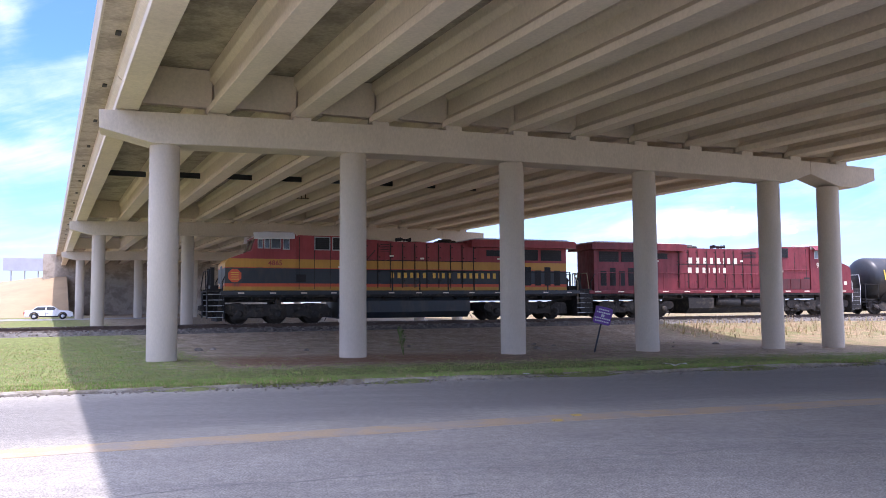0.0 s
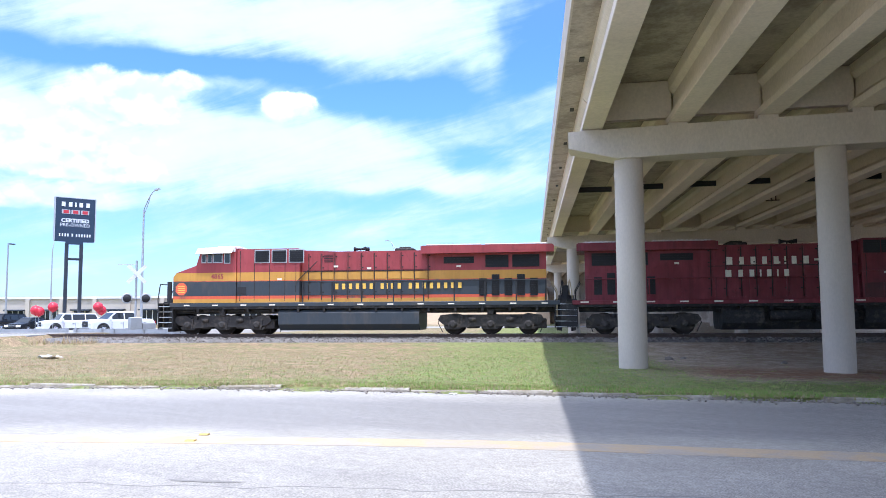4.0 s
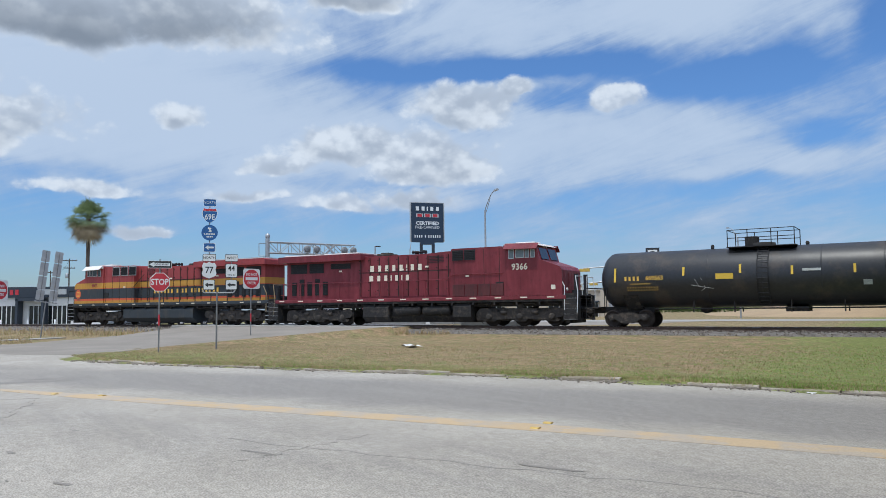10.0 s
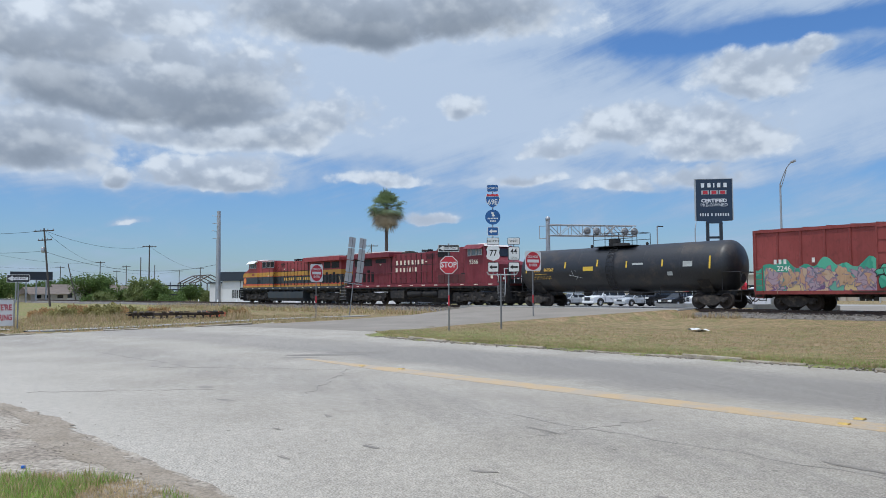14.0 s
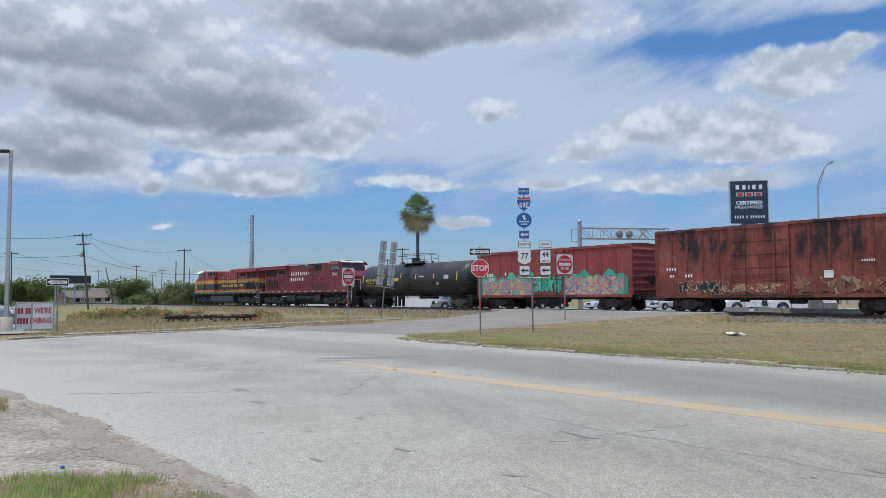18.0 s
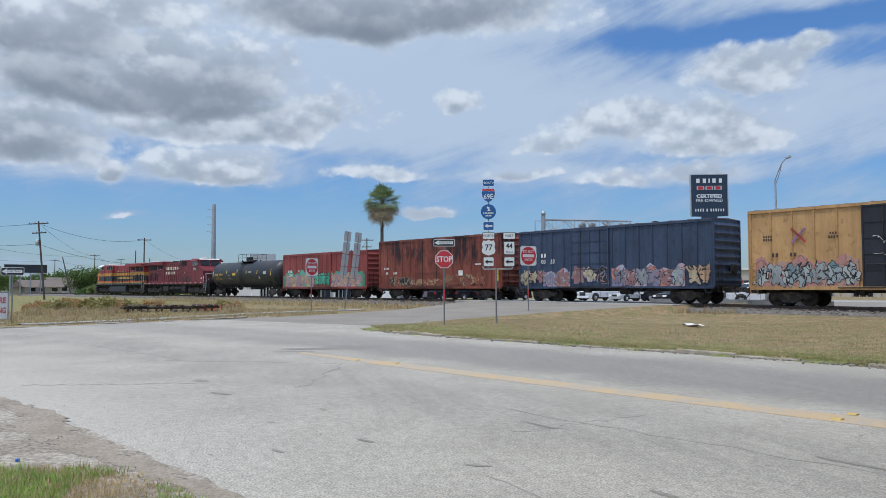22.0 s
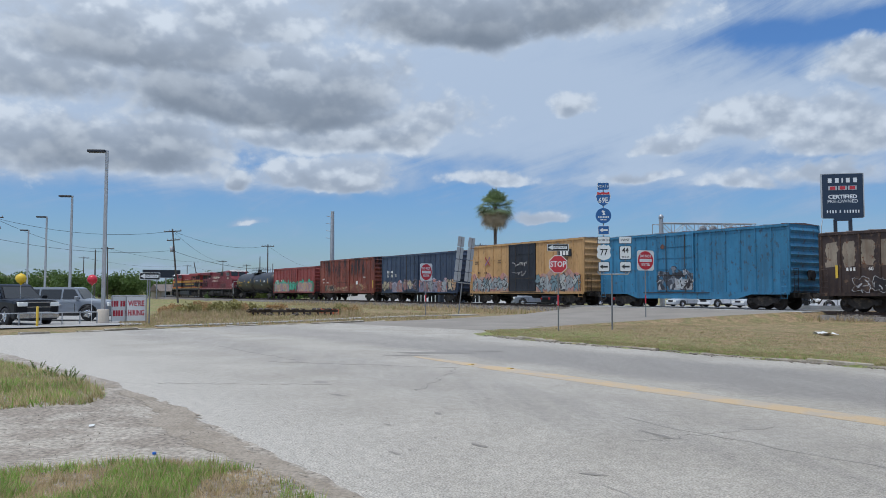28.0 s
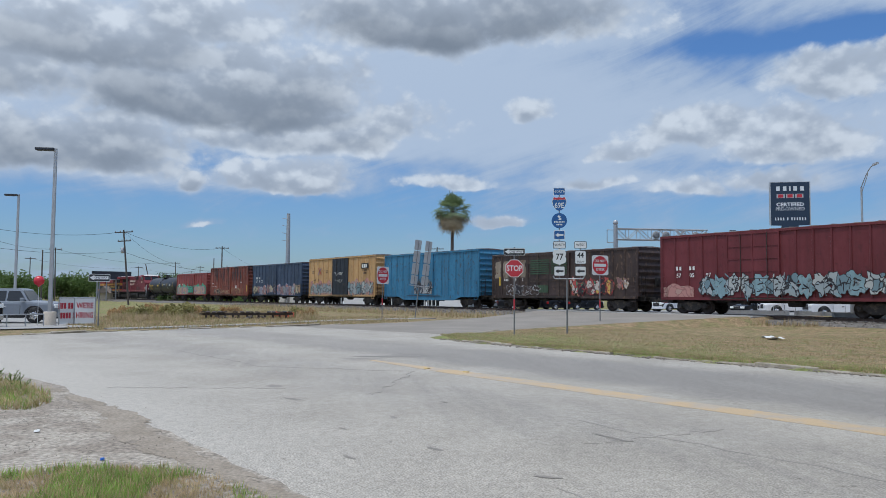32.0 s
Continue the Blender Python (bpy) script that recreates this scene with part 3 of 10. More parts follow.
def build_ground():
    near = lambda a, b, d: list(np.arange(a, b + 0.01, d))
    xs = [-4000, -1500, -700, -400, -260, -200, -165] + near(-140, -62, 3) + near(-60, 40, 1.0) + near(43, 76, 3) + [90, 110, 140, 200, 300, 500, 900, 2000, 4000]
    ys = [-4000, -1500, -700, -300, -150, -90, -70] + near(-60, -22, 3) + near(-20, 48, 1.0) + near(51, 99, 3) + near(102, 200, 4) + [220, 250, 300, 360, 450, 600, 900, 2000, 4000]
    v = [(x, y, ground_z(x, y)) for y in ys for x in xs]
    n = len(xs)
    f = [(j * n + i, j * n + i + 1, (j + 1) * n + i + 1, (j + 1) * n + i) for j in range(len(ys) - 1) for i in range(n - 1)]
    s = Shape()
    s.add(v, f, 0, True)
    solid("ground", s, GROUND, "mown verge of straw-dry and green grass with bare earth below the bridge", "ground", kind="structure")


build_ground()


def flat_poly(poly, z):
    """A flat sheet over an outline, cut into triangles."""
    bm = bmesh.new()
    vs = [bm.verts.new((x, y, z)) for x, y in poly]
    bmesh.ops.triangulate(bm, faces=[bm.faces.new(vs)])
    me = bpy.data.meshes.new("sheet")
    bm.normal_update()
    if sum(f.normal.z for f in bm.faces) < 0:
        bmesh.ops.reverse_faces(bm, faces=bm.faces)
    bm.to_mesh(me)
    bm.free()
    return me


def sheet(name, poly, z, ma, label, category, kind="structure", parent=None):
    me = flat_poly(poly, z)
    me.materials.append(ma)
    ob = new(name, me)
    if parent is not None:
        ob.parent = parent
        return tagged(ob, label)
    return tagged(ob, label, category, kind=kind)


def ribbon(line, width, z, ma_shape=None, taper=1.0):
    s = ma_shape or Shape()
    L = [Vector((p[0], p[1], 0)) for p in line]
    v = []
    for i, p in enumerate(L):
        full, width = width, width * min(1.0, 0.25 + i * taper)
        d = (L[min(i + 1, len(L) - 1)] - L[max(i - 1, 0)]).normalized()
        n = Vector((-d.y, d.x, 0)) * width / 2
        width = full
        v += [(p.x + n.x, p.y + n.y, z), (p.x - n.x, p.y - n.y, z)]
    k = len(v)
    v += [(px, py, -0.004) for px, py, _ in v]
    s.add(v, [(2 * i + 1, 2 * i + 3, 2 * i + 2, 2 * i) for i in range(len(L) - 1)])
    # turned-down edges
    s.add(v, [(2 * i, 2 * i + 2, k + 2 * i + 2, k + 2 * i) for i in range(len(L) - 1)] + [(2 * i + 3, 2 * i + 1, k + 2 * i + 1, k + 2 * i + 3) for i in range(len(L) - 1)])
    return s


def road_material():
    """Pale asphalt: stone speckle, traffic-darkened lanes that follow the centre line, dust towards the gravel."""
    ma = bpy.data.materials.new("worn pale road asphalt")
    ma.use_nodes = True
    nt = ma.node_tree
    p = nt.nodes["Principled BSDF"]
    N, L = lambda k: nt.nodes.new("ShaderNode" + k), nt.links.new
    pos = N("NewGeometry").outputs["Position"]
    sep = N("SeparateXYZ")
    L(pos, sep.inputs[0])
    x, y, _ = sep.outputs

    def m(op, a, b):
        n = N("Math")
        n.operation = op
        for s, v in zip(n.inputs, (a, b)):
            if isinstance(v, (int, float)):
                s.default_value = v
            else:
                L(v, s)
        return n.outputs[0]

    def rng(a, lo, hi, u=0.0, v=1.0):
        n = N("MapRange")
        n.interpolation_type = "SMOOTHSTEP"
        L(a, n.inputs[0])
        for i, q in zip((1, 2, 3, 4), (lo, hi, u, v)):
            n.inputs[i].default_value = q
        return n.outputs[0]

    def noise_of(scale, detail, stretch=None):
        n = N("TexNoise")
        src = pos
        if stretch:
            mp = N("Mapping")
            L(pos, mp.inputs[0])
            mp.inputs["Rotation"].default_value, mp.inputs["Scale"].default_value = (0, 0, -0.4), stretch
            src = mp.outputs[0]
        L(src, n.inputs["Vector"])
        n.inputs["Scale"].default_value, n.inputs["Detail"].default_value, n.inputs["Roughness"].default_value = scale, detail, 0.65
        return n.outputs[0]

    def mix(f, a, b):
        n = N("Mix")
        n.data_type = "RGBA"
        L(f, n.inputs[0])
        for s, v in ((n.inputs[6], a), (n.inputs[7], b)):
            if isinstance(v, tuple):
                s.default_value = (*v, 1)
            else:
                L(v, s)
        return n.outputs[2]

    left = m("MINIMUM", x, 0.0)
    line = m("ADD", m("ADD", m("MULTIPLY", x, 0.272), 10.1), m("SUBTRACT", m("MULTIPLY", left, 0.09), m("MULTIPLY", m("MULTIPLY", left, left), 0.0038)))
    wav = noise_of(0.35, 5)
    d = m("ADD", m("SUBTRACT", y, line), m("MULTIPLY", m("SUBTRACT", wav, 0.5), 2.2))
    drawn = noise_of(1.0, 6, (0.25, 2.4, 1.0))
    far = m("MULTIPLY", m("MULTIPLY", rng(d, 0.5, 2.0), rng(d, 6.6, 4.6)), m("MULTIPLY", rng(x, -30.0, -16.0, 0.5, 1.0), rng(drawn, 0.2, 0.7, 0.7, 1.0)))
    near = m("MULTIPLY", m("MULTIPLY", rng(d, -0.8, -2.0), rng(d, -5.0, -3.2)), rng(drawn, 0.3, 0.7, 0.05, 0.5))
    dust = rng(d, -5.0, -8.5)
    base = mix(rng(noise_of(0.5, 7), 0.3, 0.7), (0.345, 0.318, 0.275), (0.425, 0.395, 0.345))
    base = mix(dust, base, (0.455, 0.425, 0.375))
    base = mix(m("MAXIMUM", far, near), base, (0.255, 0.24, 0.22))
    hv = N("HueSaturation")
    L(base, hv.inputs["Color"])
    grit = m("MULTIPLY", rng(noise_of(48, 3), 0.28, 0.72, 0.62, 1.38), rng(noise_of(9, 4), 0.3, 0.7, 0.88, 1.12))
    L(grit, hv.inputs["Value"])
    pit = rng(noise_of(24, 2), 0.66, 0.70)
    col = mix(m("MULTIPLY", pit, 0.45), hv.outputs[0], (0.16, 0.145, 0.125))
    L(col, p.inputs["Base Color"])
    p.inputs["Roughness"].default_value, p.inputs["Specular IOR Level"].default_value = 0.92, 0.2
    b = N("Bump")
    b.inputs["Strength"].default_value, b.inputs["Distance"].default_value = 0.5, 0.015
    L(noise_of(60, 3), b.inputs["Height"])
    L(b.outputs[0], p.inputs["Normal"])
    return ma


ROAD_ASPHALT = road_material()
# the road: worn pale asphalt, bent round the corner
full_road = [(p.x, p.y) for p in KERB_LINE] + [(200, 5), (60, -12), (0, -14), (-14, -29)] + list(reversed(SIDE_LEFT[:-1])) + list(reversed(FAR_LEFT[1:]))
road = sheet("road", full_road, 0.0, ROAD_ASPHALT, "worn pale grey asphalt road with cracks and oil stains", "road")

YLINE = smooth_line([(-19.6, 1.5), (-16, 3.2), (-11.9, 5.2), (-7.7, 7.25), (-4.4, 8.7), (-1.6, 9.6), (2.1, 10.8), (7.2, 12.1), (25, 16.9), (70, 29), (200, 63)], 6)
part("centre_line", ribbon(YLINE, 0.56, 0.005, taper=0.14), YELLOW_LINE, road, "wide worn yellow centre line")
for i, (x, y) in enumerate([(-8.0, 7.0), (-8.25, 7.45), (1.9, 10.55), (2.25, 11.0), (-17.2, 2.55), (-16.3, 3.25)]):
    part("road_marker", Shape().prism([(-0.06, [(-0.055, 0), (0.055, 0), (0.035, 0.018), (-0.035, 0.018)], 1), (0.06, [(-0.055, 0), (0.055, 0), (0.035, 0.018), (-0.035, 0.018)], 1)]), REFLECTOR, road, "amber reflector", pose(x, y, 0.004, 0, 0, 25))


def jagged(a, b, n, amp, seed):
    rnd = random.Random(seed)
    a, b = Vector(a), Vector(b)
    d = b - a
    nrm = Vector((-d.y, d.x)).normalized()
    return [a + d * i / n + nrm * rnd.uniform(-amp, amp) for i in range(n + 1)]


for i, (a, b, wd) in enumerate([((-9.8, 3.4), (-2.2, 6.9), 0.022), ((-2.2, 6.9), (7.5, 9.6), 0.025), ((-18.5, -2.0), (-16.6, 2.2), 0.02), ((-13.8, -0.4), (-14.3, -3.4), 0.015), ((-16.6, 2.2), (-12.8, 1.0), 0.014), ((-9, 5.0), (-8.2, 3.0), 0.014), ((-6.4, 2.0), (0.5, 4.6), 0.02), ((-24, -4), (-18, -1), 0.02)]):
    part("crack", ribbon(jagged(a, b, 26, 0.09, i), wd, 0.004), TAR, road)


def blot(x, y, rx, ry, rot, seed, n=22):
    rnd = random.Random(seed)
    c, s = math.cos(radians(rot)), math.sin(radians(rot))
    out = []
    for i in range(n):
        a = 2 * math.pi * i / n
        k = rnd.uniform(0.7, 1.15)
        px, py = math.cos(a) * rx * k, math.sin(a) * ry * k
        out.append((x + px * c - py * s, y + px * s + py * c))
    return out


for i, (x, y, rx, ry, rot) in enumerate([(-14.2, -0.6, 0.20, 0.12, 30), (-12.4, -0.25, 0.25, 0.06, 40), (-20.7, 2.2, 1.3, 0.28, 82), (-21.3, 3.3, 0.9, 0.16, 80), (-20.0, 1.3, 0.7, 0.12, 86), (-8.2, 1.3, 0.14, 0.04, 30), (-6.8, 2.1, 0.13, 0.04, 60), (-10.4, 1.1, 0.16, 0.04, 10), (-9.6, 0.4, 0.10, 0.03, 30), (-7.9, 0.4, 0.12, 0.03, 30), (-8.6, 3.4, 0.3, 0.03, 20), (-5.5, 3.2, 0.15, 0.04, 20), (-4.0, 5.3, 0.12, 0.04, 20), (0.4, 6.6, 0.12, 0.03, 20), (-11.8, 2.0, 0.12, 0.03, 20), (-15.2, 0.9, 0.12, 0.03, 20), (-3.0, 4.6, 0.10, 0.04, 25), (-6.0, 5.4, 0.4, 0.05, 20)]):
    s = Shape().add([(px, py, 0.004) for px, py in blot(x, y, rx, ry, rot, i)], [tuple(range(22))])
    part("stain", s, SKID, road)

# small pits, flakes and specks worn into the surface
rnd = random.Random(12)
pits = Shape()
for i in range(300):
    x = rnd.uniform(-19, 6)
    y = rnd.uniform(max(-3.5, 1.6 + 0.42 * x), 9.4 + 0.36 * min(x, 0) + 0.27 * max(x, 0))
    r, c = rnd.uniform(0.010, 0.034), rnd.uniform(0.25, 0.6)
    pits.add([(px, py, 0.0035) for px, py in blot(x, y, r * 1.6, r * c, rnd.uniform(0, 60), i, 7)], [tuple(range(7))])
tagged(part("surface_pits", pits, SKID, road, "small dark pits and flakes"), "small dark pits and flakes", kind="stuff")

# gravel apron in front of the camera and earth shoulder
apron = [(-22.5, -10.5), (-21.7, -9.2), (-19.3, -7.5), (-16.9, -5.9), (-14.6, -4.25), (-13.2, -3.65), (-12.6, -3.3), (-11.9, -2.85), (-11.1, -2.4), (-10.2, -1.95), (-9.4, -1.5), (-8.6, -1.1), (-7.5, -0.55), (-6.2, 0.1), (-4.6, 0.7), (-3.0, 1.3), (0, 2.2), (12, 6.0), (12, -14), (0, -14), (-14, -29)]
edge = [Vector(p) for p in apron]
rnd = random.Random(2)
apron = []
for p in smooth_line(edge[:18], 9):
    k = 0.045 if p.x < 1 else 0.0
    apron.append((p.x, p.y + k * (0.5 * math.sin(p.x * 5.1) + 0.35 * math.sin(p.x * 11.7 + 1))))
apron += [tuple(p) for p in edge[18:]]
sheet("gravel_apron", apron, 0.004, GRAVEL, "packed grey gravel and dirt of a driveway mouth", "gravel")


# brown dirt drifted along the gravel's edge
DIRT = mat("brown drifted dirt", (0.335, 0.29, 0.235), 0.95, 0, 0.3, 1.4, 26, 0.8, (0.285, 0.245, 0.195), 0.5, world=True, spec=0.2)
dirt = thing("dirt_drift", pose(0, 0, 0), "brown dirt drifted over the edge between gravel and asphalt", "dirt", kind="structure")
for i, (x, y, rx, ry, rot) in enumerate([(-12.6, -3.35, 0.9, 0.16, 32), (-11.1, -2.5, 1.0, 0.22, 32), (-9.9, -2.15, 1.0, 0.30, 24), (-8.6, -1.45, 0.9, 0.26, 28), (-7.6, -0.85, 0.8, 0.18, 30), (-6.3, -0.1, 0.9, 0.12, 30), (-14.4, -4.5, 1.0, 0.16, 34), (-11.6, -2.75, 0.35, 0.14, 10)]):
    part("dirt_patch", Shape().add([(x, y, 0.010)] + [(px, py, 0.0075) for px, py in blot(x, y, rx, ry, rot, 60 + i, 48)], [(0, 1 + k, 1 + (k + 1) % 48) for k in range(48)]), DIRT, dirt, "thin brown dirt")


def kerb_object(line, name, label):
    """Kerb stones along a line, each a piece of its own, worn and partly buried."""
    base = thing(name, pose(0, 0, 0), label, "kerb", kind="structure")
    L = [Vector((p[0], p[1], 0)) for p in line]
    acc, i = 0.0, 0
    pts = [L[0]]
    for a, b in zip(L, L[1:]):
        d = (b - a).length
        n = max(1, round(d / 1.5))
        if b.x > 60:
            n = max(1, round(d / 8))
        pts += [a + (b - a) * (k + 1) / n for k in range(n)]
    meshes = {}
    rnd = random.Random(5)
    for a, b in zip(pts, pts[1:]):
        ln = (b - a).length
        key = round(ln, 1)
        if key not in meshes:
            h = ln / 2 + 0.01
            prof = [(-0.09, -0.1), (0.10, -0.1), (0.10, 0.10), (0.05, 0.125), (-0.05, 0.125), (-0.075, 0.10)]
            meshes[key] = Shape().prism([(-h, prof, 1), (h, prof, 1)]).mesh("kerb_stone", KERB)
        mid = (a + b) / 2
        if rnd.random() < 0.14:
            continue
        ang = math.degrees(math.atan2(b.y - a.y, b.x - a.x))
        part("kerb_stone", meshes[key], KERB, base, "", pose(mid.x, mid.y, rnd.uniform(-0.10, -0.025), rnd.uniform(-7, 7), rnd.uniform(-1.4, 1.4), ang + rnd.uniform(-2, 2)))
    return base


kerb_object([(p.x, p.y + 0.1) for p in KERB_LINE[::2]], "kerb", "low worn concrete kerb, dirty and overgrown with grass")
kerb_object(smooth_line(FAR_LEFT, 2), "side_road_kerb", "low worn concrete kerb round the side road's corner")
kerb_object(smooth_line(SIDE_LEFT[1:], 2), "outer_kerb", "pale concrete kerb on the outer side of the bend")

# side road that climbs to the level crossing and goes on behind it
s = Shape()
left, right = [], []
pc, _ = track(45)
pr, _ = track(26)
Lp = [(-41.2, -1.0, 0.004), (-46.0, 5.0, 0.02), (-50.5, 11.0, 0.20), (-56.4, 16.6, 0.56), (pc.x, pc.y, 0.60), (-60.5, 23.5, 0.56), (-64, 32, 0.2), (-68, 48, 0.03), (-72, 70, 0.02)]
Rp = [(-32.0, 5.9, 0.004), (-37.3, 10.2, 0.02), (-39.5, 15.5, 0.20), (-40.6, 23.6, 0.56), (pr.x, pr.y, 0.60), (-43.4, 31.0, 0.56), (-46, 38, 0.2), (-50, 54, 0.03), (-54, 76, 0.02)]
n = 7
v = []
for a, b in zip(Lp, Rp):
    for i in range(n):
        v.append(Vector(a).lerp(Vector(b), i / (n - 1)))
s.add(v, [(j * n + i, j * n + i + 1, (j + 1) * n + i + 1, (j + 1) * n + i) for j in range(len(Lp) - 1) for i in range(n - 1)])
solid("side_road", s, ASPHALT, "worn pale asphalt side road climbing to a level crossing", "road", kind="structure")
# earth fill below it
s = Shape()
for line in (Lp, Rp):
    v, sgn = [], (-1 if line is Lp else 1)
    for x, y, z in line:
        v += [(x, y, z - 0.003), (x + sgn * 1.6, y, -0.12)]
    s.add(v, [(2 * i, 2 * i + 1, 2 * i + 3, 2 * i + 2) for i in range(len(line) - 1)])
solid("road_bank", s, GROUND, "grass-grown earth bank of the side road", "bank", kind="structure")

# far road beyond the track, and the car park
far_road = [at_az(a, r).xy for a, r in ((16, 92), (26, 88), (34, 88), (44, 90), (52, 93), (60, 100), (60, 112), (52, 104), (44, 101), (34, 98.5), (26, 98), (16, 102))]
sheet("far_road", [tuple(p) for p in far_road], 0.03, PANEL, "pale concrete frontage road beyond the track", "road")
lot = [at_az(a, r).xy for a, r in ((52, 62), (58, 66), (60.5, 72), (60, 98), (54, 100), (47, 88), (47, 70))]
sheet("car_park", [tuple(p) for p in lot], 0.02, PANEL, "pale concrete forecourt of a car dealer", "car park")
lot2 = [(-41.5, -12.2), (-39.5, -15), (-36.5, -20), (-50, -60), (-120, -80), (-120, -46), (-60, -18.5), (-47, -12.5)]
sheet("dealer_yard", lot2, 0.012, PANEL, "pale concrete yard with parked vehicles", "car park")
lot3 = [at_az(a, r).xy for a, r in ((78, 96), (90, 104), (96, 108), (96, 140), (84, 150), (76, 140))]
sheet("shop_yard", [tuple(p) for p in lot3], 0.02, PANEL, "pale concrete yard round a white shop", "car park")


# ---- track ----
def build_track():
    base = thing("railway_track", pose(0, 0, 0), "single railway track of rusty rails on timber ties and grey ballast", "railway track", kind="structure")
    # ballast bed
    S = [-130 + 5 * i for i in range(67)]
    prof = [(-3.4, -0.72), (-2.6, -0.50), (-1.75, -0.235), (-1.2, -0.20), (1.2, -0.20), (1.75, -0.235), (2.6, -0.50), (3.4, -0.72)]
    v = []
    for st in S:
        m = track_frame(st)
        v += [m @ Vector((0, y, z)) for y, z in prof]
    k = len(prof)
    s = Shape().add(v, [(i * k + j, (i + 1) * k + j, (i + 1) * k + j + 1, i * k + j + 1) for i in range(len(S) - 1) for j in range(k - 1)])
    part("ballast_bed", s, BALLAST, base, "grey crushed-stone ballast")
    # rails
    rp = [(-0.07, -0.17), (0.07, -0.17), (0.07, -0.155), (0.012, -0.135), (0.012, -0.045), (0.037, -0.035), (0.037, 0.0), (-0.037, 0.0), (-0.037, -0.035), (-0.012, -0.045), (-0.012, -0.135), (-0.07, -0.155)]
    for side in (-1, 1):
        v = []
        for st in S:
            m = track_frame(st)
            v += [m @ Vector((0, side * 0.755 + y, z)) for y, z in rp]
        k = len(rp)
        s = Shape()
        for j in range(k):
            s.add([], [])
        f = [(i * k + j, (i + 1) * k + j, (i + 1) * k + (j + 1) % k, i * k + (j + 1) % k) for i in range(len(S) - 1) for j in range(k)]
        s.add(v, f)
        s.mi = [1 if idx % k == 6 else 0 for idx in range(len(f))]
        part("rail", s, [RAIL, RAIL_TOP], base, "rusty steel rail")
    tie = Shape().box(-0.115, 0.115, -1.3, 1.3, -0.36, -0.172, 0, 0.015).mesh("tie", TIE)
    rnd = random.Random(3)
    st = -30.0
    while st < 125:
        if not 25 < st < 45:
            m = track_frame(st) @ pose(0, rnd.uniform(-0.04, 0.04), 0, 0, 0, rnd.uniform(-1.5, 1.5))
            if -22 < st < 125:
                part("tie", tie, TIE, base, "", m)
        st += 0.54
    # loose stones on the shoulder nearest the road
    st = Shape()
    cube = [(-1, -1, -1), (1, -1, -0.8), (0.9, 1, -1), (-1, 0.8, -1), (-0.8, -0.7, 0.9), (0.7, -0.9, 1), (1, 0.8, 0.7), (-0.7, 1, 0.8)]
    faces = [(0, 3, 2, 1), (4, 5, 6, 7), (0, 1, 5, 4), (1, 2, 6, 5), (2, 3, 7, 6), (3, 0, 4, 7)]
    for i in range(9000):
        sp = rnd.uniform(-75, 110)
        if 24.5 < sp < 45.5:
            continue
        y = rnd.uniform(0.4, 3.7)
        zz = np.interp(y, [0, 1.2, 1.75, 2.6, 3.4, 3.8], [-0.2, -0.2, -0.235, -0.5, -0.70, -0.72])
        if abs(y - 0.755) < 0.1:
            continue
        r = rnd.uniform(0.025, 0.055)
        m = track_frame(sp) @ pose(0, y, zz + r * 0.4, rnd.uniform(0, 360), rnd.uniform(0, 360), 0)
        st.add([m @ Vector([c * r for c in p]) for p in cube], faces)
    ob = part("ballast_stones", st, STONE, base, "loose grey ballast stones")
    tagged(ob, kind="stuff")
    # crossing panels
    for a in range(8):
        s0 = 26 + a * 2.4
        m = track_frame(s0 + 1.2)
        for y0, y1 in ((-2.6, -0.87), (-0.64, 0.64), (0.87, 2.6)):
            part("crossing_panel", Shape().box(-1.19, 1.19, y0, y1, -0.2, -0.008, 0, 0.02), PANEL, base, "concrete crossing panel", m)


build_track()


# ---- the road bridge ----
def bent_place(i):
    """Foot of bent i: -1 behind the camera's line, 0 the nearest, then away."""
    return BENT_FOOT + ALONG_BEAM * (35.5 * i)


def crown(u):
    """Height of the cap's top along the bent, highest in the middle."""
    return 7.62 + 0.20 * (1 - ((u - 15.0) / 15.0) ** 2) if -2 < u < 32 else 7.62


def seat(u):
    """Height of the beams' undersides along the bent."""
    return crown(u) + 0.06 - 0.13 * max(0.0, 1 - max(u, 0) / 10)


U0, U1 = -1.05, 31.0
COLS = [0.85, 6.95, 13.0, 18.9, 25.3, 28.7]
BEAMS = [-0.1 + 2.66 * i - 0.22 * max(0.0, 1 - i / 4) for i in range(12)]


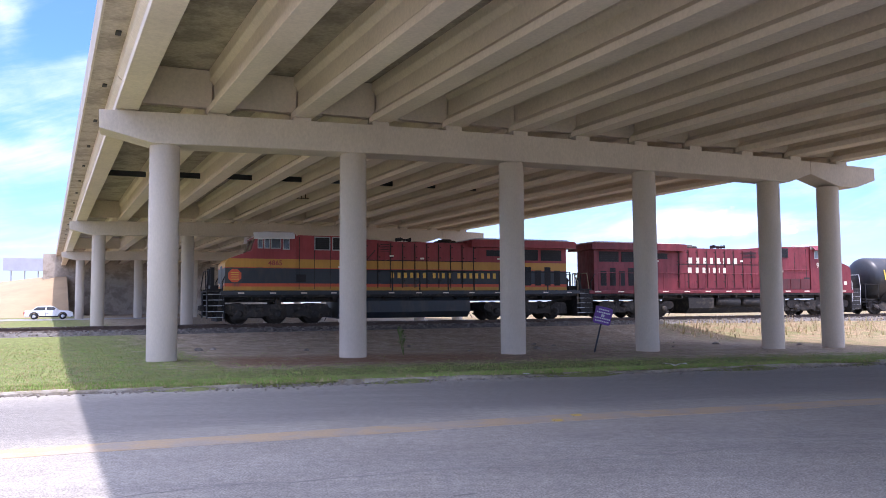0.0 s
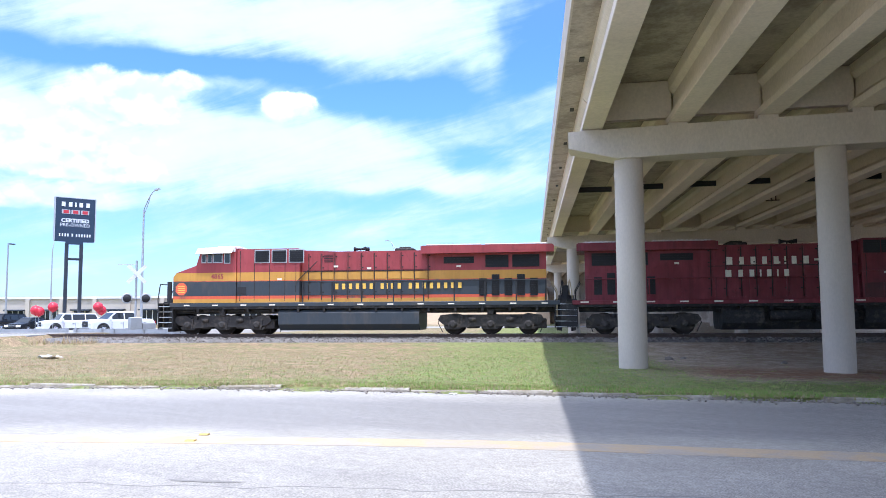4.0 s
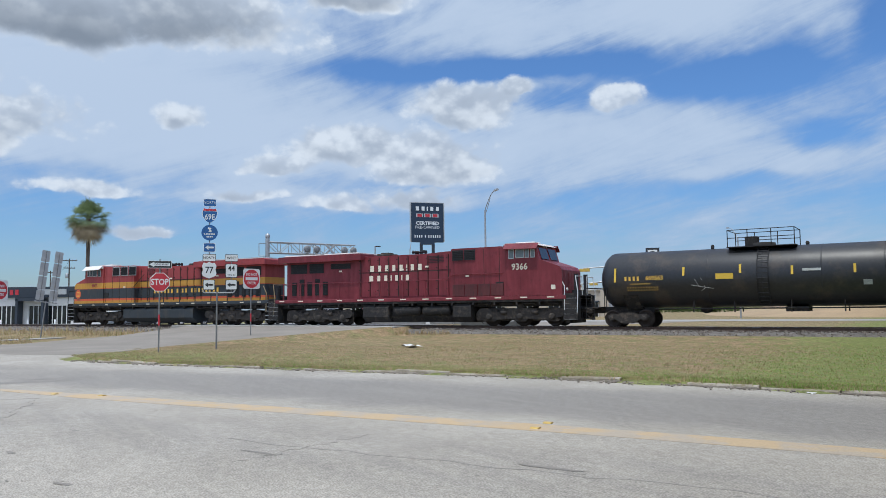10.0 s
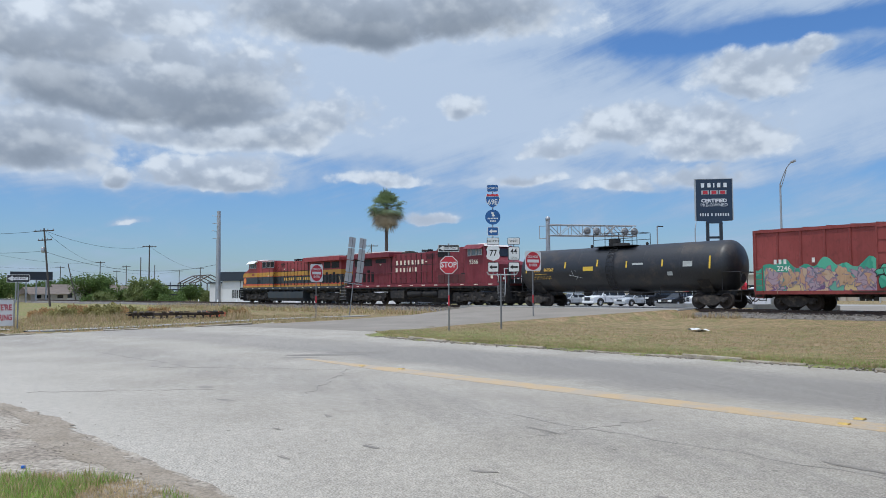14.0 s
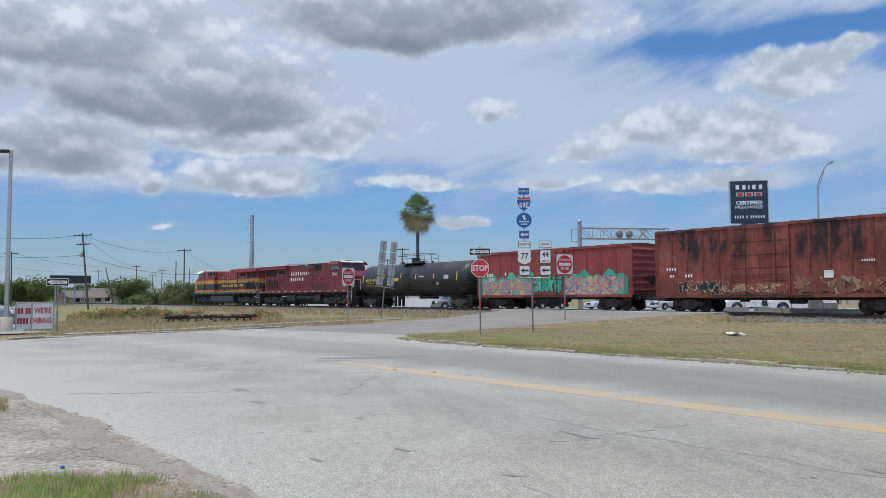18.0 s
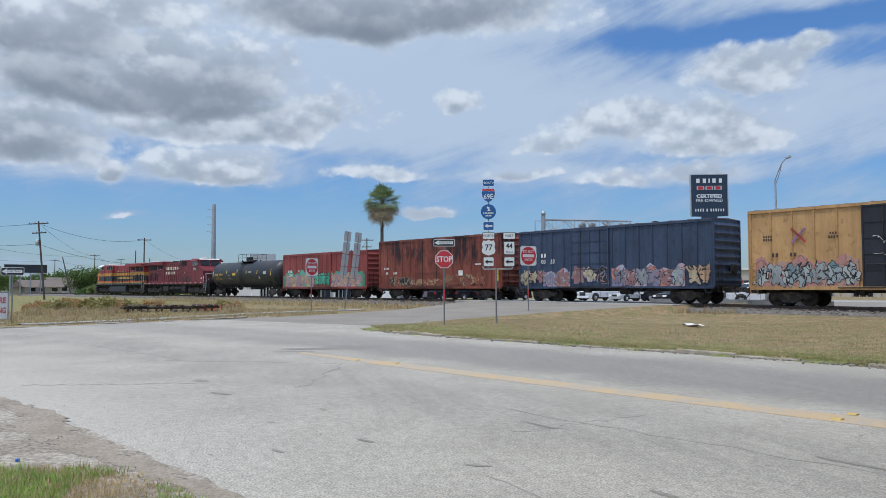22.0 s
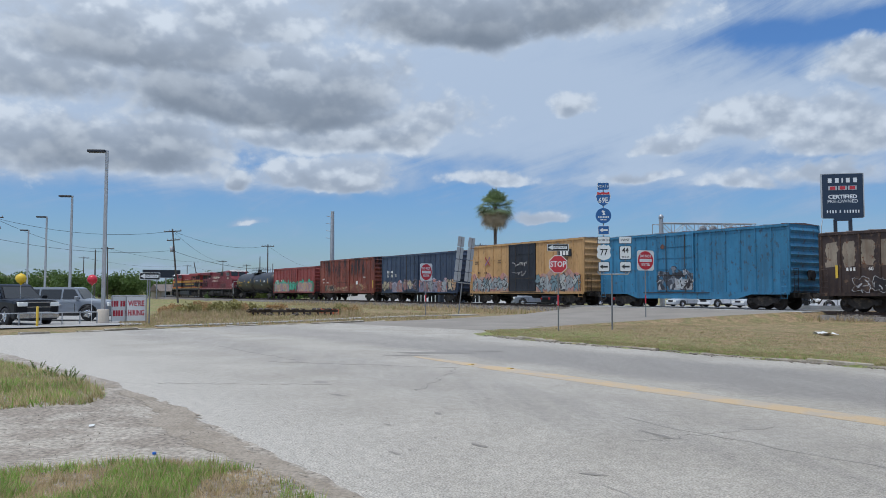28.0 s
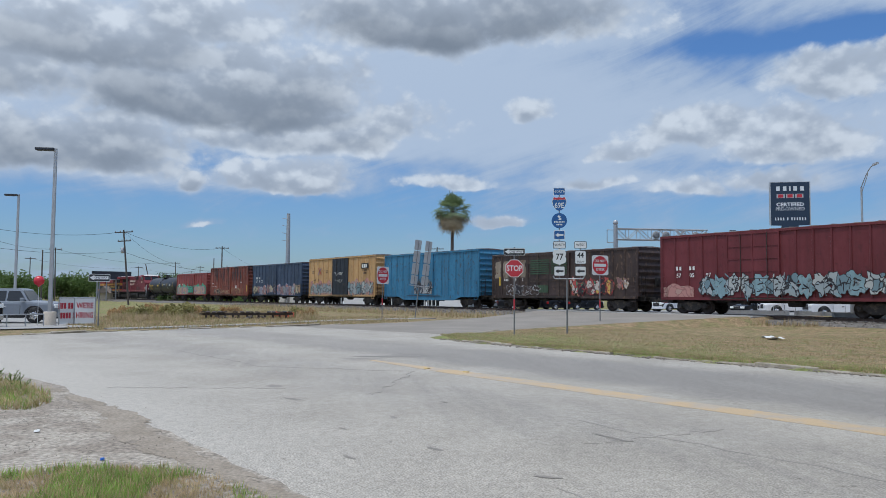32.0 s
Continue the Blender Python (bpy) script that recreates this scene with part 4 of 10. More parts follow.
def build_bent(i):
    at = bent_place(i)
    m = pose(*at, 0, 0, BENT_AZ)
    bent = thing("bridge_bent", m, "pale concrete bent with round columns and a deep cap beam", "bridge support", "bents of the bridge", "structure")
    # cap in two parts with chamfered cantilever ends; local x runs along the bent
    for a, b, nm in ((U0, 27.2, "cap_beam"), (27.23, U1, "widening_cap")):
        n = 14
        rings = []
        xs = [a + (b - a) * k / n for k in range(n + 1)]
        if nm == "cap_beam":
            xs = sorted(xs + [a + 0.01, a + 1.55, b - 1.2])
        else:
            xs = sorted(xs + [a + 0.9, b - 0.9])
        for x in xs:
            top, e = crown(x) - 0.13, min(x - a, b - x)
            lim = 1.55 if x - a < b - x else 1.2
            lift = 0.42 * max(0.0, 1 - e / lim)
            bot = top - 0.97 + lift
            rings.append((x, [(-0.53, bot + 0.02), (-0.51, bot), (0.51, bot), (0.53, bot + 0.02), (0.53, top), (-0.53, top)], 1))
        part(nm, Shape().prism(rings), CONCRETE, bent, "pale concrete cap beam")
    for u in COLS:
        w = at + ALONG_BENT * u
        g = -0.6
        top = crown(u) - 1.09
        s = Shape().lathe((u, 0, 0), (0, 0, 1), [(g, 0.457), (top - 0.02, 0.457), (top, 0.447)], 40)
        part("column", s, CONCRETE_COL, bent, "round pale concrete column" if u < 28 else "round darker concrete column")
    for u in BEAMS:
        part("bearing_pad", Shape().box(u - 0.3, u + 0.3, -0.42, 0.42, crown(u) - 0.14, seat(u) - 0.002), CONCRETE, bent, "low concrete bearing seat")


for i in (-1, 0, 1, 2):
    build_bent(i)


def build_deck():
    base = thing("road_bridge", pose(0, 0, 0), "wide concrete road bridge deck on parallel precast beams", "bridge", kind="structure")
    D = 1.37
    prof = [(-0.33, 0), (0.33, 0), (0.33, 0.20), (0.10, 0.43), (0.10, 0.98), (0.22, 1.10), (0.25, 1.14), (0.25, D + 0.14), (-0.25, D + 0.14), (-0.25, 1.14), (-0.22, 1.10), (-0.10, 0.98), (-0.10, 0.43), (-0.33, 0.20)]
    prof = [(-0.32, 0), (0.32, 0), (0.33, 0.01), (0.33, 0.21)] + prof[3:13] + [(-0.33, 0.21), (-0.33, 0.01)]
    for k in range(4):
        a, b = bent_place(k - 1), bent_place(k)
        if k == 3:
            b = bent_place(3)
        mesh = None
        for u in BEAMS:
            pa, pb = a + ALONG_BENT * u, b + ALONG_BENT * u
            ln = (pb - pa).length
            if mesh is None:
                mesh = Shape().prism([(0.06, prof, 1), (0.75, prof, 1), (ln / 2, prof, 1), (ln - 0.75, prof, 1), (ln - 0.06, prof, 1)]).mesh("beam", CONCRETE_BEAM)
            m = pose(pa.x, pa.y, seat(u), 0, 0, BEAM_AZ + 90)
            part("beam", mesh, CONCRETE_BEAM, base, "precast concrete beam", m)
        # concrete end walls between the beams above the cap
        for u0, u1 in zip(BEAMS, BEAMS[1:]):
            w = bent_place(k)
            mid = w + ALONG_BENT * ((u0 + u1) / 2)
            s = Shape().box(-1.2, 1.2, -0.16, 0.16, 0.16, D)
            part("end_diaphragm", s, CONCRETE_BEAM, base, "cast end diaphragm", pose(mid.x, mid.y, crown((u0 + u1) / 2) + 0.06, 0, 0, BENT_AZ))
    # steel braces between beams in the span over the track
    for u0, u1 in list(zip(BEAMS, BEAMS[1:]))[:9]:
        mid = bent_place(0) + ALONG_BEAM * 17.5 + ALONG_BENT * ((u0 + u1) / 2)
        s = Shape().box(-1.05, 1.05, -0.07, 0.07, 0.50, 0.78)
        part("steel_brace", s, STEEL_DARK, base, "dark steel brace", pose(mid.x, mid.y, crown((u0 + u1) / 2) + 0.06, 0, 0, BENT_AZ))
    # deck slab with overhangs, in the crown's shape
    q0, q1 = -12.5, 148.0
    us = [-1.25] + [-0.3 + 2.6 * i for i in range(13)] + [32.2]
    v = []
    for q in (q0, 40.0, 95.0, q1):
        for u in us:
            p = BENT_FOOT + ALONG_BENT * u
            p = p + ALONG_BEAM * (q - BENT_FOOT.dot(ALONG_BEAM))
            z = crown(u) + 0.06 + D + 0.012
            v += [(p.x, p.y, z), (p.x, p.y, z + 0.22)]
    n = 2 * len(us)
    s = Shape()
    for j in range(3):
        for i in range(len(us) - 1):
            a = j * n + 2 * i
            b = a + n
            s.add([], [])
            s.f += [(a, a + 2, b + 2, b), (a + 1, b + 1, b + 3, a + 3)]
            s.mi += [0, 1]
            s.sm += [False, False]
    for j in range(3):
        a, b = j * n, (j + 1) * n
        s.f += [(a, b, b + 1, a + 1), (a + n - 2, a + n - 1, b + n - 1, b + n - 2)]
        s.mi += [1, 1]
        s.sm += [False, False]
    s.v = v
    part("deck_slab", s, [CONCRETE_DARK, CONCRETE], base, "dark mottled concrete deck soffit")
    # parapets
    for u, sg in ((-1.25, -1), (32.2, 1)):
        p = BENT_FOOT + ALONG_BENT * u
        p = p - ALONG_BEAM * p.dot(ALONG_BEAM)
        z = crown(u) + 0.06 + D + 0.012
        prof = [(-sg * 0.0, -0.03), (sg * 0.06, -0.03), (sg * 0.06, 1.08), (-sg * 0.20, 1.08), (-sg * 0.28, 0.5), (-sg * 0.40, 0.30), (-sg * 0.40, 0.23), (0, 0.23)]
        prof = [(-y, zz) for y, zz in prof]
        part("parapet", Shape().prism([(q0, prof, 1), (q1, prof, 1)]), CONCRETE, base, "concrete parapet", pose(p.x, p.y, z, 0, 0, BEAM_AZ + 90))
    # drain slots below the overhang
    for k in range(-1, 14):
        r = 22.8 + 5.75 * k
        a = BEAM_AZ - math.degrees(math.asin(min(0.9, 1.56 / max(r, 3))))
        p = at_az(a, r)
        part("drain_slot", Shape().box(-0.19, 0.19, -0.07, 0.07, -0.02, 0.02), BLACK, base, "dark drain opening", pose(p.x, p.y, crown(-1) + 0.06 + D + 0.006, 0, 0, BEAM_AZ + 90))
    # rusty hanging pipes between two beams
    mid = bent_place(0) + ALONG_BEAM * 22 + ALONG_BENT * 10.8
    s = Shape()
    for i in range(5):
        s.rod((i * 0.25, 0, 0.1), (i * 0.25, 0, 0.9), 0.035)
    s.rod((-0.2, 0, 0.15), (1.2, 0, 0.15), 0.03)
    part("hanging_pipes", s, RAIL, base, "rusty hanging pipe bracket", pose(mid.x, mid.y, 7.9, 0, 0, BENT_AZ))
    # abutment wall
    w = bent_place(3)
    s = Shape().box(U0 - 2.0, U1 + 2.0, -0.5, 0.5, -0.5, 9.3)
    solid("abutment_wall", s, CONCRETE_DARK, "dark mottled concrete abutment wall below the far end of the bridge", "retaining wall", kind="structure", at=pose(w.x, w.y, 0, 0, 0, BENT_AZ))


build_deck()


# ---- the train: in each unit x runs forwards, +y faces the road, z = 0 is the rail's top ----
def paint(name, col, dirt=(0.10, 0.075, 0.055), amount=0.25, rough=0.5, var=0.10):
    return mat(name, col, rough, 0, var, 0.9, 9, 0.05, dirt, amount, streak=0.75)


def weathered(name, col, rust=(0.075, 0.035, 0.022), runs=0.5, chips=0.4, fade=0.25, soot=0.0):
    """Old car paint: faded in blotches, dark runs down the sheets, chips and rust specks."""
    ma = bpy.data.materials.new(name)
    ma.use_nodes = True
    nt = ma.node_tree
    p = nt.nodes["Principled BSDF"]
    N, L = lambda k: nt.nodes.new("ShaderNode" + k), nt.links.new
    co = N("TexCoord").outputs["Object"]

    def noisy(sx, sz, detail, lo, hi, top, shift=0.0):
        mp = N("Mapping")
        L(co, mp.inputs[0])
        mp.inputs["Scale"].default_value, mp.inputs["Location"].default_value = (sx, sx, sz), (shift, 0, shift)
        n = N("TexNoise")
        L(mp.outputs[0], n.inputs["Vector"])
        n.inputs["Scale"].default_value, n.inputs["Detail"].default_value, n.inputs["Roughness"].default_value = 1.0, detail, 0.65
        r = N("MapRange")
        L(n.outputs[0], r.inputs[0])
        r.inputs[1].default_value, r.inputs[2].default_value, r.inputs[4].default_value = lo, hi, top
        return r.outputs[0]

    def over(f, a, b):
        x = N("Mix")
        x.data_type = "RGBA"
        L(f, x.inputs[0])
        for s, v in ((x.inputs[6], a), (x.inputs[7], b)):
            if isinstance(v, tuple):
                s.default_value = (*v, 1)
            else:
                L(v, s)
        return x.outputs[2]

    pale = tuple(min(0.8, c * (1 + fade) + 0.03 * fade) for c in col)
    dull = tuple(c * (1 - fade) for c in col)
    c = over(noisy(0.7, 0.5, 6, 0.3, 0.7, 1.0), dull, pale)
    dark = tuple((a * 0.35 + b * 0.65) * 0.8 for a, b in zip(col, rust))
    c = over(noisy(3.2, 0.16, 7, 0.46, 0.70, runs, 5.0), c, dark)
    c = over(noisy(9.0, 0.5, 5, 0.54, 0.72, runs * 0.7, 9.0), c, dark)
    c = over(noisy(4.0, 2.6, 9, 0.575, 0.63, chips, 2.0), c, rust)
    if soot:
        sp, hi, mu = N("SeparateXYZ"), N("MapRange"), N("Math")
        L(co, sp.inputs[0])
        L(sp.outputs[2], hi.inputs[0])
        hi.inputs[1].default_value, hi.inputs[2].default_value = 2.5, 3.4
        mu.operation = "MULTIPLY"
        L(hi.outputs[0], mu.inputs[0])
        L(noisy(1.1, 0.45, 8, 0.46, 0.60, soot, 3.0), mu.inputs[1])
        c = over(mu.outputs[0], c, (0.030, 0.017, 0.018))
    L(c, p.inputs["Base Color"])
    L(noisy(4.0, 2.0, 4, 0.0, 1.0, 0.95, 1.0), p.inputs["Roughness"])
    p.inputs["Specular IOR Level"].default_value = 0.3
    return ma


KCS_RED = weathered("faded red locomotive paint", (0.32, 0.055, 0.058), (0.10, 0.03, 0.03), 0.36, 0.2, 0.18)
KCS_YELLOW = weathered("yellow locomotive paint", (0.55, 0.285, 0.052), (0.22, 0.11, 0.05), 0.22, 0.12, 0.1)
KCS_DARK = paint("near-black green locomotive paint", (0.034, 0.042, 0.050), (0.06, 0.058, 0.055), 0.35)
KCS_ORANGE = paint("orange-red stripe", (0.60, 0.10, 0.04))
CP_RED = weathered("dull dark red locomotive paint", (0.20, 0.032, 0.042), (0.06, 0.022, 0.022), 0.5, 0.3, 0.25)
CP_GRIMY = weathered("grime over dark red paint", (0.11, 0.028, 0.03), (0.05, 0.03, 0.03), 0.7, 0.5, 0.3)
CP_WHITE = mat("cream lettering", (0.78, 0.72, 0.58), 0.6, 0, 0.1)
LOCO_ROOF = mat("sun-bleached roof paint", (0.66, 0.60, 0.57), 0.5, 0.1, 0.15)
GOLD = mat("yellow lettering", (0.80, 0.50, 0.08), 0.5, 0, 0.06)
HEADLIGHT = mat("headlamp glass", (0.9, 0.9, 0.85), 0.15, 0, 0.02)
DRAB = mat("drab yellow rail paint", (0.36, 0.28, 0.16), 0.6, 0, 0.15)
LOGO_ORANGE = mat("orange badge paint", (0.70, 0.13, 0.05), 0.5, 0, 0.06)


def clip(poly, z0, z1):
    """The part of an outline (x, z) between two heights."""
    for lim, sg in ((z0, 1), (z1, -1)):
        out = []
        for a, b in zip(poly, poly[1:] + poly[:1]):
            ia, ib = (a[1] - lim) * sg >= 0, (b[1] - lim) * sg >= 0
            if ia:
                out.append(a)
            if ia != ib:
                t = (lim - a[1]) / (b[1] - a[1])
                out.append((a[0] + (b[0] - a[0]) * t, lim))
        poly = out
        if len(poly) < 3:
            return []
    return poly


def banded(name, outline, y0, y1, bands, mats, parent, label):
    """One panel a colour band."""
    for z0, z1, k in bands:
        o = clip(outline, z0, z1)
        if len(o) > 2:
            part(name, Shape().plate(o, y0, y1), mats[k], parent, label)


def wheelset(radius, parent, x, n=28):
    s = Shape()
    for sg in (-1, 1):
        y = sg * 0.755
        s.lathe((0, y, 0), (0, sg, 0), [(-0.10, radius + 0.026), (-0.075, radius + 0.026), (-0.065, radius), (0.06, radius - 0.008), (0.065, radius - 0.07), (0.02, radius - 0.09), (0.015, 0.17), (0.075, 0.15), (0.08, 0.0001)], n)
    s.rod((0, -1.05, 0), (0, 1.05, 0), 0.085, n=12)
    for a in range(3):
        q = 2 * math.pi * a / 3
        s.box(0.22 * math.cos(q) - 0.03, 0.22 * math.cos(q) + 0.03, 0.745, 0.79, 0.22 * math.sin(q) - 0.03, 0.22 * math.sin(q) + 0.03)
    return part("wheelset", s, WHEEL, parent, "dark steel wheels on an axle", pose(x, 0, radius))


def freight_truck(parent, x):
    """A two-axle cast-frame truck."""
    s = Shape()
    for sg in (-1, 1):
        y = sg * 0.99
        y0, y1 = (y - 0.07, y + 0.07)
        s.plate([(-1.12, 0.62), (-0.95, 0.68), (-0.55, 0.70), (-0.36, 0.78), (0.36, 0.78), (0.55, 0.70), (0.95, 0.68), (1.12, 0.62), (1.12, 0.52), (0.80, 0.50), (0.42, 0.26), (0.30, 0.20), (-0.30, 0.20), (-0.42, 0.26), (-0.80, 0.50), (-1.12, 0.52)], y0, y1)
        for a in (-0.89, 0.89):
            s.box(a - 0.14, a + 0.14, y - 0.1, y + 0.1, 0.36, 0.62, 0, 0.03)
            s.lathe((a, y + sg * 0.1, 0.457), (0, sg, 0), [(0, 0.13), (0.06, 0.12), (0.07, 0.06)], 14)
        for k in (-0.16, 0.0, 0.16):
            s.lathe((k, y, 0.28), (0, 0, 1), [(0, 0.065), (0.36, 0.065)], 10)
    s.box(-0.2, 0.2, -1.05, 1.05, 0.42, 0.68, 0, 0.03)
    s.lathe((0, 0, 0.68), (0, 0, 1), [(0, 0.2), (0.12, 0.2)], 14)
    for a in (-0.45, 0.45):
        s.rod((a, -0.9, 0.42), (a, 0.9, 0.42), 0.05)
    t = part("truck", s, GRIME, parent, "grimy cast steel two-axle truck", pose(x, 0, 0))
    wheels.append((wheelset(0.457, t, 0.89), 0.89, 0.457))
    wheels.append((wheelset(0.457, t, -0.89), -0.89, 0.457))
    return t


def loco_truck(parent, x):
    """A three-axle locomotive truck with its springs, brake cylinders and sand pipes."""
    s = Shape()
    for sg in (-1, 1):
        y = sg * 1.12
        top = [(-2.75, 0.75), (-2.6, 1.0), (-2.1, 1.05), (-1.7, 0.82), (-1.2, 0.80), (-0.85, 1.02), (0.85, 1.02), (1.2, 0.80), (1.7, 0.82), (2.1, 1.05), (2.6, 1.0), (2.75, 0.75)]
        bot = [(2.5, 0.52), (1.45, 0.36), (0.55, 0.42), (-0.55, 0.42), (-1.45, 0.36), (-2.5, 0.52)]
        s.plate(top + bot, y - 0.08, y + 0.08)
        for a in (-1.95, 0, 1.95):
            s.plate([(a - 0.34, 0.85), (a - 0.24, 0.28), (a + 0.24, 0.28), (a + 0.34, 0.85)], y - 0.06, y + 0.12)
            s.lathe((a, y + sg * 0.12, 0.53), (0, sg, 0), [(0, 0.20), (0.07, 0.19), (0.09, 0.12), (0.11, 0.11)], 18)
            s.plate([(a - 0.45, 0.36), (a - 0.30, 0.26), (a + 0.30, 0.26), (a + 0.45, 0.36), (a + 0.42, 0.42), (a - 0.42, 0.42)], y - 0.05, y + 0.05)
            for k in (-0.42, 0.42):
                s.lathe((a + k, y, 0.62), (0, 0, 1), [(0, 0.09), (0.32, 0.09)], 10)
        for a in (-1.0, 0.95):
            s.lathe((a - 0.2, y + sg * 0.10, 0.78), (1, 0, 0), [(0, 0.02), (0.02, 0.12), (0.36, 0.12), (0.40, 0.04)], 12)
            s.rod((a, y + sg * 0.1, 0.7), (a + 0.5, y + sg * 0.02, 0.36), 0.03)
        s.path([(2.55, y, 0.95), (2.75, y, 0.6), (2.55, y - sg * 0.3, 0.12)], 0.022)
        s.path([(-2.55, y, 0.95), (-2.75, y, 0.6), (-2.55, y - sg * 0.3, 0.12)], 0.022)
        s.box(-0.16, 0.16, y - 0.05, y + 0.16, 1.0, 1.30, 0, 0.03)
    s.box(-2.5, 2.5, -1.0, 1.0, 0.56, 1.02)
    for a in (-2.6, -0.98, 0.98):
        s.box(a - 0.28, a + 0.28, -1.08, 1.08, 0.30, 0.80, 0, 0.05)
    t = part("truck", s, GRIME, parent, "grimy three-axle truck frame", pose(x, 0, 0))
    for a in (-1.95, 0.0, 1.95):
        wheels.append((wheelset(0.53, t, a), a, 0.53))
    return t


wheels = []


def coupler(parent, x, sg):
    s = Shape()
    s.box(min(x, x - sg * 0.75), max(x, x - sg * 0.75), -0.09, 0.09, 0.74, 0.94, 0, 0.02)
    s.box(x - 0.12, x + 0.12, -0.19, 0.19, 0.70, 0.98, 0, 0.04)
    s.plate([(x - sg * 0.02, 0.72), (x + sg * 0.16, 0.74), (x + sg * 0.16, 0.96), (x - sg * 0.02, 0.96)], -0.16, 0.04)
    s.path([(x - sg * 0.4, 0.35, 0.85), (x - sg * 0.15, 0.38, 0.5), (x + sg * 0.02, 0.25, 0.42), (x + sg * 0.14, 0.12, 0.55)], 0.03)
    s.path([(x - sg * 0.55, 0.2, 0.9), (x - sg * 0.5, 0.75, 0.95), (x - sg * 0.5, 1.25, 0.95), (x - sg * 0.45, 1.35, 0.75)], 0.018)
    return part("coupler", s, GRIME, parent, "knuckle coupler with air hose")


def louvre(s, x0, x1, y, z0, z1, n, k=0, depth=0.05):
    """A framed grille on a +y wall."""
    sg = 1 if y > 0 else -1
    ya, yb = sorted((y, y + sg * depth))
    s.box(x0, x1, min(y, y + sg * 0.01), max(y, y + sg * 0.01), z0, z1, k)
    h = (z1 - z0) / n
    for i in range(n):
        s.plate([(x0, z0 + i * h + h * 0.1), (x1, z0 + i * h + h * 0.1), (x1, z0 + i * h + h * 0.45), (x0, z0 + i * h + h * 0.45)], ya, yb, k)


def grille(parent, x0, x1, y, z0, z1, n):
    s = Shape()
    louvre(s, x0, x1, y, z0, z1, n)
    part("grille", s, BLACK, parent, "dark slatted grille")


def locomotive(livery):
    """A six-axle diesel with a wide nose; livery: 'striped' or 'red'."""
    striped = livery == "striped"
    ob = thing("diesel_locomotive", pose(0, 0, 0), "red, yellow and near-black striped diesel locomotive leading the train" if striped else "dull dark red diesel locomotive coupled back to front", "locomotive", "locomotives of the train")
    mats = [KCS_RED, KCS_YELLOW, KCS_DARK, KCS_ORANGE] if striped else [CP_RED, CP_RED, CP_RED, CP_RED]
    bands = [(1.72, 1.92, 1), (1.92, 2.08, 3), (2.08, 2.86, 2), (2.86, 2.90, 3), (2.90, 3.34, 1), (3.34, 5.2, 0)] if striped else [(1.72, 5.2, 0)]
    near = 1 if striped else -1
    # nose and cab
    nose = [(10.15, 1.72), (10.15, 3.12), (9.98, 3.34), (8.95, 3.70), (8.86, 3.72), (8.62, 4.50), (8.40, 4.66), (6.75, 4.70), (6.60, 4.62), (6.60, 1.72)]
    banded("cab", nose, -1.50, 1.50, bands, mats, ob, "wide-nosed driver's cab")
    roof = Shape().plate([(8.75, 4.56), (8.45, 4.72), (6.70, 4.76), (6.55, 4.70), (6.55, 4.64), (8.40, 4.60)], -1.35, 1.35)
    roof.box(6.9, 8.1, -0.5, 0.5, 4.75, 4.86, 0, 0.04)
    part("cab_roof", roof, LOCO_ROOF, ob, "sun-bleached cab roof")
    for sg in (-1, 1):
        y = sg * 1.5
        for x0, x1, z0, z1 in ((6.92, 7.28, 3.82, 4.40), (7.36, 7.90, 3.86, 4.40), (7.94, 8.22, 3.86, 4.40), (8.28, 8.56, 3.86, 4.36)):
            ya, yb = sorted((y, y + sg * 0.03))
            w = part("window_frame", Shape().box(x0, x1, ya, yb, z0, z1, 0, 0.012), SIGN_ALU, ob, "pale cab window frame")
            yc, yd = sorted((y + sg * 0.02, y + sg * 0.034))
            part("window_pane", Shape().box(x0 + 0.045, x1 - 0.045, yc, yd, z0 + 0.05, z1 - 0.05), GLASS if striped else GLASS_LIGHT, w)
        visor = Shape().prism([(6.72, [(y, 4.66), (y + sg * 0.34, 4.36), (y + sg * 0.36, 4.39), (y, 4.72)], 1), (8.78, [(y, 4.62), (y + sg * 0.34, 4.32), (y + sg * 0.36, 4.35), (y, 4.68)], 1)])
        ye, yf = sorted((y, y + sg * 0.02))
        part("roof_edge", Shape().box(6.65, 8.52, ye, yf, 4.46, 4.66), WHITE if striped else LOCO_ROOF, ob, "white cab roof edge" if striped else "bleached cab roof edge")
        part("sun_visor", visor, WHITE if striped else CP_RED, ob, "white sun visor over the cab windows" if striped else "red sun visor")
    for y0, y1 in ((-1.25, -0.12), (0.12, 1.25)):
        ws = Shape().add([(8.885, y0, 3.80), (8.885, y1, 3.80), (8.68, y1, 4.42), (8.68, y0, 4.42)], [(0, 1, 2, 3)])
        part("windscreen", ws, GLASS, ob, "dark windscreen")
    for y in (-0.13, 0.13):
        part("headlight", Shape().lathe((8.45, y, 4.58), (1, 0, 0), [(0, 0.10), (0.16, 0.10), (0.17, 0.08)], 14), HEADLIGHT, ob, "round headlamp")
        part("ditch_light", Shape().lathe((10.0, y * 6, 2.05), (1, 0, 0), [(0.1, 0.09), (0.2, 0.09), (0.21, 0.07)], 14), HEADLIGHT, ob, "round lower lamp")
    nd = Shape().box(10.14, 10.17, -0.45, 0.25, 1.8, 3.0, 0, 0.01)
    part("nose_door", nd, mats[2], ob, "nose door")
    # equipment section behind the cab, full width
    sec = [(6.58, 1.72), (6.58, 4.52), (6.45, 4.60), (3.20, 4.60), (3.10, 4.55), (3.10, 1.72)]
    banded("equipment_section", sec, -1.42, 1.42, bands, mats, ob, "equipment section")
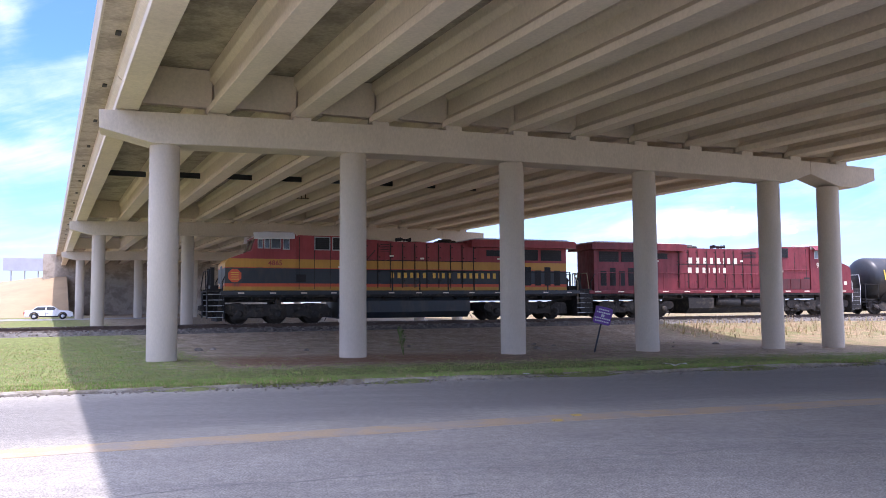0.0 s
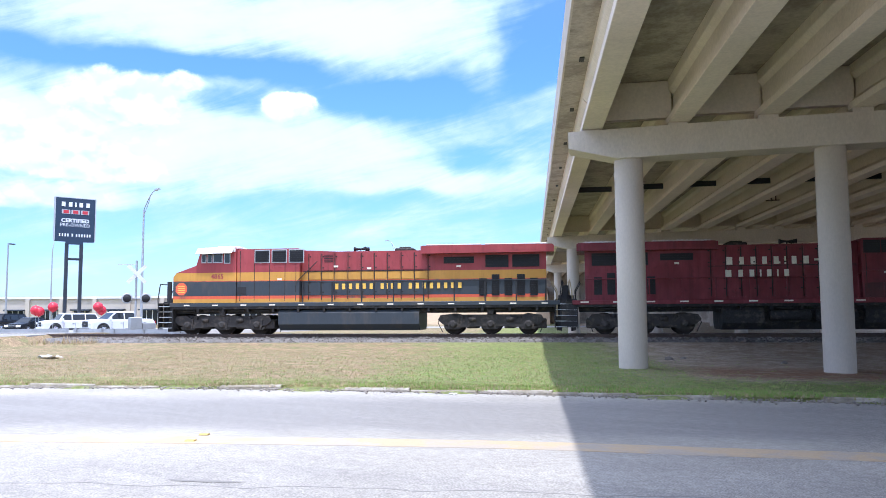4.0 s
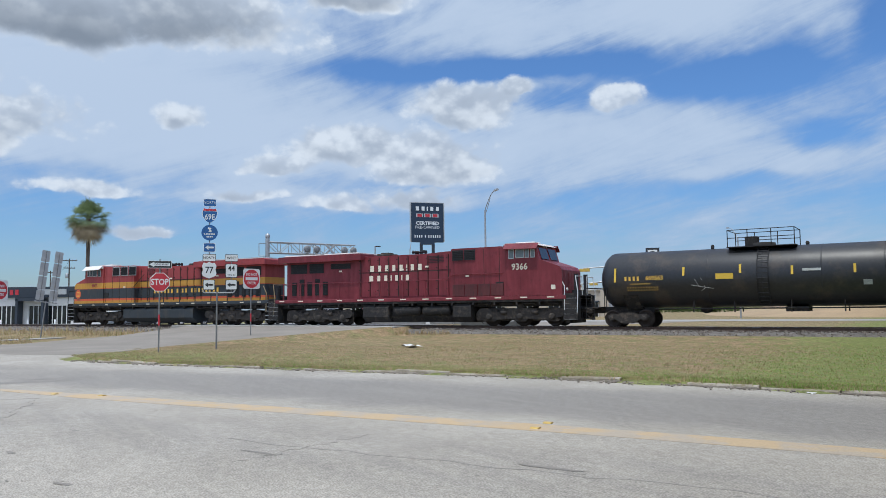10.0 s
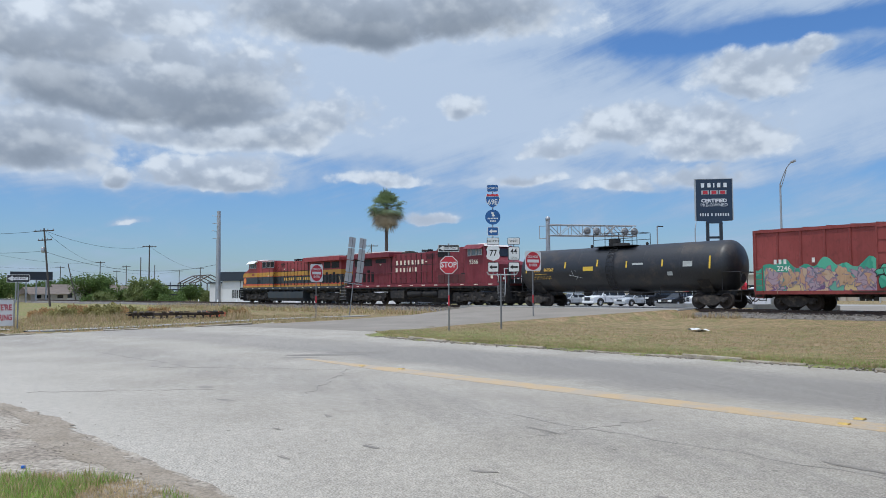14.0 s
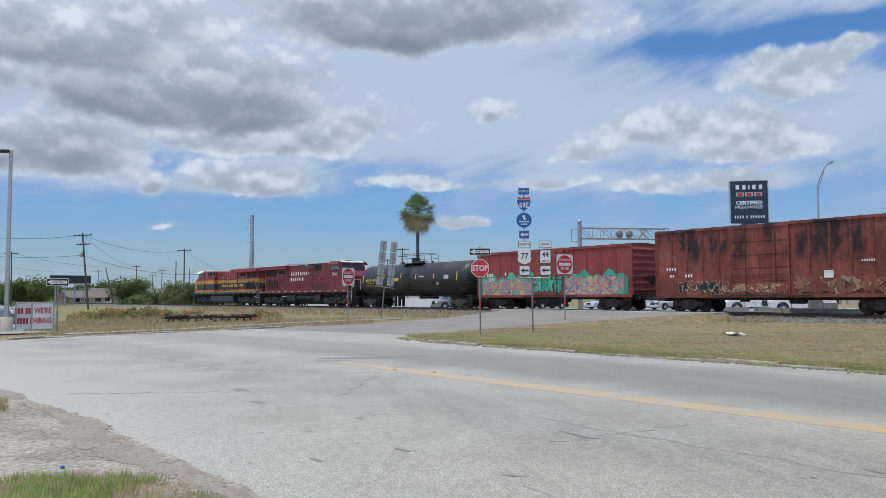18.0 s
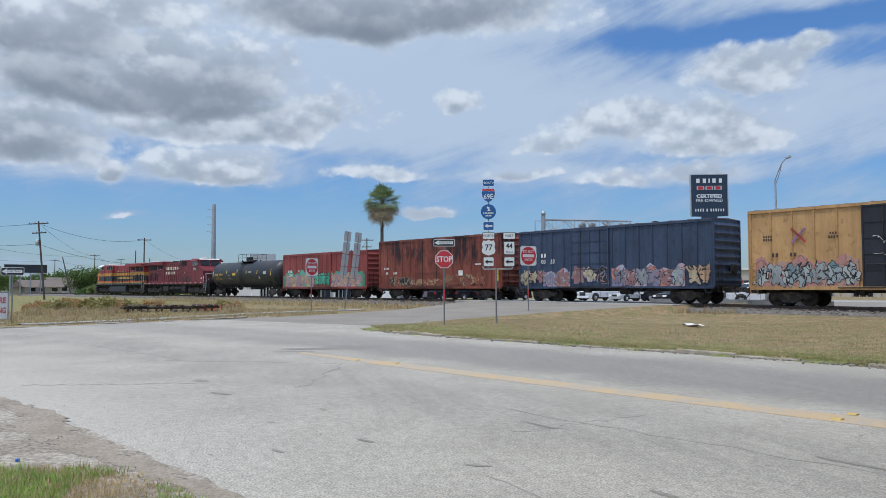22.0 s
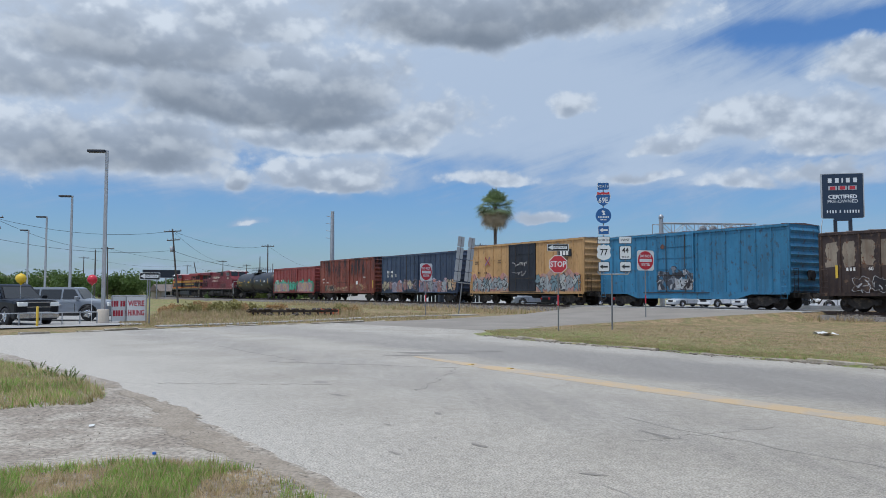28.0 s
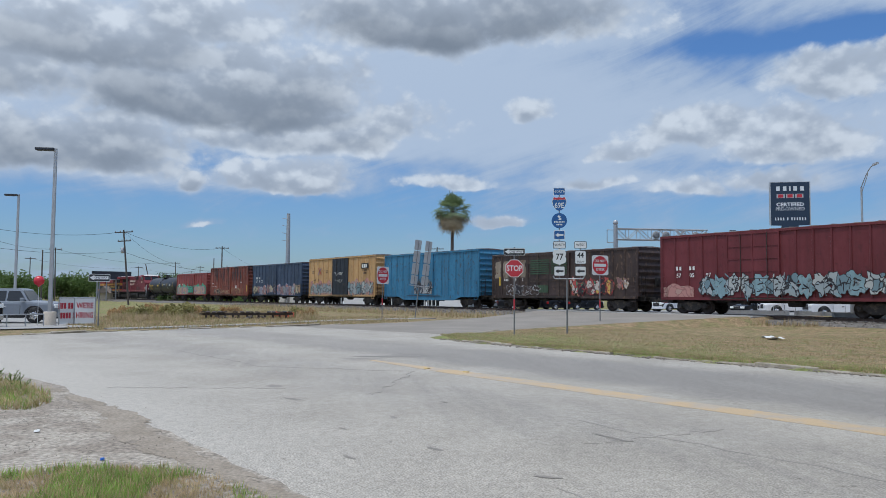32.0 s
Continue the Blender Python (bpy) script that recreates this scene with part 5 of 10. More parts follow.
    for sg in (-1, 1):
        for x0 in (5.55, 4.60, 3.65) if striped else (4.75, 3.95):
            part("grille_frame", Shape().box(x0 - 0.80, x0 + 0.05, min(sg * 1.42, sg * 1.435), max(sg * 1.42, sg * 1.435), 3.83, 4.55), SIGN_ALU if striped else CP_RED, ob, "grille frame")
            grille(ob, x0 - 0.75, x0, sg * 1.43, 3.88, 4.50, 6)
        part("access_plate", Shape().box(6.05, 6.55, min(sg * 1.42, sg * 1.44), max(sg * 1.42, sg * 1.44), 2.15, 2.55), BLACK, ob, "dark access plate")
    # long hood
    hood = [(3.08, 1.72), (3.08, 4.50), (2.6, 4.50), (1.1, 4.42), (-3.4, 4.42), (-3.6, 4.55), (-9.85, 4.55), (-9.95, 4.45), (-9.95, 1.72)]
    banded("long_hood", hood, -1.02, 1.02, bands, mats, ob, "engine hood")
    # hood doors and seams
    for sg in (-1, 1):
        y = sg * 1.02
        ya, yb = sorted((y, y + sg * 0.035))
        for i in range(9):
            x = 2.7 - i * 0.72
            part("hood_door", Shape().box(x - 0.64, x - 0.02, ya, yb, 3.42, 4.30, 0), mats[0], ob, "hood side door")
            if not striped:
                part("hood_door", Shape().box(x - 0.64, x - 0.02, ya, yb, 1.85, 3.36, 0), mats[0], ob, "hood side door")
            else:
                part("hood_door", Shape().box(x - 0.64, x - 0.02, ya, yb, 2.94, 3.30, 0), mats[1], ob, "hood side door")
                part("hood_door", Shape().box(x - 0.64, x - 0.02, ya, yb, 2.10, 2.82, 0), mats[2], ob, "hood side door")
    for sg in (-1, 1):
        ya, yb = sorted((sg * 1.02, sg * 1.061))
        for i in range(10):
            x = 2.71 - i * 0.72
            part("door_seam", Shape().box(x - 0.018, x + 0.018, ya, yb, 1.86, 4.32), UNDER, ob, "dark gap between hood doors")
            for z in (2.25, 2.75, 3.55, 4.15):
                part("door_latch", Shape().box(x - 0.13, x - 0.05, *sorted((sg * 1.05, sg * 1.075)), z - 0.03, z + 0.03), UNDER, ob, "dark door latch")
        part("hood_seam", Shape().box(-3.9, 3.0, ya, yb, 3.352, 3.388), UNDER, ob, "dark lengthwise seam")
        for x in (6.4, 5.6, 4.75, 3.9, 3.3) if striped else (6.3, 5.3, 3.3):
            part("panel_seam", Shape().box(x - 0.015, x + 0.015, *sorted((sg * 1.42, sg * 1.428)), 1.8, 4.5), UNDER, ob, "dark panel seam")
        part("hood_grab_rail", Shape().path([(3.3, sg * 1.46, 2.75), (2.2, sg * 1.2, 3.9)] if striped else [(6.5, sg * 1.47, 3.05), (3.3, sg * 1.47, 3.05), (2.7, sg * 1.47, 2.78)], 0.024), UNDER if striped else CP_RED, ob, "sloping grab rail")
        for x, z in ((-5.4, 3.55), (-0.6, 3.5), (1.2, 3.62), (4.2, 2.95)):
            part("notice_label", Shape().box(x - 0.12, x + 0.12, *sorted((sg * (1.42 if x > 3.1 else 1.056), sg * (1.432 if x > 3.1 else 1.064))), z - 0.05, z + 0.05), CP_WHITE, ob, "small pale notice")
    for sg in (-1, 1):
        y = sg * 1.02
        for x0, x1 in ((-9.6, -8.2), (-8.0, -6.8)):
            grille(ob, x0, x1, y, 3.48, 4.12, 5)
        grille(ob, -6.2, -4.6, y, 3.70, 4.05, 3)
        for i in range(5):
            grille(ob, -9.5 + i * 0.66, -9.1 + i * 0.66, y, 2.0, 3.1 if i % 2 else 2.9, 10)
        grille(ob, 1.35, 1.85 if striped else 2.4, y * 1.005, 3.85, 4.3, 5)
    # radiator wings
    wing = [(-3.45, 4.20), (-3.45, 4.58), (-3.6, 4.62), (-10.25, 4.62), (-10.35, 4.55), (-10.35, 4.22)]
    part("radiator_wing", Shape().plate(wing, -1.53, 1.53), mats[0], ob, "overhanging radiator wings")
    for x0, x1 in ((-6.6, -3.7), (-10.0, -6.8)):
        rf = part("radiator_screen", Shape().box(x0, x1, -1.3, 1.3, 4.615, 4.70, 0, 0.03), SIGN_ALU if striped else LOCO_ROOF, ob, "pale radiator screen on the roof")
        for i in range(12):
            a = x0 + 0.1 + i * (x1 - x0 - 0.2) / 12
            part("screen_slat", Shape().box(a, a + 0.08, -1.25, 1.25, 4.695, 4.73, 0), SIGN_ALU if striped else LOCO_ROOF, rf)
    st = Shape().box(-2.9, -1.9, -0.55, 0.55, 4.41, 4.60, 0, 0.05)
    st.box(-2.7, -2.1, -0.35, 0.35, 4.58, 4.68, 0, 0.04)
    part("exhaust_stack", st, GRIME, ob, "grimy exhaust stack")
    hn = Shape()
    for y, ln in ((-0.22, 0.42), (0.0, 0.36), (0.22, 0.32)):
        for sg in (1, -1):
            hn.lathe((0.1, y, 4.62), (sg, 0, 0), [(0.02, 0.03), (ln * 0.5, 0.05), (ln, 0.12)], 12)
    hn.rod((0.1, -0.25, 4.62), (0.1, 0.25, 4.62), 0.03).rod((0.1, 0, 4.42), (0.1, 0, 4.62), 0.03)
    part("air_horn", hn, BLACK, ob, "black air horn on the hood roof")
    # frame, walkway, steps
    dk = Shape().box(-10.6, 10.35, -1.50, 1.50, 1.50, 1.715, 0, 0.02)
    part("walkway", dk, KCS_DARK if striped else CP_RED, ob, "near-black walkway sill" if striped else "red walkway sill")
    fr = Shape().box(-10.3, 10.2, -1.0, 1.0, 1.12, 1.50)
    fr.box(-10.5, 10.3, -1.46, 1.46, 1.38, 1.50)
    for i in range(14):
        x = -9.5 + i * 1.4
        fr.box(x, x + 0.1, -1.45, 1.45, 1.22, 1.40)
        fr.rod((x + 0.3, 1.2, 1.30), (x + 1.1, 1.2, 1.28), 0.06).rod((x + 0.3, -1.2, 1.30), (x + 1.1, -1.2, 1.28), 0.06)
    part("underframe", fr, UNDER, ob, "black underframe with piping")
    # fuel tank
    tank = Shape()
    tp = [(-1.25, 1.32), (-1.42, 1.15), (-1.42, 0.55), (-1.05, 0.22), (1.05, 0.22), (1.42, 0.55), (1.42, 1.15), (1.25, 1.32)]
    if striped:
        tank.prism([(-3.35, tp, 1), (4.25, tp, 1)])
    else:
        tank.prism([(-3.35, tp, 1), (-1.4, tp, 1)])
        tank.prism([(3.2, tp, 1), (4.4, tp, 1)])
        tank.prism([(-1.4, [(y * 0.72, z) for y, z in tp], 1), (3.2, [(y * 0.72, z) for y, z in tp], 1)])
        for sg in (-1, 1):
            for x in (-1.1, 1.0):
                tank.lathe((x, sg * 1.14, 0.92), (1, 0, 0), [(0, 0.1), (0.06, 0.27), (1.85, 0.27), (1.92, 0.1)], 16)
    part("fuel_tank", tank, KCS_DARK if striped else UNDER, ob, "long dark fuel tank" if striped else "fuel tank and air reservoirs")
    for x in (7.45, -7.05):
        loco_truck(ob, x)
    # end platforms: pilots, steps, rails
    for e in (1, -1):
        x = 10.25 if e > 0 else -10.45
        pl = Shape()
        pl.plate([(x, 0.20), (x + e * 0.25, 0.16), (x + e * 0.25, 0.5), (x + e * 0.12, 1.5), (x, 1.5)], -1.3, 1.3)
        part("pilot", pl, UNDER, ob, "black pilot plate")
        for sg in (-1, 1):
            y0, y1 = sorted((sg * 0.95, sg * 1.48))
            xa, xb = sorted((x - e * 0.1, x + e * 0.75))
            for i in range(5):
                z = 0.36 + i * 0.29
                part("step_tread", Shape().box(xa + 0.05, xb - 0.05, y0, y1, z, z + 0.035), SIGN_ALU, ob, "pale step tread")
                part("step_riser", Shape().box(xa + 0.05, xb - 0.05, y0, y0 + 0.02, z, z + 0.29), UNDER, ob, "black riser")
            for xs0, xs1 in ((xa, xa + 0.03), (xb - 0.03, xb)):
                part("step_cheek", Shape().box(xs0, xs1, y0, y1, 0.3, 1.72), UNDER, ob, "black step cheek")
        part("end_platform", Shape().box(min(x, x + e * 0.78), max(x, x + e * 0.78), -1.48, 1.48, 1.66, 1.72), UNDER, ob, "end platform")
        for sg in (-1, 1):
            hr = Shape()
            hr.path([(x + e * 0.72, sg * 1.46, 0.7), (x + e * 0.78, sg * 1.46, 1.9), (x + e * 0.66, sg * 1.46, 2.75)], 0.028)
            hr.path([(x + e * 0.0, sg * 1.46, 0.9), (x + e * 0.02, sg * 1.46, 2.2), (x - e * 0.25, sg * 1.46, 2.7)], 0.028)
            hr.path([(x + e * 0.66, sg * 1.46, 2.75), (x + e * 0.66, sg * 0.4, 2.75), (x + e * 0.66, sg * 0.4, 1.7)], 0.024)
            part("end_handrail", hr, SIGN_WHITE if not striped and e > 0 else (DRAB if striped and e < 0 else BLACK), ob, "white end handrail" if not striped and e > 0 else ("drab yellow end handrail" if striped and e < 0 else "dark end handrail"))
        ch = Shape()
        rnd = random.Random(4)
        for k in range(7):
            y = -0.9 + k * 0.3
            ch.path([(x + e * 0.26, y, 1.2), (x + e * 0.45, y + 0.05, 0.75 + rnd.uniform(-0.1, 0.1)), (x + e * 0.40, y + 0.12, 0.45)], 0.028)
        ch.box(min(x + e * 0.1, x + e * 0.5), max(x + e * 0.1, x + e * 0.5), -0.5, 0.5, 1.72, 2.0)
        for k in (-0.75, 0.8):
            ch.box(min(x + e * 0.35, x + e * 0.55), max(x + e * 0.35, x + e * 0.55), k - 0.08, k + 0.08, 1.7, 2.9 if e > 0 else 2.5)
        part("end_gear", ch, BLACK, ob, "hoses, cables and marker stands")
        coupler(ob, e * 11.12, e)
    # side handrails
    for sg in (-1, 1):
        rl = Shape()
        y = sg * 1.47
        xs = [2.9, 1.3, -0.3, -2.0, -3.6, -5.2, -6.8, -8.4, -9.9]
        for x in xs:
            rl.box(x - 0.035, x + 0.035, min(y, y - sg * 0.03), max(y, y - sg * 0.03), 1.70, 2.78)
        rl.path([(3.0, y, 2.78), (-9.95, y, 2.78)], 0.022)
        part("side_handrail", rl, BLACK if striped else CP_RED, ob, "walkway handrail")
    # writing
    if striped:
        for sg in (1,):
            lettering("road_number", "4865", 0.36, KCS_RED, ob, 7.65, 1.508, 3.12, "red road number", bold=0.006)
        logo = Shape()
        oct_ = [(0.35 * math.cos(a), 0.36 * math.sin(a)) for a in [math.pi / 8 + i * math.pi / 4 for i in range(8)]]
        logo.plate(oct_, 0, 0.008)
        for i in range(13):
            part("sill_dash", Shape().box(-10.0 + i * 1.6, -9.68 + i * 1.6, 1.50, 1.508, 1.555, 1.62), CP_WHITE, ob, "pale reflective dash on the sill")
        bdg = part("badge", logo, LOGO_ORANGE, ob, "orange octagonal badge", pose(9.68, 1.502, 2.47))
        b = Shape()
        for i in range(4):
            b.box(-0.2, 0.2, 0.008, 0.014, -0.2 + i * 0.11, -0.16 + i * 0.11)
        part("badge_lines", b, GOLD, bdg, "yellow badge lines")
        bars("letter_bar", [0.29] * 6 + [-0.14] + [0.28, 0.1, 0.28, 0.28] + [-0.14] + [0.29] * 8, 0.30, 0.085, GOLD, ob, -2.15, 1.057, 2.55, "yellow letter bar", slim=0.6)
    else:
        bars("letter_bar", [0.46, 0.36, 0.38, 0.36, 0.38, 0.12, 0.36, 0.4], 0.38, 0.17, CP_WHITE, ob, -1.1, -1.057, 3.62, "cream letter bar", turn=180, slim=0.62)
        bars("letter_bar", [0.46, 0.36, 0.36, 0.12, 0.34, 0.12, 0.36], 0.38, 0.17, CP_WHITE, ob, -1.6, -1.057, 2.98, "cream letter bar", turn=180, slim=0.62)
        me = letters("9366", 0.50, bold=0.012)
        me.transform(Matrix.Rotation(math.pi, 4, "Z"))
        me.materials.clear()
        me.materials.append(CP_WHITE)
        part("road_number", me, CP_WHITE, ob, "cream road number", pose(7.6, -1.508, 3.36))
        for i in range(13):
            x = -10.2 + i * 1.62
            part("sill_dash", Shape().box(x, x + 0.42, -1.51, -1.50, 1.59, 1.66), CP_WHITE, ob, "cream reflective dash on the sill")
        for i in range(4):
            part("battery_box_door", Shape().box(3.2 + i * 0.85, 4.0 + i * 0.85, -1.46, -1.42, 1.76, 2.45, 0, 0.01), CP_GRIMY, ob, "grimy battery box door")
        pq = Shape().box(9.5, 9.75, -1.512, -1.50, 2.05, 2.3)
        part("notice_plate", pq, CP_WHITE, ob, "small pale notice plate")
    return ob


TANK_BLACK = mat("weathered black tank paint", (0.022, 0.024, 0.028), 0.42, 0, 0.22, 0.7, 8, 0.05, (0.05, 0.042, 0.036), 0.35)
YELLOW_TAPE = mat("yellow reflective tape", (0.70, 0.47, 0.05), 0.5, 0, 0.08)
SPRAY = mat("pale spray paint", (0.42, 0.44, 0.42), 0.7, 0, 0.2)


def tank_car():
    ob = thing("tank_car", pose(0, 0, 0), "weathered black tank car with yellow marks and railed hatch", "tank car")
    R, zc, half = 1.50, 2.52, 8.45
    prof = [(-half - 0.0, 0.05), (-half + 0.05, 0.55), (-half + 0.16, 0.95), (-half + 0.34, 1.27), (-half + 0.56, 1.45), (-half + 0.75, R), (0, R), (half - 0.75, R), (half - 0.56, 1.45), (half - 0.34, 1.27), (half - 0.16, 0.95), (half - 0.05, 0.55), (half, 0.05)]
    part("tank", Shape().lathe((0, 0, zc), (1, 0, 0), prof, 56), TANK_BLACK, ob, "black cylindrical tank")
    bd = Shape()
    for x in (-5.2, -2.6, 0.0, 2.6, 5.2):
        bd.lathe((x, 0, zc), (1, 0, 0), [(-0.03, R - 0.01), (-0.02, R + 0.006), (0.02, R + 0.006), (0.03, R - 0.01)], 56)
    part("weld_seam", bd, TANK_BLACK, ob)
    ud = Shape()
    for e in (-1, 1):
        ud.box(min(e * 5.6, e * 9.05), max(e * 5.6, e * 9.05), -0.4, 0.4, 0.78, 1.10)
        ud.box(min(e * 8.3, e * 9.1), max(e * 8.3, e * 9.1), -1.45, 1.45, 1.02, 1.08)
        ud.prism([(min(e * 6.2, e * 7.0), [(-1.3, 1.7), (-0.6, 0.95), (0.6, 0.95), (1.3, 1.7)], 1), (max(e * 6.2, e * 7.0), [(-1.3, 1.7), (-0.6, 0.95), (0.6, 0.95), (1.3, 1.7)], 1)])
    for sg in (-1, 1):
        ud.path([(-5.4, sg * 1.05, 0.95), (5.4, sg * 1.05, 0.95)], 0.035)
        for x in (-3.5, -1.2, 1.4, 3.4):
            ud.rod((x, sg * 0.9, 1.35), (x, sg * 1.05, 0.78), 0.035)
    ud.lathe((3.0, 0, 0.72), (0, 0, 1), [(0, 0.1), (0.1, 0.3), (0.35, 0.3)], 16)
    ud.box(-1.9, -0.9, -0.7, 0.7, 0.78, 1.02)
    part("underframe", ud, UNDER, ob, "black end sills and saddles")
    pf = Shape()
    pf.box(-1.5, 1.7, -1.0, 1.0, 3.98, 4.02)
    for sg in (-1, 1):
        y = sg * 0.98
        for x in (-1.45, -0.4, 0.7, 1.65):
            pf.rod((x, y, 4.02), (x, y, 4.85), 0.022)
        for z in (4.45, 4.85):
            pf.path([(-1.45, y, z), (1.65, y, z)], 0.02)
    for x in (-1.45, 1.65):
        pf.path([(x, -0.98, 4.85), (x, 0.98, 4.85)], 0.02)
    part("top_platform", pf, BLACK, ob, "black railed platform")
    ht = Shape().lathe((0.1, 0, 3.95), (0, 0, 1), [(0, 0.55), (0.25, 0.55), (0.28, 0.35)], 20)
    part("hatch", ht, UNDER, ob, "round black manway hatch")
    vb = Shape().box(0.35, 0.95, -0.25, 0.3, 4.05, 4.55, 0, 0.03)
    part("valve_box", vb, UNDER, ob, "black valve box")
    for x, rise in ((-1.9, 0.2), (2.6, 0.24)):
        vent = Shape().lathe((x, 0, 4.0), (0, 0, 1), [(0, 0.08), (rise * 0.6, 0.095), (rise, 0.05)], 10)
        part("relief_valve", vent, UNDER, ob)
    ld = Shape()
    for sg in (-1, 1):
        arc = [(sg * (R + 0.1) * math.cos(radians(a)), zc + (R + 0.1) * math.sin(radians(a))) for a in range(-58, 75, 9)]
        for x in (-0.28, 0.22):
            ld.path([(x, y, z) for y, z in arc], 0.022)
        for y, z in arc:
            ld.rod((-0.28, y, z), (0.22, y, z), 0.018)
    part("ladder", ld, BLACK, ob, "black side ladder")
    for e in (-1, 1):
        er = Shape()
        for sg in (-1, 1):
            y = sg * 1.4
            er.path([(e * 7.9, y, 1.05), (e * 7.9, y, 2.1), (e * 9.05, y, 2.1), (e * 9.05, y, 1.05)], 0.022)
            er.path([(e * 9.05, y, 1.05), (e * 9.05, y, 0.45), (e * 8.6, y, 0.45), (e * 8.6, y, 1.05)], 0.02)
        er.path([(e * 9.05, -1.4, 2.1), (e * 9.05, 1.4, 2.1)], 0.022)
        part("end_railing", er, BLACK, ob, "black end railing")
        coupler(ob, e * 9.25, e)
        freight_truck(ob, e * 6.88)
    bw = Shape().lathe((-8.6, 0.4, 1.75), (-1, 0, 0), [(0, 0.26), (0.03, 0.28), (0.06, 0.26)], 18)
    part("brake_wheel", bw, BLACK, ob, "brake wheel")
    # marks on the near side
    def on_tank(x, z):
        y = math.sqrt(max(0.01, (R + 0.012) ** 2 - (z - zc) ** 2))
        tilt = math.degrees(math.asin((z - zc) / R))
        return pose(x, y, z, tilt, 0, 0)
    tp = Shape()
    for x, z, h in ((7.35, 2.75, 0.75), (3.75, 2.85, 0.45), (-0.9 + 1.9, 2.9, 0.45), (-1.35, 2.75, 0.42), (-4.0, 2.75, 0.42), (-7.2, 2.7, 0.75)):
        m = on_tank(x, z)
        part("tape_mark", Shape().box(-0.055, 0.055, 0.0, 0.006, -h / 2, h / 2), YELLOW_TAPE, ob, "yellow tape mark", m)
    part("yellow_label", Shape().box(-0.42, 0.42, 0, 0.008, -0.14, 0.14), YELLOW_TAPE, ob, "yellow label plate", on_tank(1.75, 2.55))
    bars("reporting_bar", [0.17] * 4, 0.22, 0.05, GOLD, ob, 6.45, R + 0.004, 2.55, "yellow letter bar", slim=0.6)
    lettering("car_number", "669563", 0.31, GOLD, ob, 0, 0, 0, "yellow car number", bold=0.004).matrix_basis = on_tank(5.25, 2.55)
    for i, (x, z, w) in enumerate(((6.0, 2.27, 1.1), (5.9, 2.08, 1.7), (5.9, 1.95, 1.7))):
        part("small_print", blocks([0.05] * 12, 0.05, w / 12 - 0.05), GOLD, ob, "small print bars", on_tank(x, z))
    part("white_plate", Shape().box(-0.32, 0.32, 0, 0.006, -0.16, 0.16), SPRAY, ob, "pale stencil panel", on_tank(-5.75, 2.65))
    part("white_plate", Shape().box(-0.4, 0.4, 0, 0.006, -0.06, 0.06), SPRAY, ob, "pale stencil panel", on_tank(-2.2, 2.75))
    part("white_plate", Shape().box(-0.18, 0.18, 0, 0.006, -0.12, 0.12).box(-0.13, 0.13, 0.006, 0.009, -0.07, 0.07), [SPRAY], ob, "pale square stencil", on_tank(-4.5, 2.1))
    sq = Shape()
    for a, b in (((2.9, 2.5), (2.7, 2.0)), ((3.4, 2.15), (2.3, 1.95)), ((2.7, 2.0), (2.9, 1.85)), ((3.2, 2.45), (3.0, 2.05))):
        y = lambda z: math.sqrt((R + 0.004) ** 2 - (z - zc) ** 2)
        sq.rod((a[0], y(a[1]), a[1]), (b[0], y(b[1]), b[1]), 0.012, n=5)
    part("spray_scrawl", sq, SPRAY, ob, "pale spray scrawl")
    return ob


def graffiti(name, cols, line=(0.02, 0.02, 0.03), scale=1.6, seed=0.0):
    """Sprayed colour fields with dark outlines."""
    ma = bpy.data.materials.new(name)
    ma.use_nodes = True
    nt = ma.node_tree
    p = nt.nodes["Principled BSDF"]
    N, L = lambda k: nt.nodes.new("ShaderNode" + k), nt.links.new
    mp = N("Mapping")
    L(N("TexCoord").outputs["Object"], mp.inputs[0])
    mp.inputs["Scale"].default_value, mp.inputs["Location"].default_value = (1, 0.02, 0.8), (seed, 0, seed * 0.3)
    wob = N("TexNoise")
    L(mp.outputs[0], wob.inputs["Vector"])
    wob.inputs["Scale"].default_value = 1.7
    add = N("VectorMath")
    add.operation = "MULTIPLY_ADD"
    L(wob.outputs["Color"], add.inputs[0])
    add.inputs[1].default_value = (0.9, 0, 0.9)
    L(mp.outputs[0], add.inputs[2])
    cell, edge = N("TexVoronoi"), N("TexVoronoi")
    edge.feature = "DISTANCE_TO_EDGE"
    for v in (cell, edge):
        L(add.outputs[0], v.inputs["Vector"])
        v.inputs["Scale"].default_value = scale
    rp = N("ValToRGB")
    rp.color_ramp.interpolation = "CONSTANT"
    while len(rp.color_ramp.elements) < len(cols):
        rp.color_ramp.elements.new(1.0)
    for i, (e, c) in enumerate(zip(rp.color_ramp.elements, cols)):
        e.position, e.color = i / len(cols), (*c, 1)
    sep = N("SeparateColor")
    L(cell.outputs["Color"], sep.inputs[0])
    L(sep.outputs[0], rp.inputs[0])
    r = N("MapRange")
    L(edge.outputs["Distance"], r.inputs[0])
    r.inputs[1].default_value, r.inputs[2].default_value = 0.025, 0.06
    mx = N("Mix")
    mx.data_type = "RGBA"
    L(r.outputs[0], mx.inputs[0])
    mx.inputs[6].default_value = (*line, 1)
    L(rp.outputs[0], mx.inputs[7])
    L(mx.outputs[2], p.inputs["Base Color"])
    p.inputs["Roughness"].default_value = 0.6
    return ma


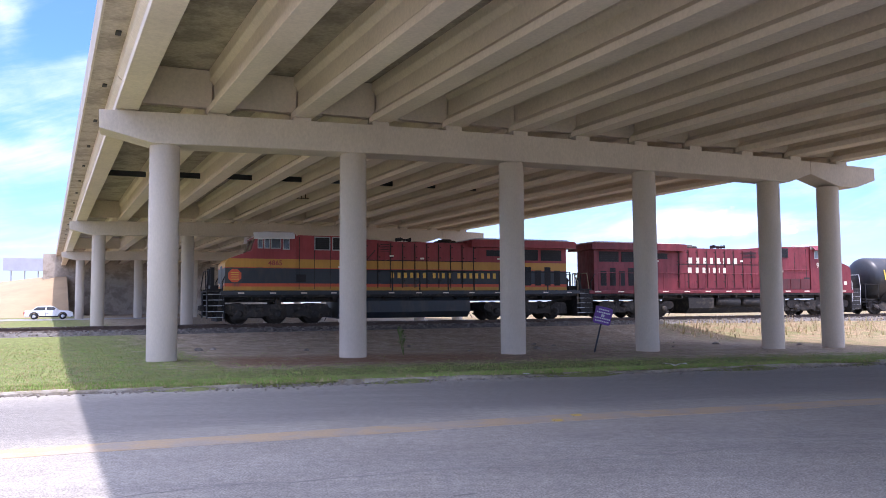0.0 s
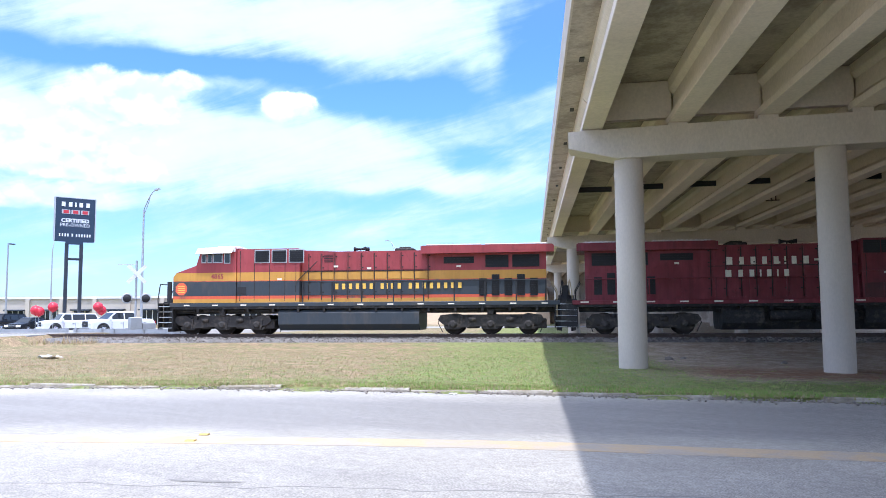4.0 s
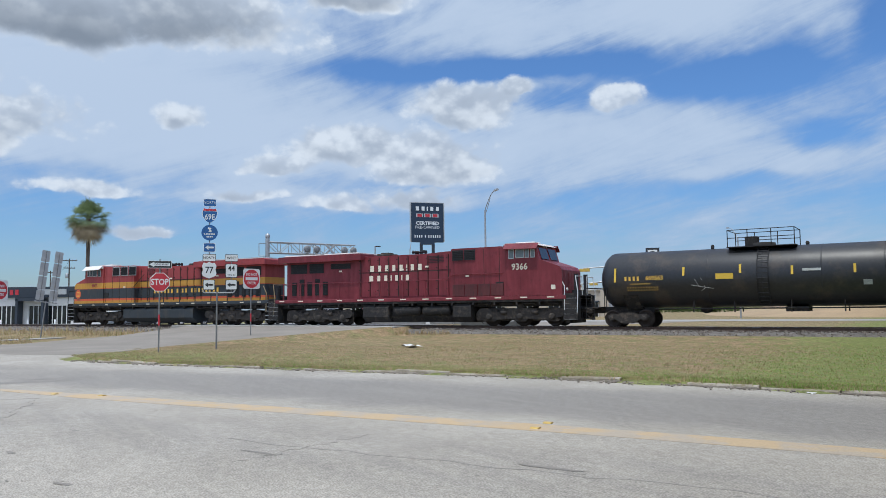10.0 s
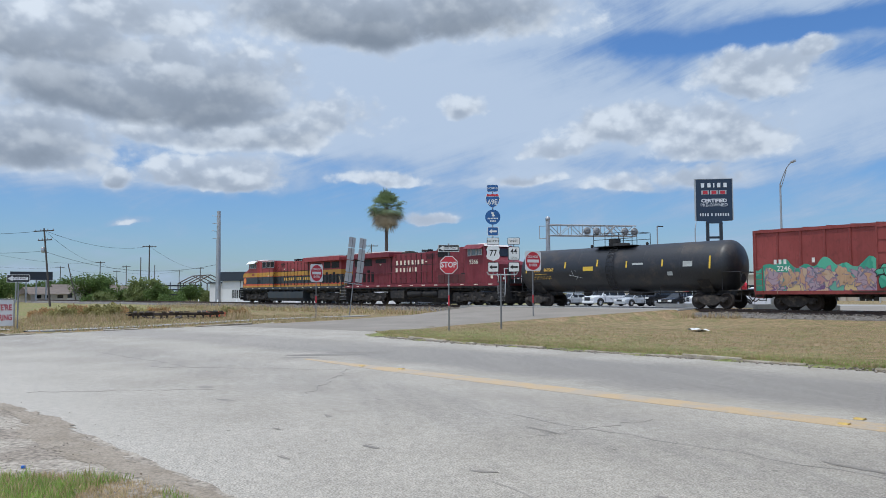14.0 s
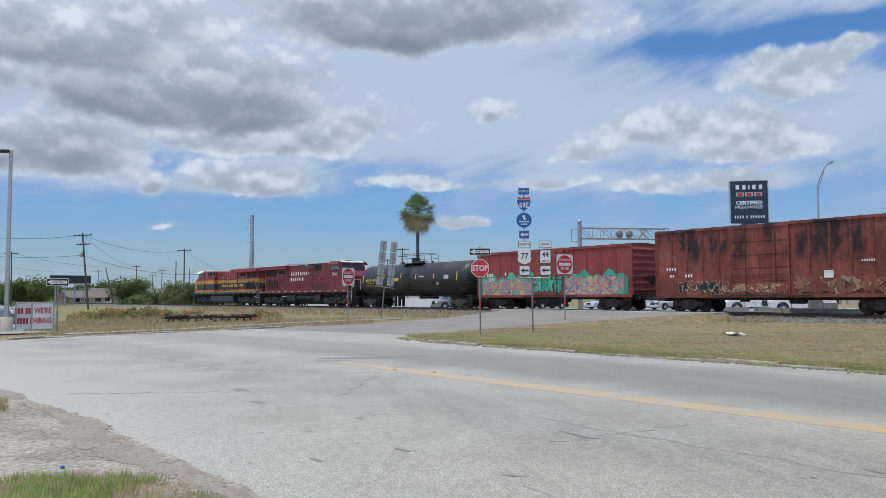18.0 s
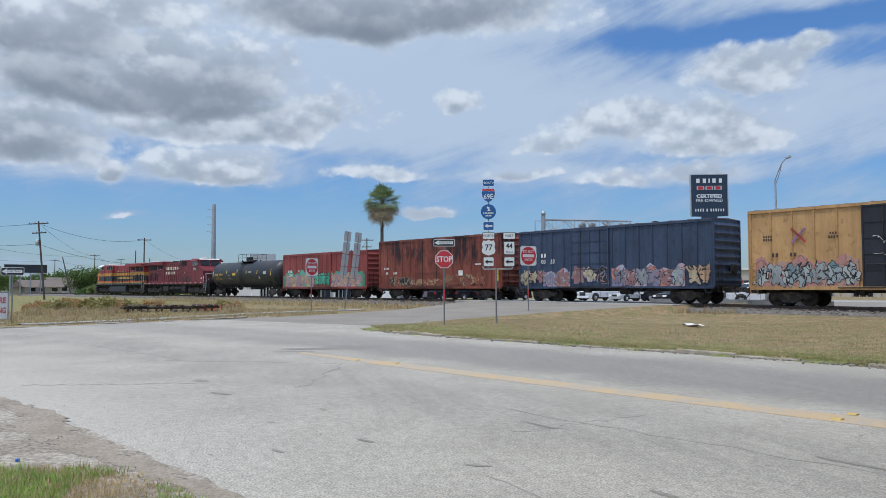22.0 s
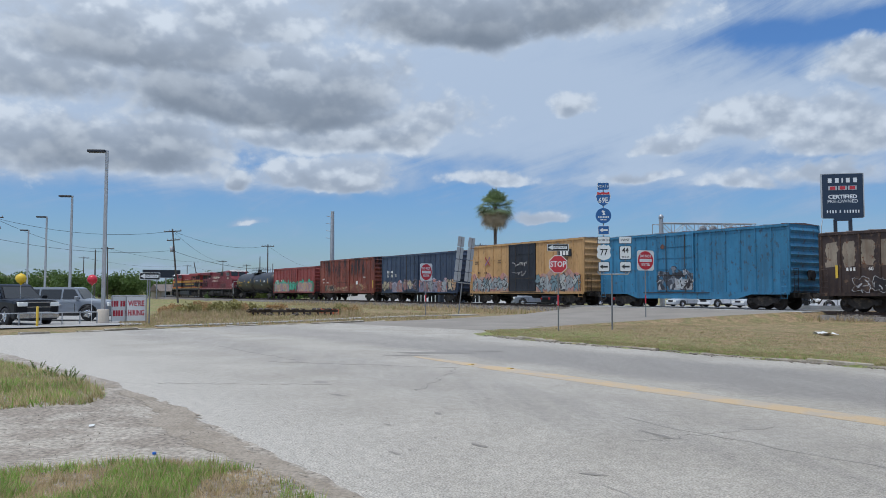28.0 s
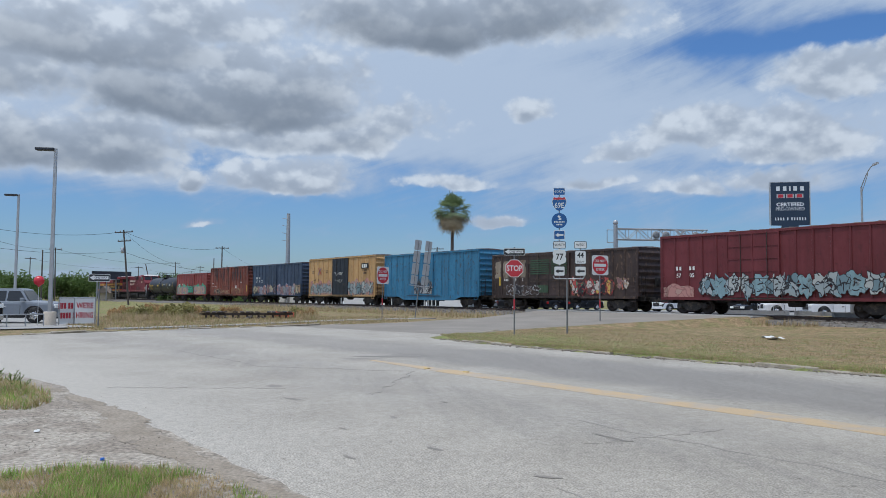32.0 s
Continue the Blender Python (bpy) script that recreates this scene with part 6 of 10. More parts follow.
def boxcar(label, h, body, end_mat, roof_mat, ribs, door, spray=(), double=False, sill=0.0, low=1.02, panel=False):
    """ribs: outside posts along a side; door: (centre, width, material); spray: (x0, x1, z0, z1, material, seed)."""
    ob = thing("boxcar", pose(0, 0, 0), label, "boxcar", "boxcars of the train")
    half, W = 7.68, 1.50
    top = h - 0.10
    shell = Shape().box(-half, half, -W + 0.06, W - 0.06, low, top)
    part("shell", shell, body, ob, "ribbed steel side walls")
    dx, dw, dmat = door
    for sg in (-1, 1):
        y = sg * (W - 0.06)
        post_mesh = None
        for i in range(ribs + 1):
            x = -half + 0.06 + (2 * half - 0.12) * i / ribs
            if abs(x - dx) < dw / 2 + 0.06:
                continue
            if post_mesh is None:
                v = [(-0.08, 0, low), (-0.045, sg * 0.06, low), (0.045, sg * 0.06, low), (0.08, 0, low)]
                v += [(a, b, top - 0.12) for a, b, _ in v]
                f = [(0, 1, 5, 4), (1, 2, 6, 5), (2, 3, 7, 6), (4, 5, 6, 7)]
                post_mesh = Shape().add(v, f if sg < 0 else [tuple(reversed(q)) for q in f]).mesh("side_post", body)
            part("side_post", post_mesh, body, ob, "", pose(x, y, 0))
        ya, yb = sorted((y, y + sg * 0.075))
        rl = Shape().box(-half, half, ya, yb, top - 0.14, top)
        if sill > 0:
            rl.plate([(-half, low + 0.02), (-half, low - 0.12), (-half + 2.6, low - 0.12), (-half + 3.6, low - sill), (half - 3.6, low - sill), (half - 2.6, low - 0.12), (half, low - 0.12), (half, low + 0.02)], ya, yb)
        else:
            rl.box(-half, half, ya, yb, low - 0.14, low + 0.05)
        part("side_sill_and_plate", rl, body, ob)
        # door: panels, tracks, rods, levers
        yc, yd = sorted((y + sg * 0.01, y + sg * 0.085))
        dp = part("door", Shape().box(dx - dw / 2, dx + dw / 2, yc, yd, low + 0.04, top - 0.12, 0, 0.01), dmat, ob, "sliding plug door")
        ye, yf = sorted((y + sg * 0.08, y + sg * 0.115))
        nrow = 5
        for i in range(nrow + 1):
            z = low + 0.10 + (top - 0.28 - low) * i / nrow
            part("door_rib", Shape().box(dx - dw / 2, dx + dw / 2, ye, yf, z - 0.03, z + 0.03), dmat, dp)
        for x in (dx - dw / 2 + 0.04, dx + dw / 2 - 0.04) + ((dx,) if dw > 2 else ()):
            part("door_stile", Shape().box(x - 0.04, x + 0.04, ye, yf + 0.002, low + 0.04, top - 0.12), dmat, dp)
        rd = Shape()
        yr = y + sg * 0.135
        for x in (dx - dw * 0.28, dx + dw * 0.22):
            rd.rod((x, yr, low + 0.02), (x, yr, top - 0.15), 0.022, n=6)
        rd.path([(dx - dw * 0.45, yr, 2.15), (dx + dw * 0.45, yr, 2.15)], 0.02)
        rd.box(dx - dw / 2 - 1.2, dx + dw / 2 + 1.2, *sorted((y, y + sg * 0.12)), low - 0.05, low + 0.0)
        part("door_locking_gear", rd, GRIME, ob, "door locking rods and lower track")
        # ladders at the corners
        yl = y + sg * 0.13
        for x0 in (half - 0.5, -half + 0.08):
            ld = Shape()
            for x in (x0, x0 + 0.42):
                ld.rod((x, yl, low - 0.35), (x, yl, low + 1.35), 0.016, n=5)
            for i in range(6):
                ld.rod((x0, yl, low - 0.33 + i * 0.33), (x0 + 0.42, yl, low - 0.33 + i * 0.33), 0.016, n=5)
            part("corner_ladder", ld, body, ob, "corner grab irons and stirrup steps")
    # ends with horizontal corrugations
    for e in (-1, 1):
        n = 8 if h > 4.7 else 7
        for i in range(n):
            s = Shape()
            z0 = low + 0.12 + (top - low - 0.25) * i / n
            dz = (top - low - 0.25) / n
            x = e * half
            arc = [(-W + 0.14, z0 + dz * 0.12, 0.0), (-W + 0.14, z0 + dz * 0.5, 0.1), (-W + 0.14, z0 + dz * 0.88, 0.0)]
            for (ya, za, oa), (yb2, zb, ob2) in zip(arc, arc[1:]):
                v = [(x + e * oa, -W + 0.12, za), (x + e * oa, W - 0.12, za), (x + e * ob2, W - 0.12, zb), (x + e * ob2, -W + 0.12, zb)]
                s.add(v, [(0, 1, 2, 3) if e > 0 else (3, 2, 1, 0)], 0, True)
            s.add([(x, -W + 0.12, z0 + dz * 0.12), (x + e * 0.1, -W + 0.12, z0 + dz * 0.5), (x, -W + 0.12, z0 + dz * 0.88)], [(0, 1, 2)])
            s.add([(x, W - 0.12, z0 + dz * 0.12), (x + e * 0.1, W - 0.12, z0 + dz * 0.5), (x, W - 0.12, z0 + dz * 0.88)], [(2, 1, 0)])
            part("corrugation", s, end_mat, ob)
        for sg in (-1, 1):
            cp = Shape().box(min(e * half, e * (half + 0.06)), max(e * half, e * (half + 0.06)), min(sg * (W - 0.12), sg * W), max(sg * (W - 0.12), sg * W), low, top)
            part("corner_post", cp, end_mat, ob)
        s = Shape()
        xl = e * (half + 0.16)
        for x0 in (0.85,):
            for y in (x0, x0 + 0.42):
                s.rod((xl, y, low - 0.3), (xl, y, low + 1.4), 0.016, n=5)
            for i in range(6):
                s.rod((xl, x0, low - 0.28 + i * 0.33), (xl, x0 + 0.42, low - 0.28 + i * 0.33), 0.016, n=5)
        s.box(min(e * half, e * (half + 0.3)), max(e * half, e * (half + 0.3)), -1.2, 1.2, low + 0.02, low + 0.06)
        if e < 0:
            s.lathe((xl - 0.05, -0.45, low + 1.0), (-1, 0, 0), [(0, 0.26), (0.03, 0.29), (0.06, 0.26)], 16)
            s.box(xl - 0.03, xl + 0.12, -0.7, -0.2, low + 0.7, low + 1.3)
        part("end_platform", s, UNDER, ob, "end platform, ladder and brake wheel")
        s = Shape().box(min(e * half, e * (half + 0.55)), max(e * half, e * (half + 0.55)), -0.35, 0.35, 0.66, 1.02)
        part("draft_sill", s, UNDER, ob)
        coupler(ob, e * (half + 0.93), e)
        freight_truck(ob, e * 5.65)
    # roof with cross ribs
    s = Shape().prism([(-half - 0.03, [(-W, top), (W, top), (W, top + 0.02), (0, top + 0.10), (-W, top + 0.02)], 1), (half + 0.03, [(-W, top), (W, top), (W, top + 0.02), (0, top + 0.10), (-W, top + 0.02)], 1)])
    for i in range(13):
        x = -half + 0.4 + i * (2 * half - 0.8) / 12
        s.prism([(x - 0.05, [(-W, top + 0.01), (W, top + 0.01), (W, top + 0.05), (0, top + 0.13), (-W, top + 0.05)], 1), (x + 0.05, [(-W, top + 0.01), (W, top + 0.01), (W, top + 0.05), (0, top + 0.13), (-W, top + 0.05)], 1)])
    part("roof", s, roof_mat, ob, "ribbed steel roof")
    s = Shape().box(-half + 0.3, half - 0.3, -0.35, 0.35, 0.72, low)
    for x in (-2.6, -1.3, 0.2, 1.5, 2.7):
        s.box(x - 0.08, x + 0.08, -1.35, 1.35, 0.80, low)
    s.lathe((-1.6, 0.75, 0.72), (1, 0, 0), [(0, 0.05), (0.05, 0.2), (0.9, 0.2), (0.95, 0.05)], 12)
    s.box(1.9, 2.3, 0.5, 0.9, 0.62, 0.92)
    s.path([(-5, 0.9, 0.85), (5, 0.9, 0.85)], 0.025)
    part("underframe", s, UNDER, ob, "black centre sill with brake gear")
    # sprayed paint: wavy-topped fields just proud of the ribs, or of the door
    for x0, x1, z0, z1, ma, seed in spray:
        rnd = random.Random(seed)
        on_door = x0 > dx - dw / 2 - 0.1 and x1 < dx + dw / 2 + 0.1
        yo = 0.058 if on_door else 0.0
        n = max(10, int((x1 - x0) / 0.16))
        ph = rnd.uniform(0, 6)
        g = Shape()
        tops = [z1 - (z1 - z0) * (0.13 + 0.10 * math.sin(i * 0.42 + ph) + 0.08 * math.sin(i * 0.95 + ph * 2) + rnd.uniform(0, 0.04)) for i in range(n + 1)]
        bots = [z0 + rnd.uniform(0, 0.06) for i in range(n + 1)]
        for i in range(n):
            a, b = x0 + (x1 - x0) * i / n, x0 + (x1 - x0) * (i + 1) / n
            g.plate([(a, bots[i]), (b, bots[i + 1]), (b, tops[i + 1]), (a, tops[i])], W - 0.05 + yo, W + 0.006 + yo + (seed % 5) * 0.0012)
        part("sprayed_lettering", g, ma, ob, "spray-painted colour fields")
    return ob


BOX_RED = weathered("faded red boxcar paint", (0.27, 0.058, 0.052), (0.11, 0.034, 0.03), 0.4, 0.3, 0.2)
BOX_BROWN = weathered("rusty brown boxcar paint", (0.23, 0.062, 0.040), (0.05, 0.022, 0.020), 0.6, 0.55, 0.35, 1.0)
BOX_NAVY = weathered("navy boxcar paint", (0.046, 0.067, 0.115), (0.02, 0.018, 0.022), 0.5, 0.35, 0.25)
BOX_TAN = weathered("ochre boxcar paint", (0.52, 0.315, 0.135), (0.16, 0.08, 0.04), 0.4, 0.38, 0.18)
BOX_BLUE = weathered("sky blue boxcar paint", (0.046, 0.188, 0.325), (0.06, 0.055, 0.055), 0.48, 0.65, 0.22)
BOX_DARK = weathered("dark weathered brown paint", (0.044, 0.029, 0.026), (0.15, 0.095, 0.06), 0.6, 0.8, 0.4)
BOX_MAROON = weathered("maroon boxcar paint", (0.15, 0.031, 0.035), (0.06, 0.022, 0.02), 0.35, 0.3, 0.18)
ROOF_GREY = paint("rust-streaked galvanised roof", (0.35, 0.32, 0.30), (0.20, 0.11, 0.07), 0.5)
ROOF_BLUE = paint("rust-streaked roof edge", (0.16, 0.10, 0.09), (0.20, 0.16, 0.15), 0.5)
PEELED = weathered("pale peeled paint", (0.24, 0.20, 0.15), (0.15, 0.062, 0.032), 0.9, 1.0, 0.45)
DOOR_BLACK = weathered("navy-black door paint", (0.022, 0.026, 0.036), (0.05, 0.04, 0.04), 0.4, 0.35, 0.2)
LIVE = [(0.52, 0.32, 0.22), (0.42, 0.29, 0.33), (0.56, 0.40, 0.28), (0.36, 0.27, 0.33), (0.55, 0.41, 0.20), (0.14, 0.36, 0.27)]
G_GREEN = graffiti("green and violet spray", [(0.06, 0.34, 0.22), (0.10, 0.42, 0.28), (0.06, 0.30, 0.20)], (0.05, 0.30, 0.2), 0.8, 3)
G_LIVE = graffiti("orange and violet spray", LIVE, (0.16, 0.09, 0.20), 1.7, 1)
G_PIECE = graffiti("sand and dusty pink spray", [(0.48, 0.29, 0.17), (0.48, 0.35, 0.24), (0.42, 0.23, 0.21), (0.36, 0.27, 0.31)], (0.24, 0.15, 0.20), 2.6, 11)
G_RUSTY = graffiti("tan and rust spray", [(0.34, 0.20, 0.10), (0.26, 0.12, 0.06), (0.30, 0.22, 0.13), (0.20, 0.07, 0.045)], (0.08, 0.045, 0.03), 2.4, 13)
G_GREYP = graffiti("grey and pink spray", [(0.36, 0.33, 0.40), (0.46, 0.33, 0.34), (0.40, 0.38, 0.46), (0.50, 0.20, 0.14), (0.20, 0.20, 0.30)], (0.10, 0.08, 0.12), 1.9, 7)
G_SILVER = graffiti("silver spray with dark outlines", [(0.36, 0.40, 0.40), (0.30, 0.35, 0.36), (0.42, 0.44, 0.42), (0.16, 0.24, 0.27)], (0.02, 0.02, 0.025), 1.9, 9)
G_PINK = graffiti("pink spray", [(0.44, 0.22, 0.19), (0.42, 0.27, 0.22)], (0.30, 0.14, 0.12), 2.0, 4)
G_DARKMIX = graffiti("red, yellow and white spray", [(0.42, 0.08, 0.06), (0.55, 0.36, 0.08), (0.5, 0.46, 0.4), (0.10, 0.06, 0.05), (0.06, 0.25, 0.14)], (0.03, 0.02, 0.02), 2.4, 6)
G_BLACK = graffiti("black and white spray", [(0.03, 0.03, 0.04), (0.05, 0.06, 0.08), (0.15, 0.17, 0.20), (0.04, 0.12, 0.20), (0.32, 0.33, 0.34)], (0.02, 0.02, 0.02), 4.2, 8)


def spray_letters(ob, x0, x1, z0, z1, fills, line, seed, y=1.516, n=6):
    """A row of interlocked sprayed letters: an angular body with a thin outline, crossed by bent strokes."""
    rnd = random.Random(seed)
    n = max(n, round((x1 - x0) / 0.95))
    w = (x1 - x0) / n
    for i in range(n):
        cx, cz = x1 - (i + 0.5) * w, (z0 + z1) / 2 + rnd.uniform(-0.05, 0.05) * (z1 - z0)
        hw, hh = w * rnd.uniform(0.56, 0.72), (z1 - z0) * rnd.uniform(0.42, 0.54)
        ph, q, lean = rnd.uniform(0, 6.28), rnd.choice((3, 4, 5, 6)), rnd.uniform(-0.35, 0.35)
        ring = []
        for k in range(30):
            a = 2 * math.pi * k / 30
            c, s_ = math.cos(a), math.sin(a)
            r = (abs(c) ** 5 + abs(s_) ** 5) ** -0.2 * (0.80 + 0.17 * math.sin(q * a + ph) + 0.09 * math.sin(9 * a - ph) + rnd.uniform(-0.05, 0.05))
            ring.append((cx + hw * r * c + lean * hh * r * s_, cz + hh * r * s_))
        g = Shape()
        yy = y + (i % 2) * 0.003
        inner = [(cx + (a - cx) * 0.93, cz + (b - cz) * 0.94) for a, b in ring]
        g.add([(a, yy, b) for a, b in ring] + [(a, yy, b) for a, b in inner], [(k, (k + 1) % 30, 30 + (k + 1) % 30, 30 + k) for k in range(30)], 1)
        g.add([(a, yy, b) for a, b in inner], [tuple(range(30))], 0)
        for k in range(rnd.choice((7, 9, 11))):
            px, pz = cx + rnd.uniform(-0.65, 0.65) * hw, cz + rnd.uniform(-0.65, 0.65) * hh
            a0, turn, ln = rnd.uniform(0, 6.28), rnd.uniform(-1.6, 1.6), rnd.uniform(0.3, 0.8) * min(hw, hh)
            th = rnd.uniform(0.012, 0.05)
            pts = [(px, pz)]
            for j in range(4):
                a0 += turn / 4
                pts.append((pts[-1][0] + math.cos(a0) * ln / 4, pts[-1][1] + math.sin(a0) * ln / 4))
            v = []
            for j, (u, t) in enumerate(pts):
                e = th * (0.5 if j in (0, 4) else 1.0)
                nx, nz = -math.sin(a0 - turn * (4 - j) / 4) * e, math.cos(a0 - turn * (4 - j) / 4) * e
                v += [(u + nx, yy + 0.002, t + nz), (u - nx, yy + 0.002, t - nz)]
            g.add(v, [(2 * j, 2 * j + 1, 2 * j + 3, 2 * j + 2) for j in range(4)], 1 if k % 3 else 2)
        part("sprayed_letter", g, [fills[i % len(fills)], line, fills[(i + 1) % len(fills)]], ob, "angular sprayed letter with strokes and an outline")


def flat_spray(name, col):
    return weathered(name, col, (0.10, 0.065, 0.05), 0.45, 0.55, 0.3)


S_ORANGE, S_VIOLET, S_SAND = flat_spray("orange spray", (0.50, 0.22, 0.09)), flat_spray("violet spray", (0.30, 0.18, 0.34)), flat_spray("sand spray", (0.50, 0.33, 0.20))
S_SILVER, S_TEAL, S_CREAM = flat_spray("silver spray", (0.33, 0.36, 0.37)), flat_spray("pale teal spray", (0.22, 0.33, 0.36)), flat_spray("cream spray", (0.47, 0.40, 0.27))
S_INK, S_WHITE, S_PINK = flat_spray("black spray", (0.022, 0.02, 0.024)), flat_spray("white spray", (0.45, 0.45, 0.45)), flat_spray("dull pink spray", (0.30, 0.16, 0.155))
S_RED, S_YELLOW, S_LILAC = flat_spray("red spray", (0.38, 0.05, 0.05)), flat_spray("yellow spray", (0.52, 0.34, 0.06)), flat_spray("grey lilac spray", (0.22, 0.21, 0.27))


def stencil(ob, rows, ma):
    """rows: (x, z, height, blocks, or text)."""
    for x, z, h, what in rows:
        if isinstance(what, str):
            lettering("car_number", what, h * 1.38, ma, ob, x, 1.512, z, "stencilled number", bold=0.004)
        else:
            bars("stencil_bar", [h * 0.55] * what, h * 0.9, h * 0.42, ma, ob, x, 1.506, z, "stencilled bar", 0.006)


def build_train():
    """Units with the distance of their middle behind the first nose."""
    units = [(locomotive("striped"), -10.15, 0), (locomotive("red"), -32.05, 180), (tank_car(), -52.65, 0)]
    Z = mat("stencil white", (0.72, 0.71, 0.67), 0.6, 0, 0.1)
    RUSTW = weathered("rust patch", (0.16, 0.075, 0.055), (0.05, 0.03, 0.025), 0.9, 0.9, 0.4)
    c = boxcar("faded red boxcar sprayed green, orange and violet", 4.47, BOX_RED, BOX_RED, BOX_RED, 12, (-0.2, 3.0, BOX_RED), [(-7.4, 7.6, 1.0, 2.75, G_GREEN, 1), (-7.0, 7.1, 0.98, 2.3, G_LIVE, 2)])
    spray_letters(c, 1.5, 7.0, 1.1, 2.35, [G_PIECE, S_SAND, G_PIECE], S_LILAC, 21, 1.522, 4)
    spray_letters(c, -6.9, -1.9, 1.1, 2.45, [G_PIECE, G_PIECE, S_SAND], S_LILAC, 22, 1.522, 4)
    spray_letters(c, -1.6, 1.2, 1.1, 2.45, [G_GREEN, G_GREEN], S_INK, 23, 1.575, 2)
    stencil(c, [(6.2, 2.62, 0.28, 3), (4.4, 2.66, 0.28, 1), (6.0, 2.25, 0.28, "2246")], Z)
    units.append((c, -70.25, 0))
    c = boxcar("tall rust-brown boxcar with dark soot stains and cream spray", 5.10, BOX_BROWN, BOX_BROWN, ROOF_BLUE, 14, (0.7, 3.6, BOX_BROWN), [])
    spray_letters(c, 2.6, 6.0, 1.05, 1.95, [S_INK, BOX_BROWN, S_INK], S_CREAM, 24, n=5)
    spray_letters(c, -5.8, -1.4, 1.05, 2.05, [G_RUSTY, BOX_BROWN, G_RUSTY], G_RUSTY, 25, n=5)
    spray_letters(c, -0.9, 2.3, 1.1, 1.7, [G_RUSTY, BOX_BROWN], S_SAND, 26, 1.575, 4)
    stencil(c, [(6.55, 2.62, 0.2, 4), (6.5, 2.2, 0.2, 2), (5.3, 2.2, 0.2, 3), (0.3, 2.85, 0.12, 4), (-5.2, 2.75, 0.12, 6)], Z)
    part("door_plate", Shape().box(-0.25, 0.25, 0, 0.01, -0.2, 0.2), Z, c, "white plate", pose(-3.2, 1.512, 2.1))
    part("yellow_mark", Shape().box(-0.08, 0.08, 0, 0.01, -0.45, 0.45), YELLOW_TAPE, c, "yellow mark", pose(-7.35, 1.512, 1.9))
    units.append((c, -87.55, 0))
    c = boxcar("tall navy boxcar sprayed grey, pink and cream", 5.04, BOX_NAVY, BOX_NAVY, ROOF_BLUE, 15, (1.3, 3.2, BOX_NAVY), [(3.0, 5.4, 1.0, 2.3, G_GREYP, 5), (-5.8, -0.5, 1.0, 2.4, G_GREYP, 6)], sill=0.1)
    spray_letters(c, 5.2, 7.5, 1.1, 2.2, [S_CREAM, S_CREAM, S_PINK], S_INK, 27, n=3)
    spray_letters(c, 3.1, 5.3, 1.1, 2.1, [S_LILAC, S_PINK], S_SILVER, 28, 1.522, n=2)
    spray_letters(c, -0.2, 2.7, 1.15, 2.4, [S_PINK, S_CREAM, S_INK], S_LILAC, 29, 1.575, 3)
    spray_letters(c, -5.8, -0.7, 1.05, 2.2, [S_LILAC, S_PINK, S_SILVER], S_INK, 30, 1.522, 6)
    spray_letters(c, -7.5, -6.0, 1.1, 2.5, [S_CREAM, S_SAND], S_INK, 31, n=2)
    stencil(c, [(6.2, 3.2, 0.3, 2), (5.35, 3.2, 0.3, 2), (6.2, 2.75, 0.3, "57"), (5.35, 2.75, 0.3, "00"), (4.5, 2.75, 0.3, "33"), (0.2, 4.0, 0.1, 8), (0.2, 3.85, 0.1, 8)], Z)
    units.append((c, -104.80, 0))
    c = boxcar("tall ochre boxcar with black door and silver spray", 5.30, BOX_TAN, BOX_TAN, ROOF_GREY, 13, (-0.1, 3.6, DOOR_BLACK), [(1.9, 7.3, 1.0, 2.7, G_PINK, 10), (-7.3, -2.0, 1.0, 2.8, G_PINK, 13)])
    spray_letters(c, 1.9, 7.3, 1.0, 2.4, [G_SILVER, S_SILVER, G_SILVER], S_INK, 32, 1.522, 7)
    spray_letters(c, -7.4, -2.0, 1.0, 2.5, [G_SILVER, S_SILVER, G_SILVER], S_INK, 33, 1.522, 6)
    s = Shape()
    for a in (45, -45):
        s2 = Shape().box(-0.52, 0.52, 0, 0.008, -0.055, 0.055).turned(Matrix.Rotation(radians(a), 4, "Y"))
        s.add(s2.v, s2.f, 0 if a > 0 else 1)
    part("cross_badge", s, [S_VIOLET, S_RED], c, "faded red and violet crossed badge", pose(4.9, 1.512, 3.75))
    K = mat("stencil dark brown", (0.06, 0.04, 0.03), 0.6)
    stencil(c, [(6.6, 3.75, 0.14, 4), (6.6, 3.58, 0.14, 4), (3.1, 3.78, 0.14, 3), (3.1, 3.60, 0.14, 4), (6.2, 2.75, 0.22, 2), (5.2, 2.75, 0.22, 2)], K)
    part("black_panel", Shape().box(-0.75, 0.75, 0, 0.008, -0.28, 0.28), BLACK, c, "black panel", pose(-5.6, 1.51, 4.1))
    part("panel_bars", blocks([0.26, 0.26, 0.26], 0.36, 0.1, 0.008, 0.014), Z, c, "white bars", pose(-5.5, 1.51, 4.1))
    stencil(c, [(-5.5, 3.65, 0.22, 4), (-5.6, 3.35, 0.22, 3)], K)
    w = Shape()
    rnd = random.Random(8)
    for row, z in enumerate((3.35, 2.6)):
        n = 26 if row == 0 else 14
        w.path([(p.x, 1.575, p.z) for p in smooth_line([Vector((1.15 - k * (2.1 / n) + 0.09 * math.sin(k * 2.1), 0, z + rnd.uniform(-0.2, 0.2) * (1 if k % 2 else -1))) for k in range(n)], 4)], 0.013, 4)
    part("chalk_scrawl", w, Z, c, "white scrawl on the black door")
    units.append((c, -122.35, 0))
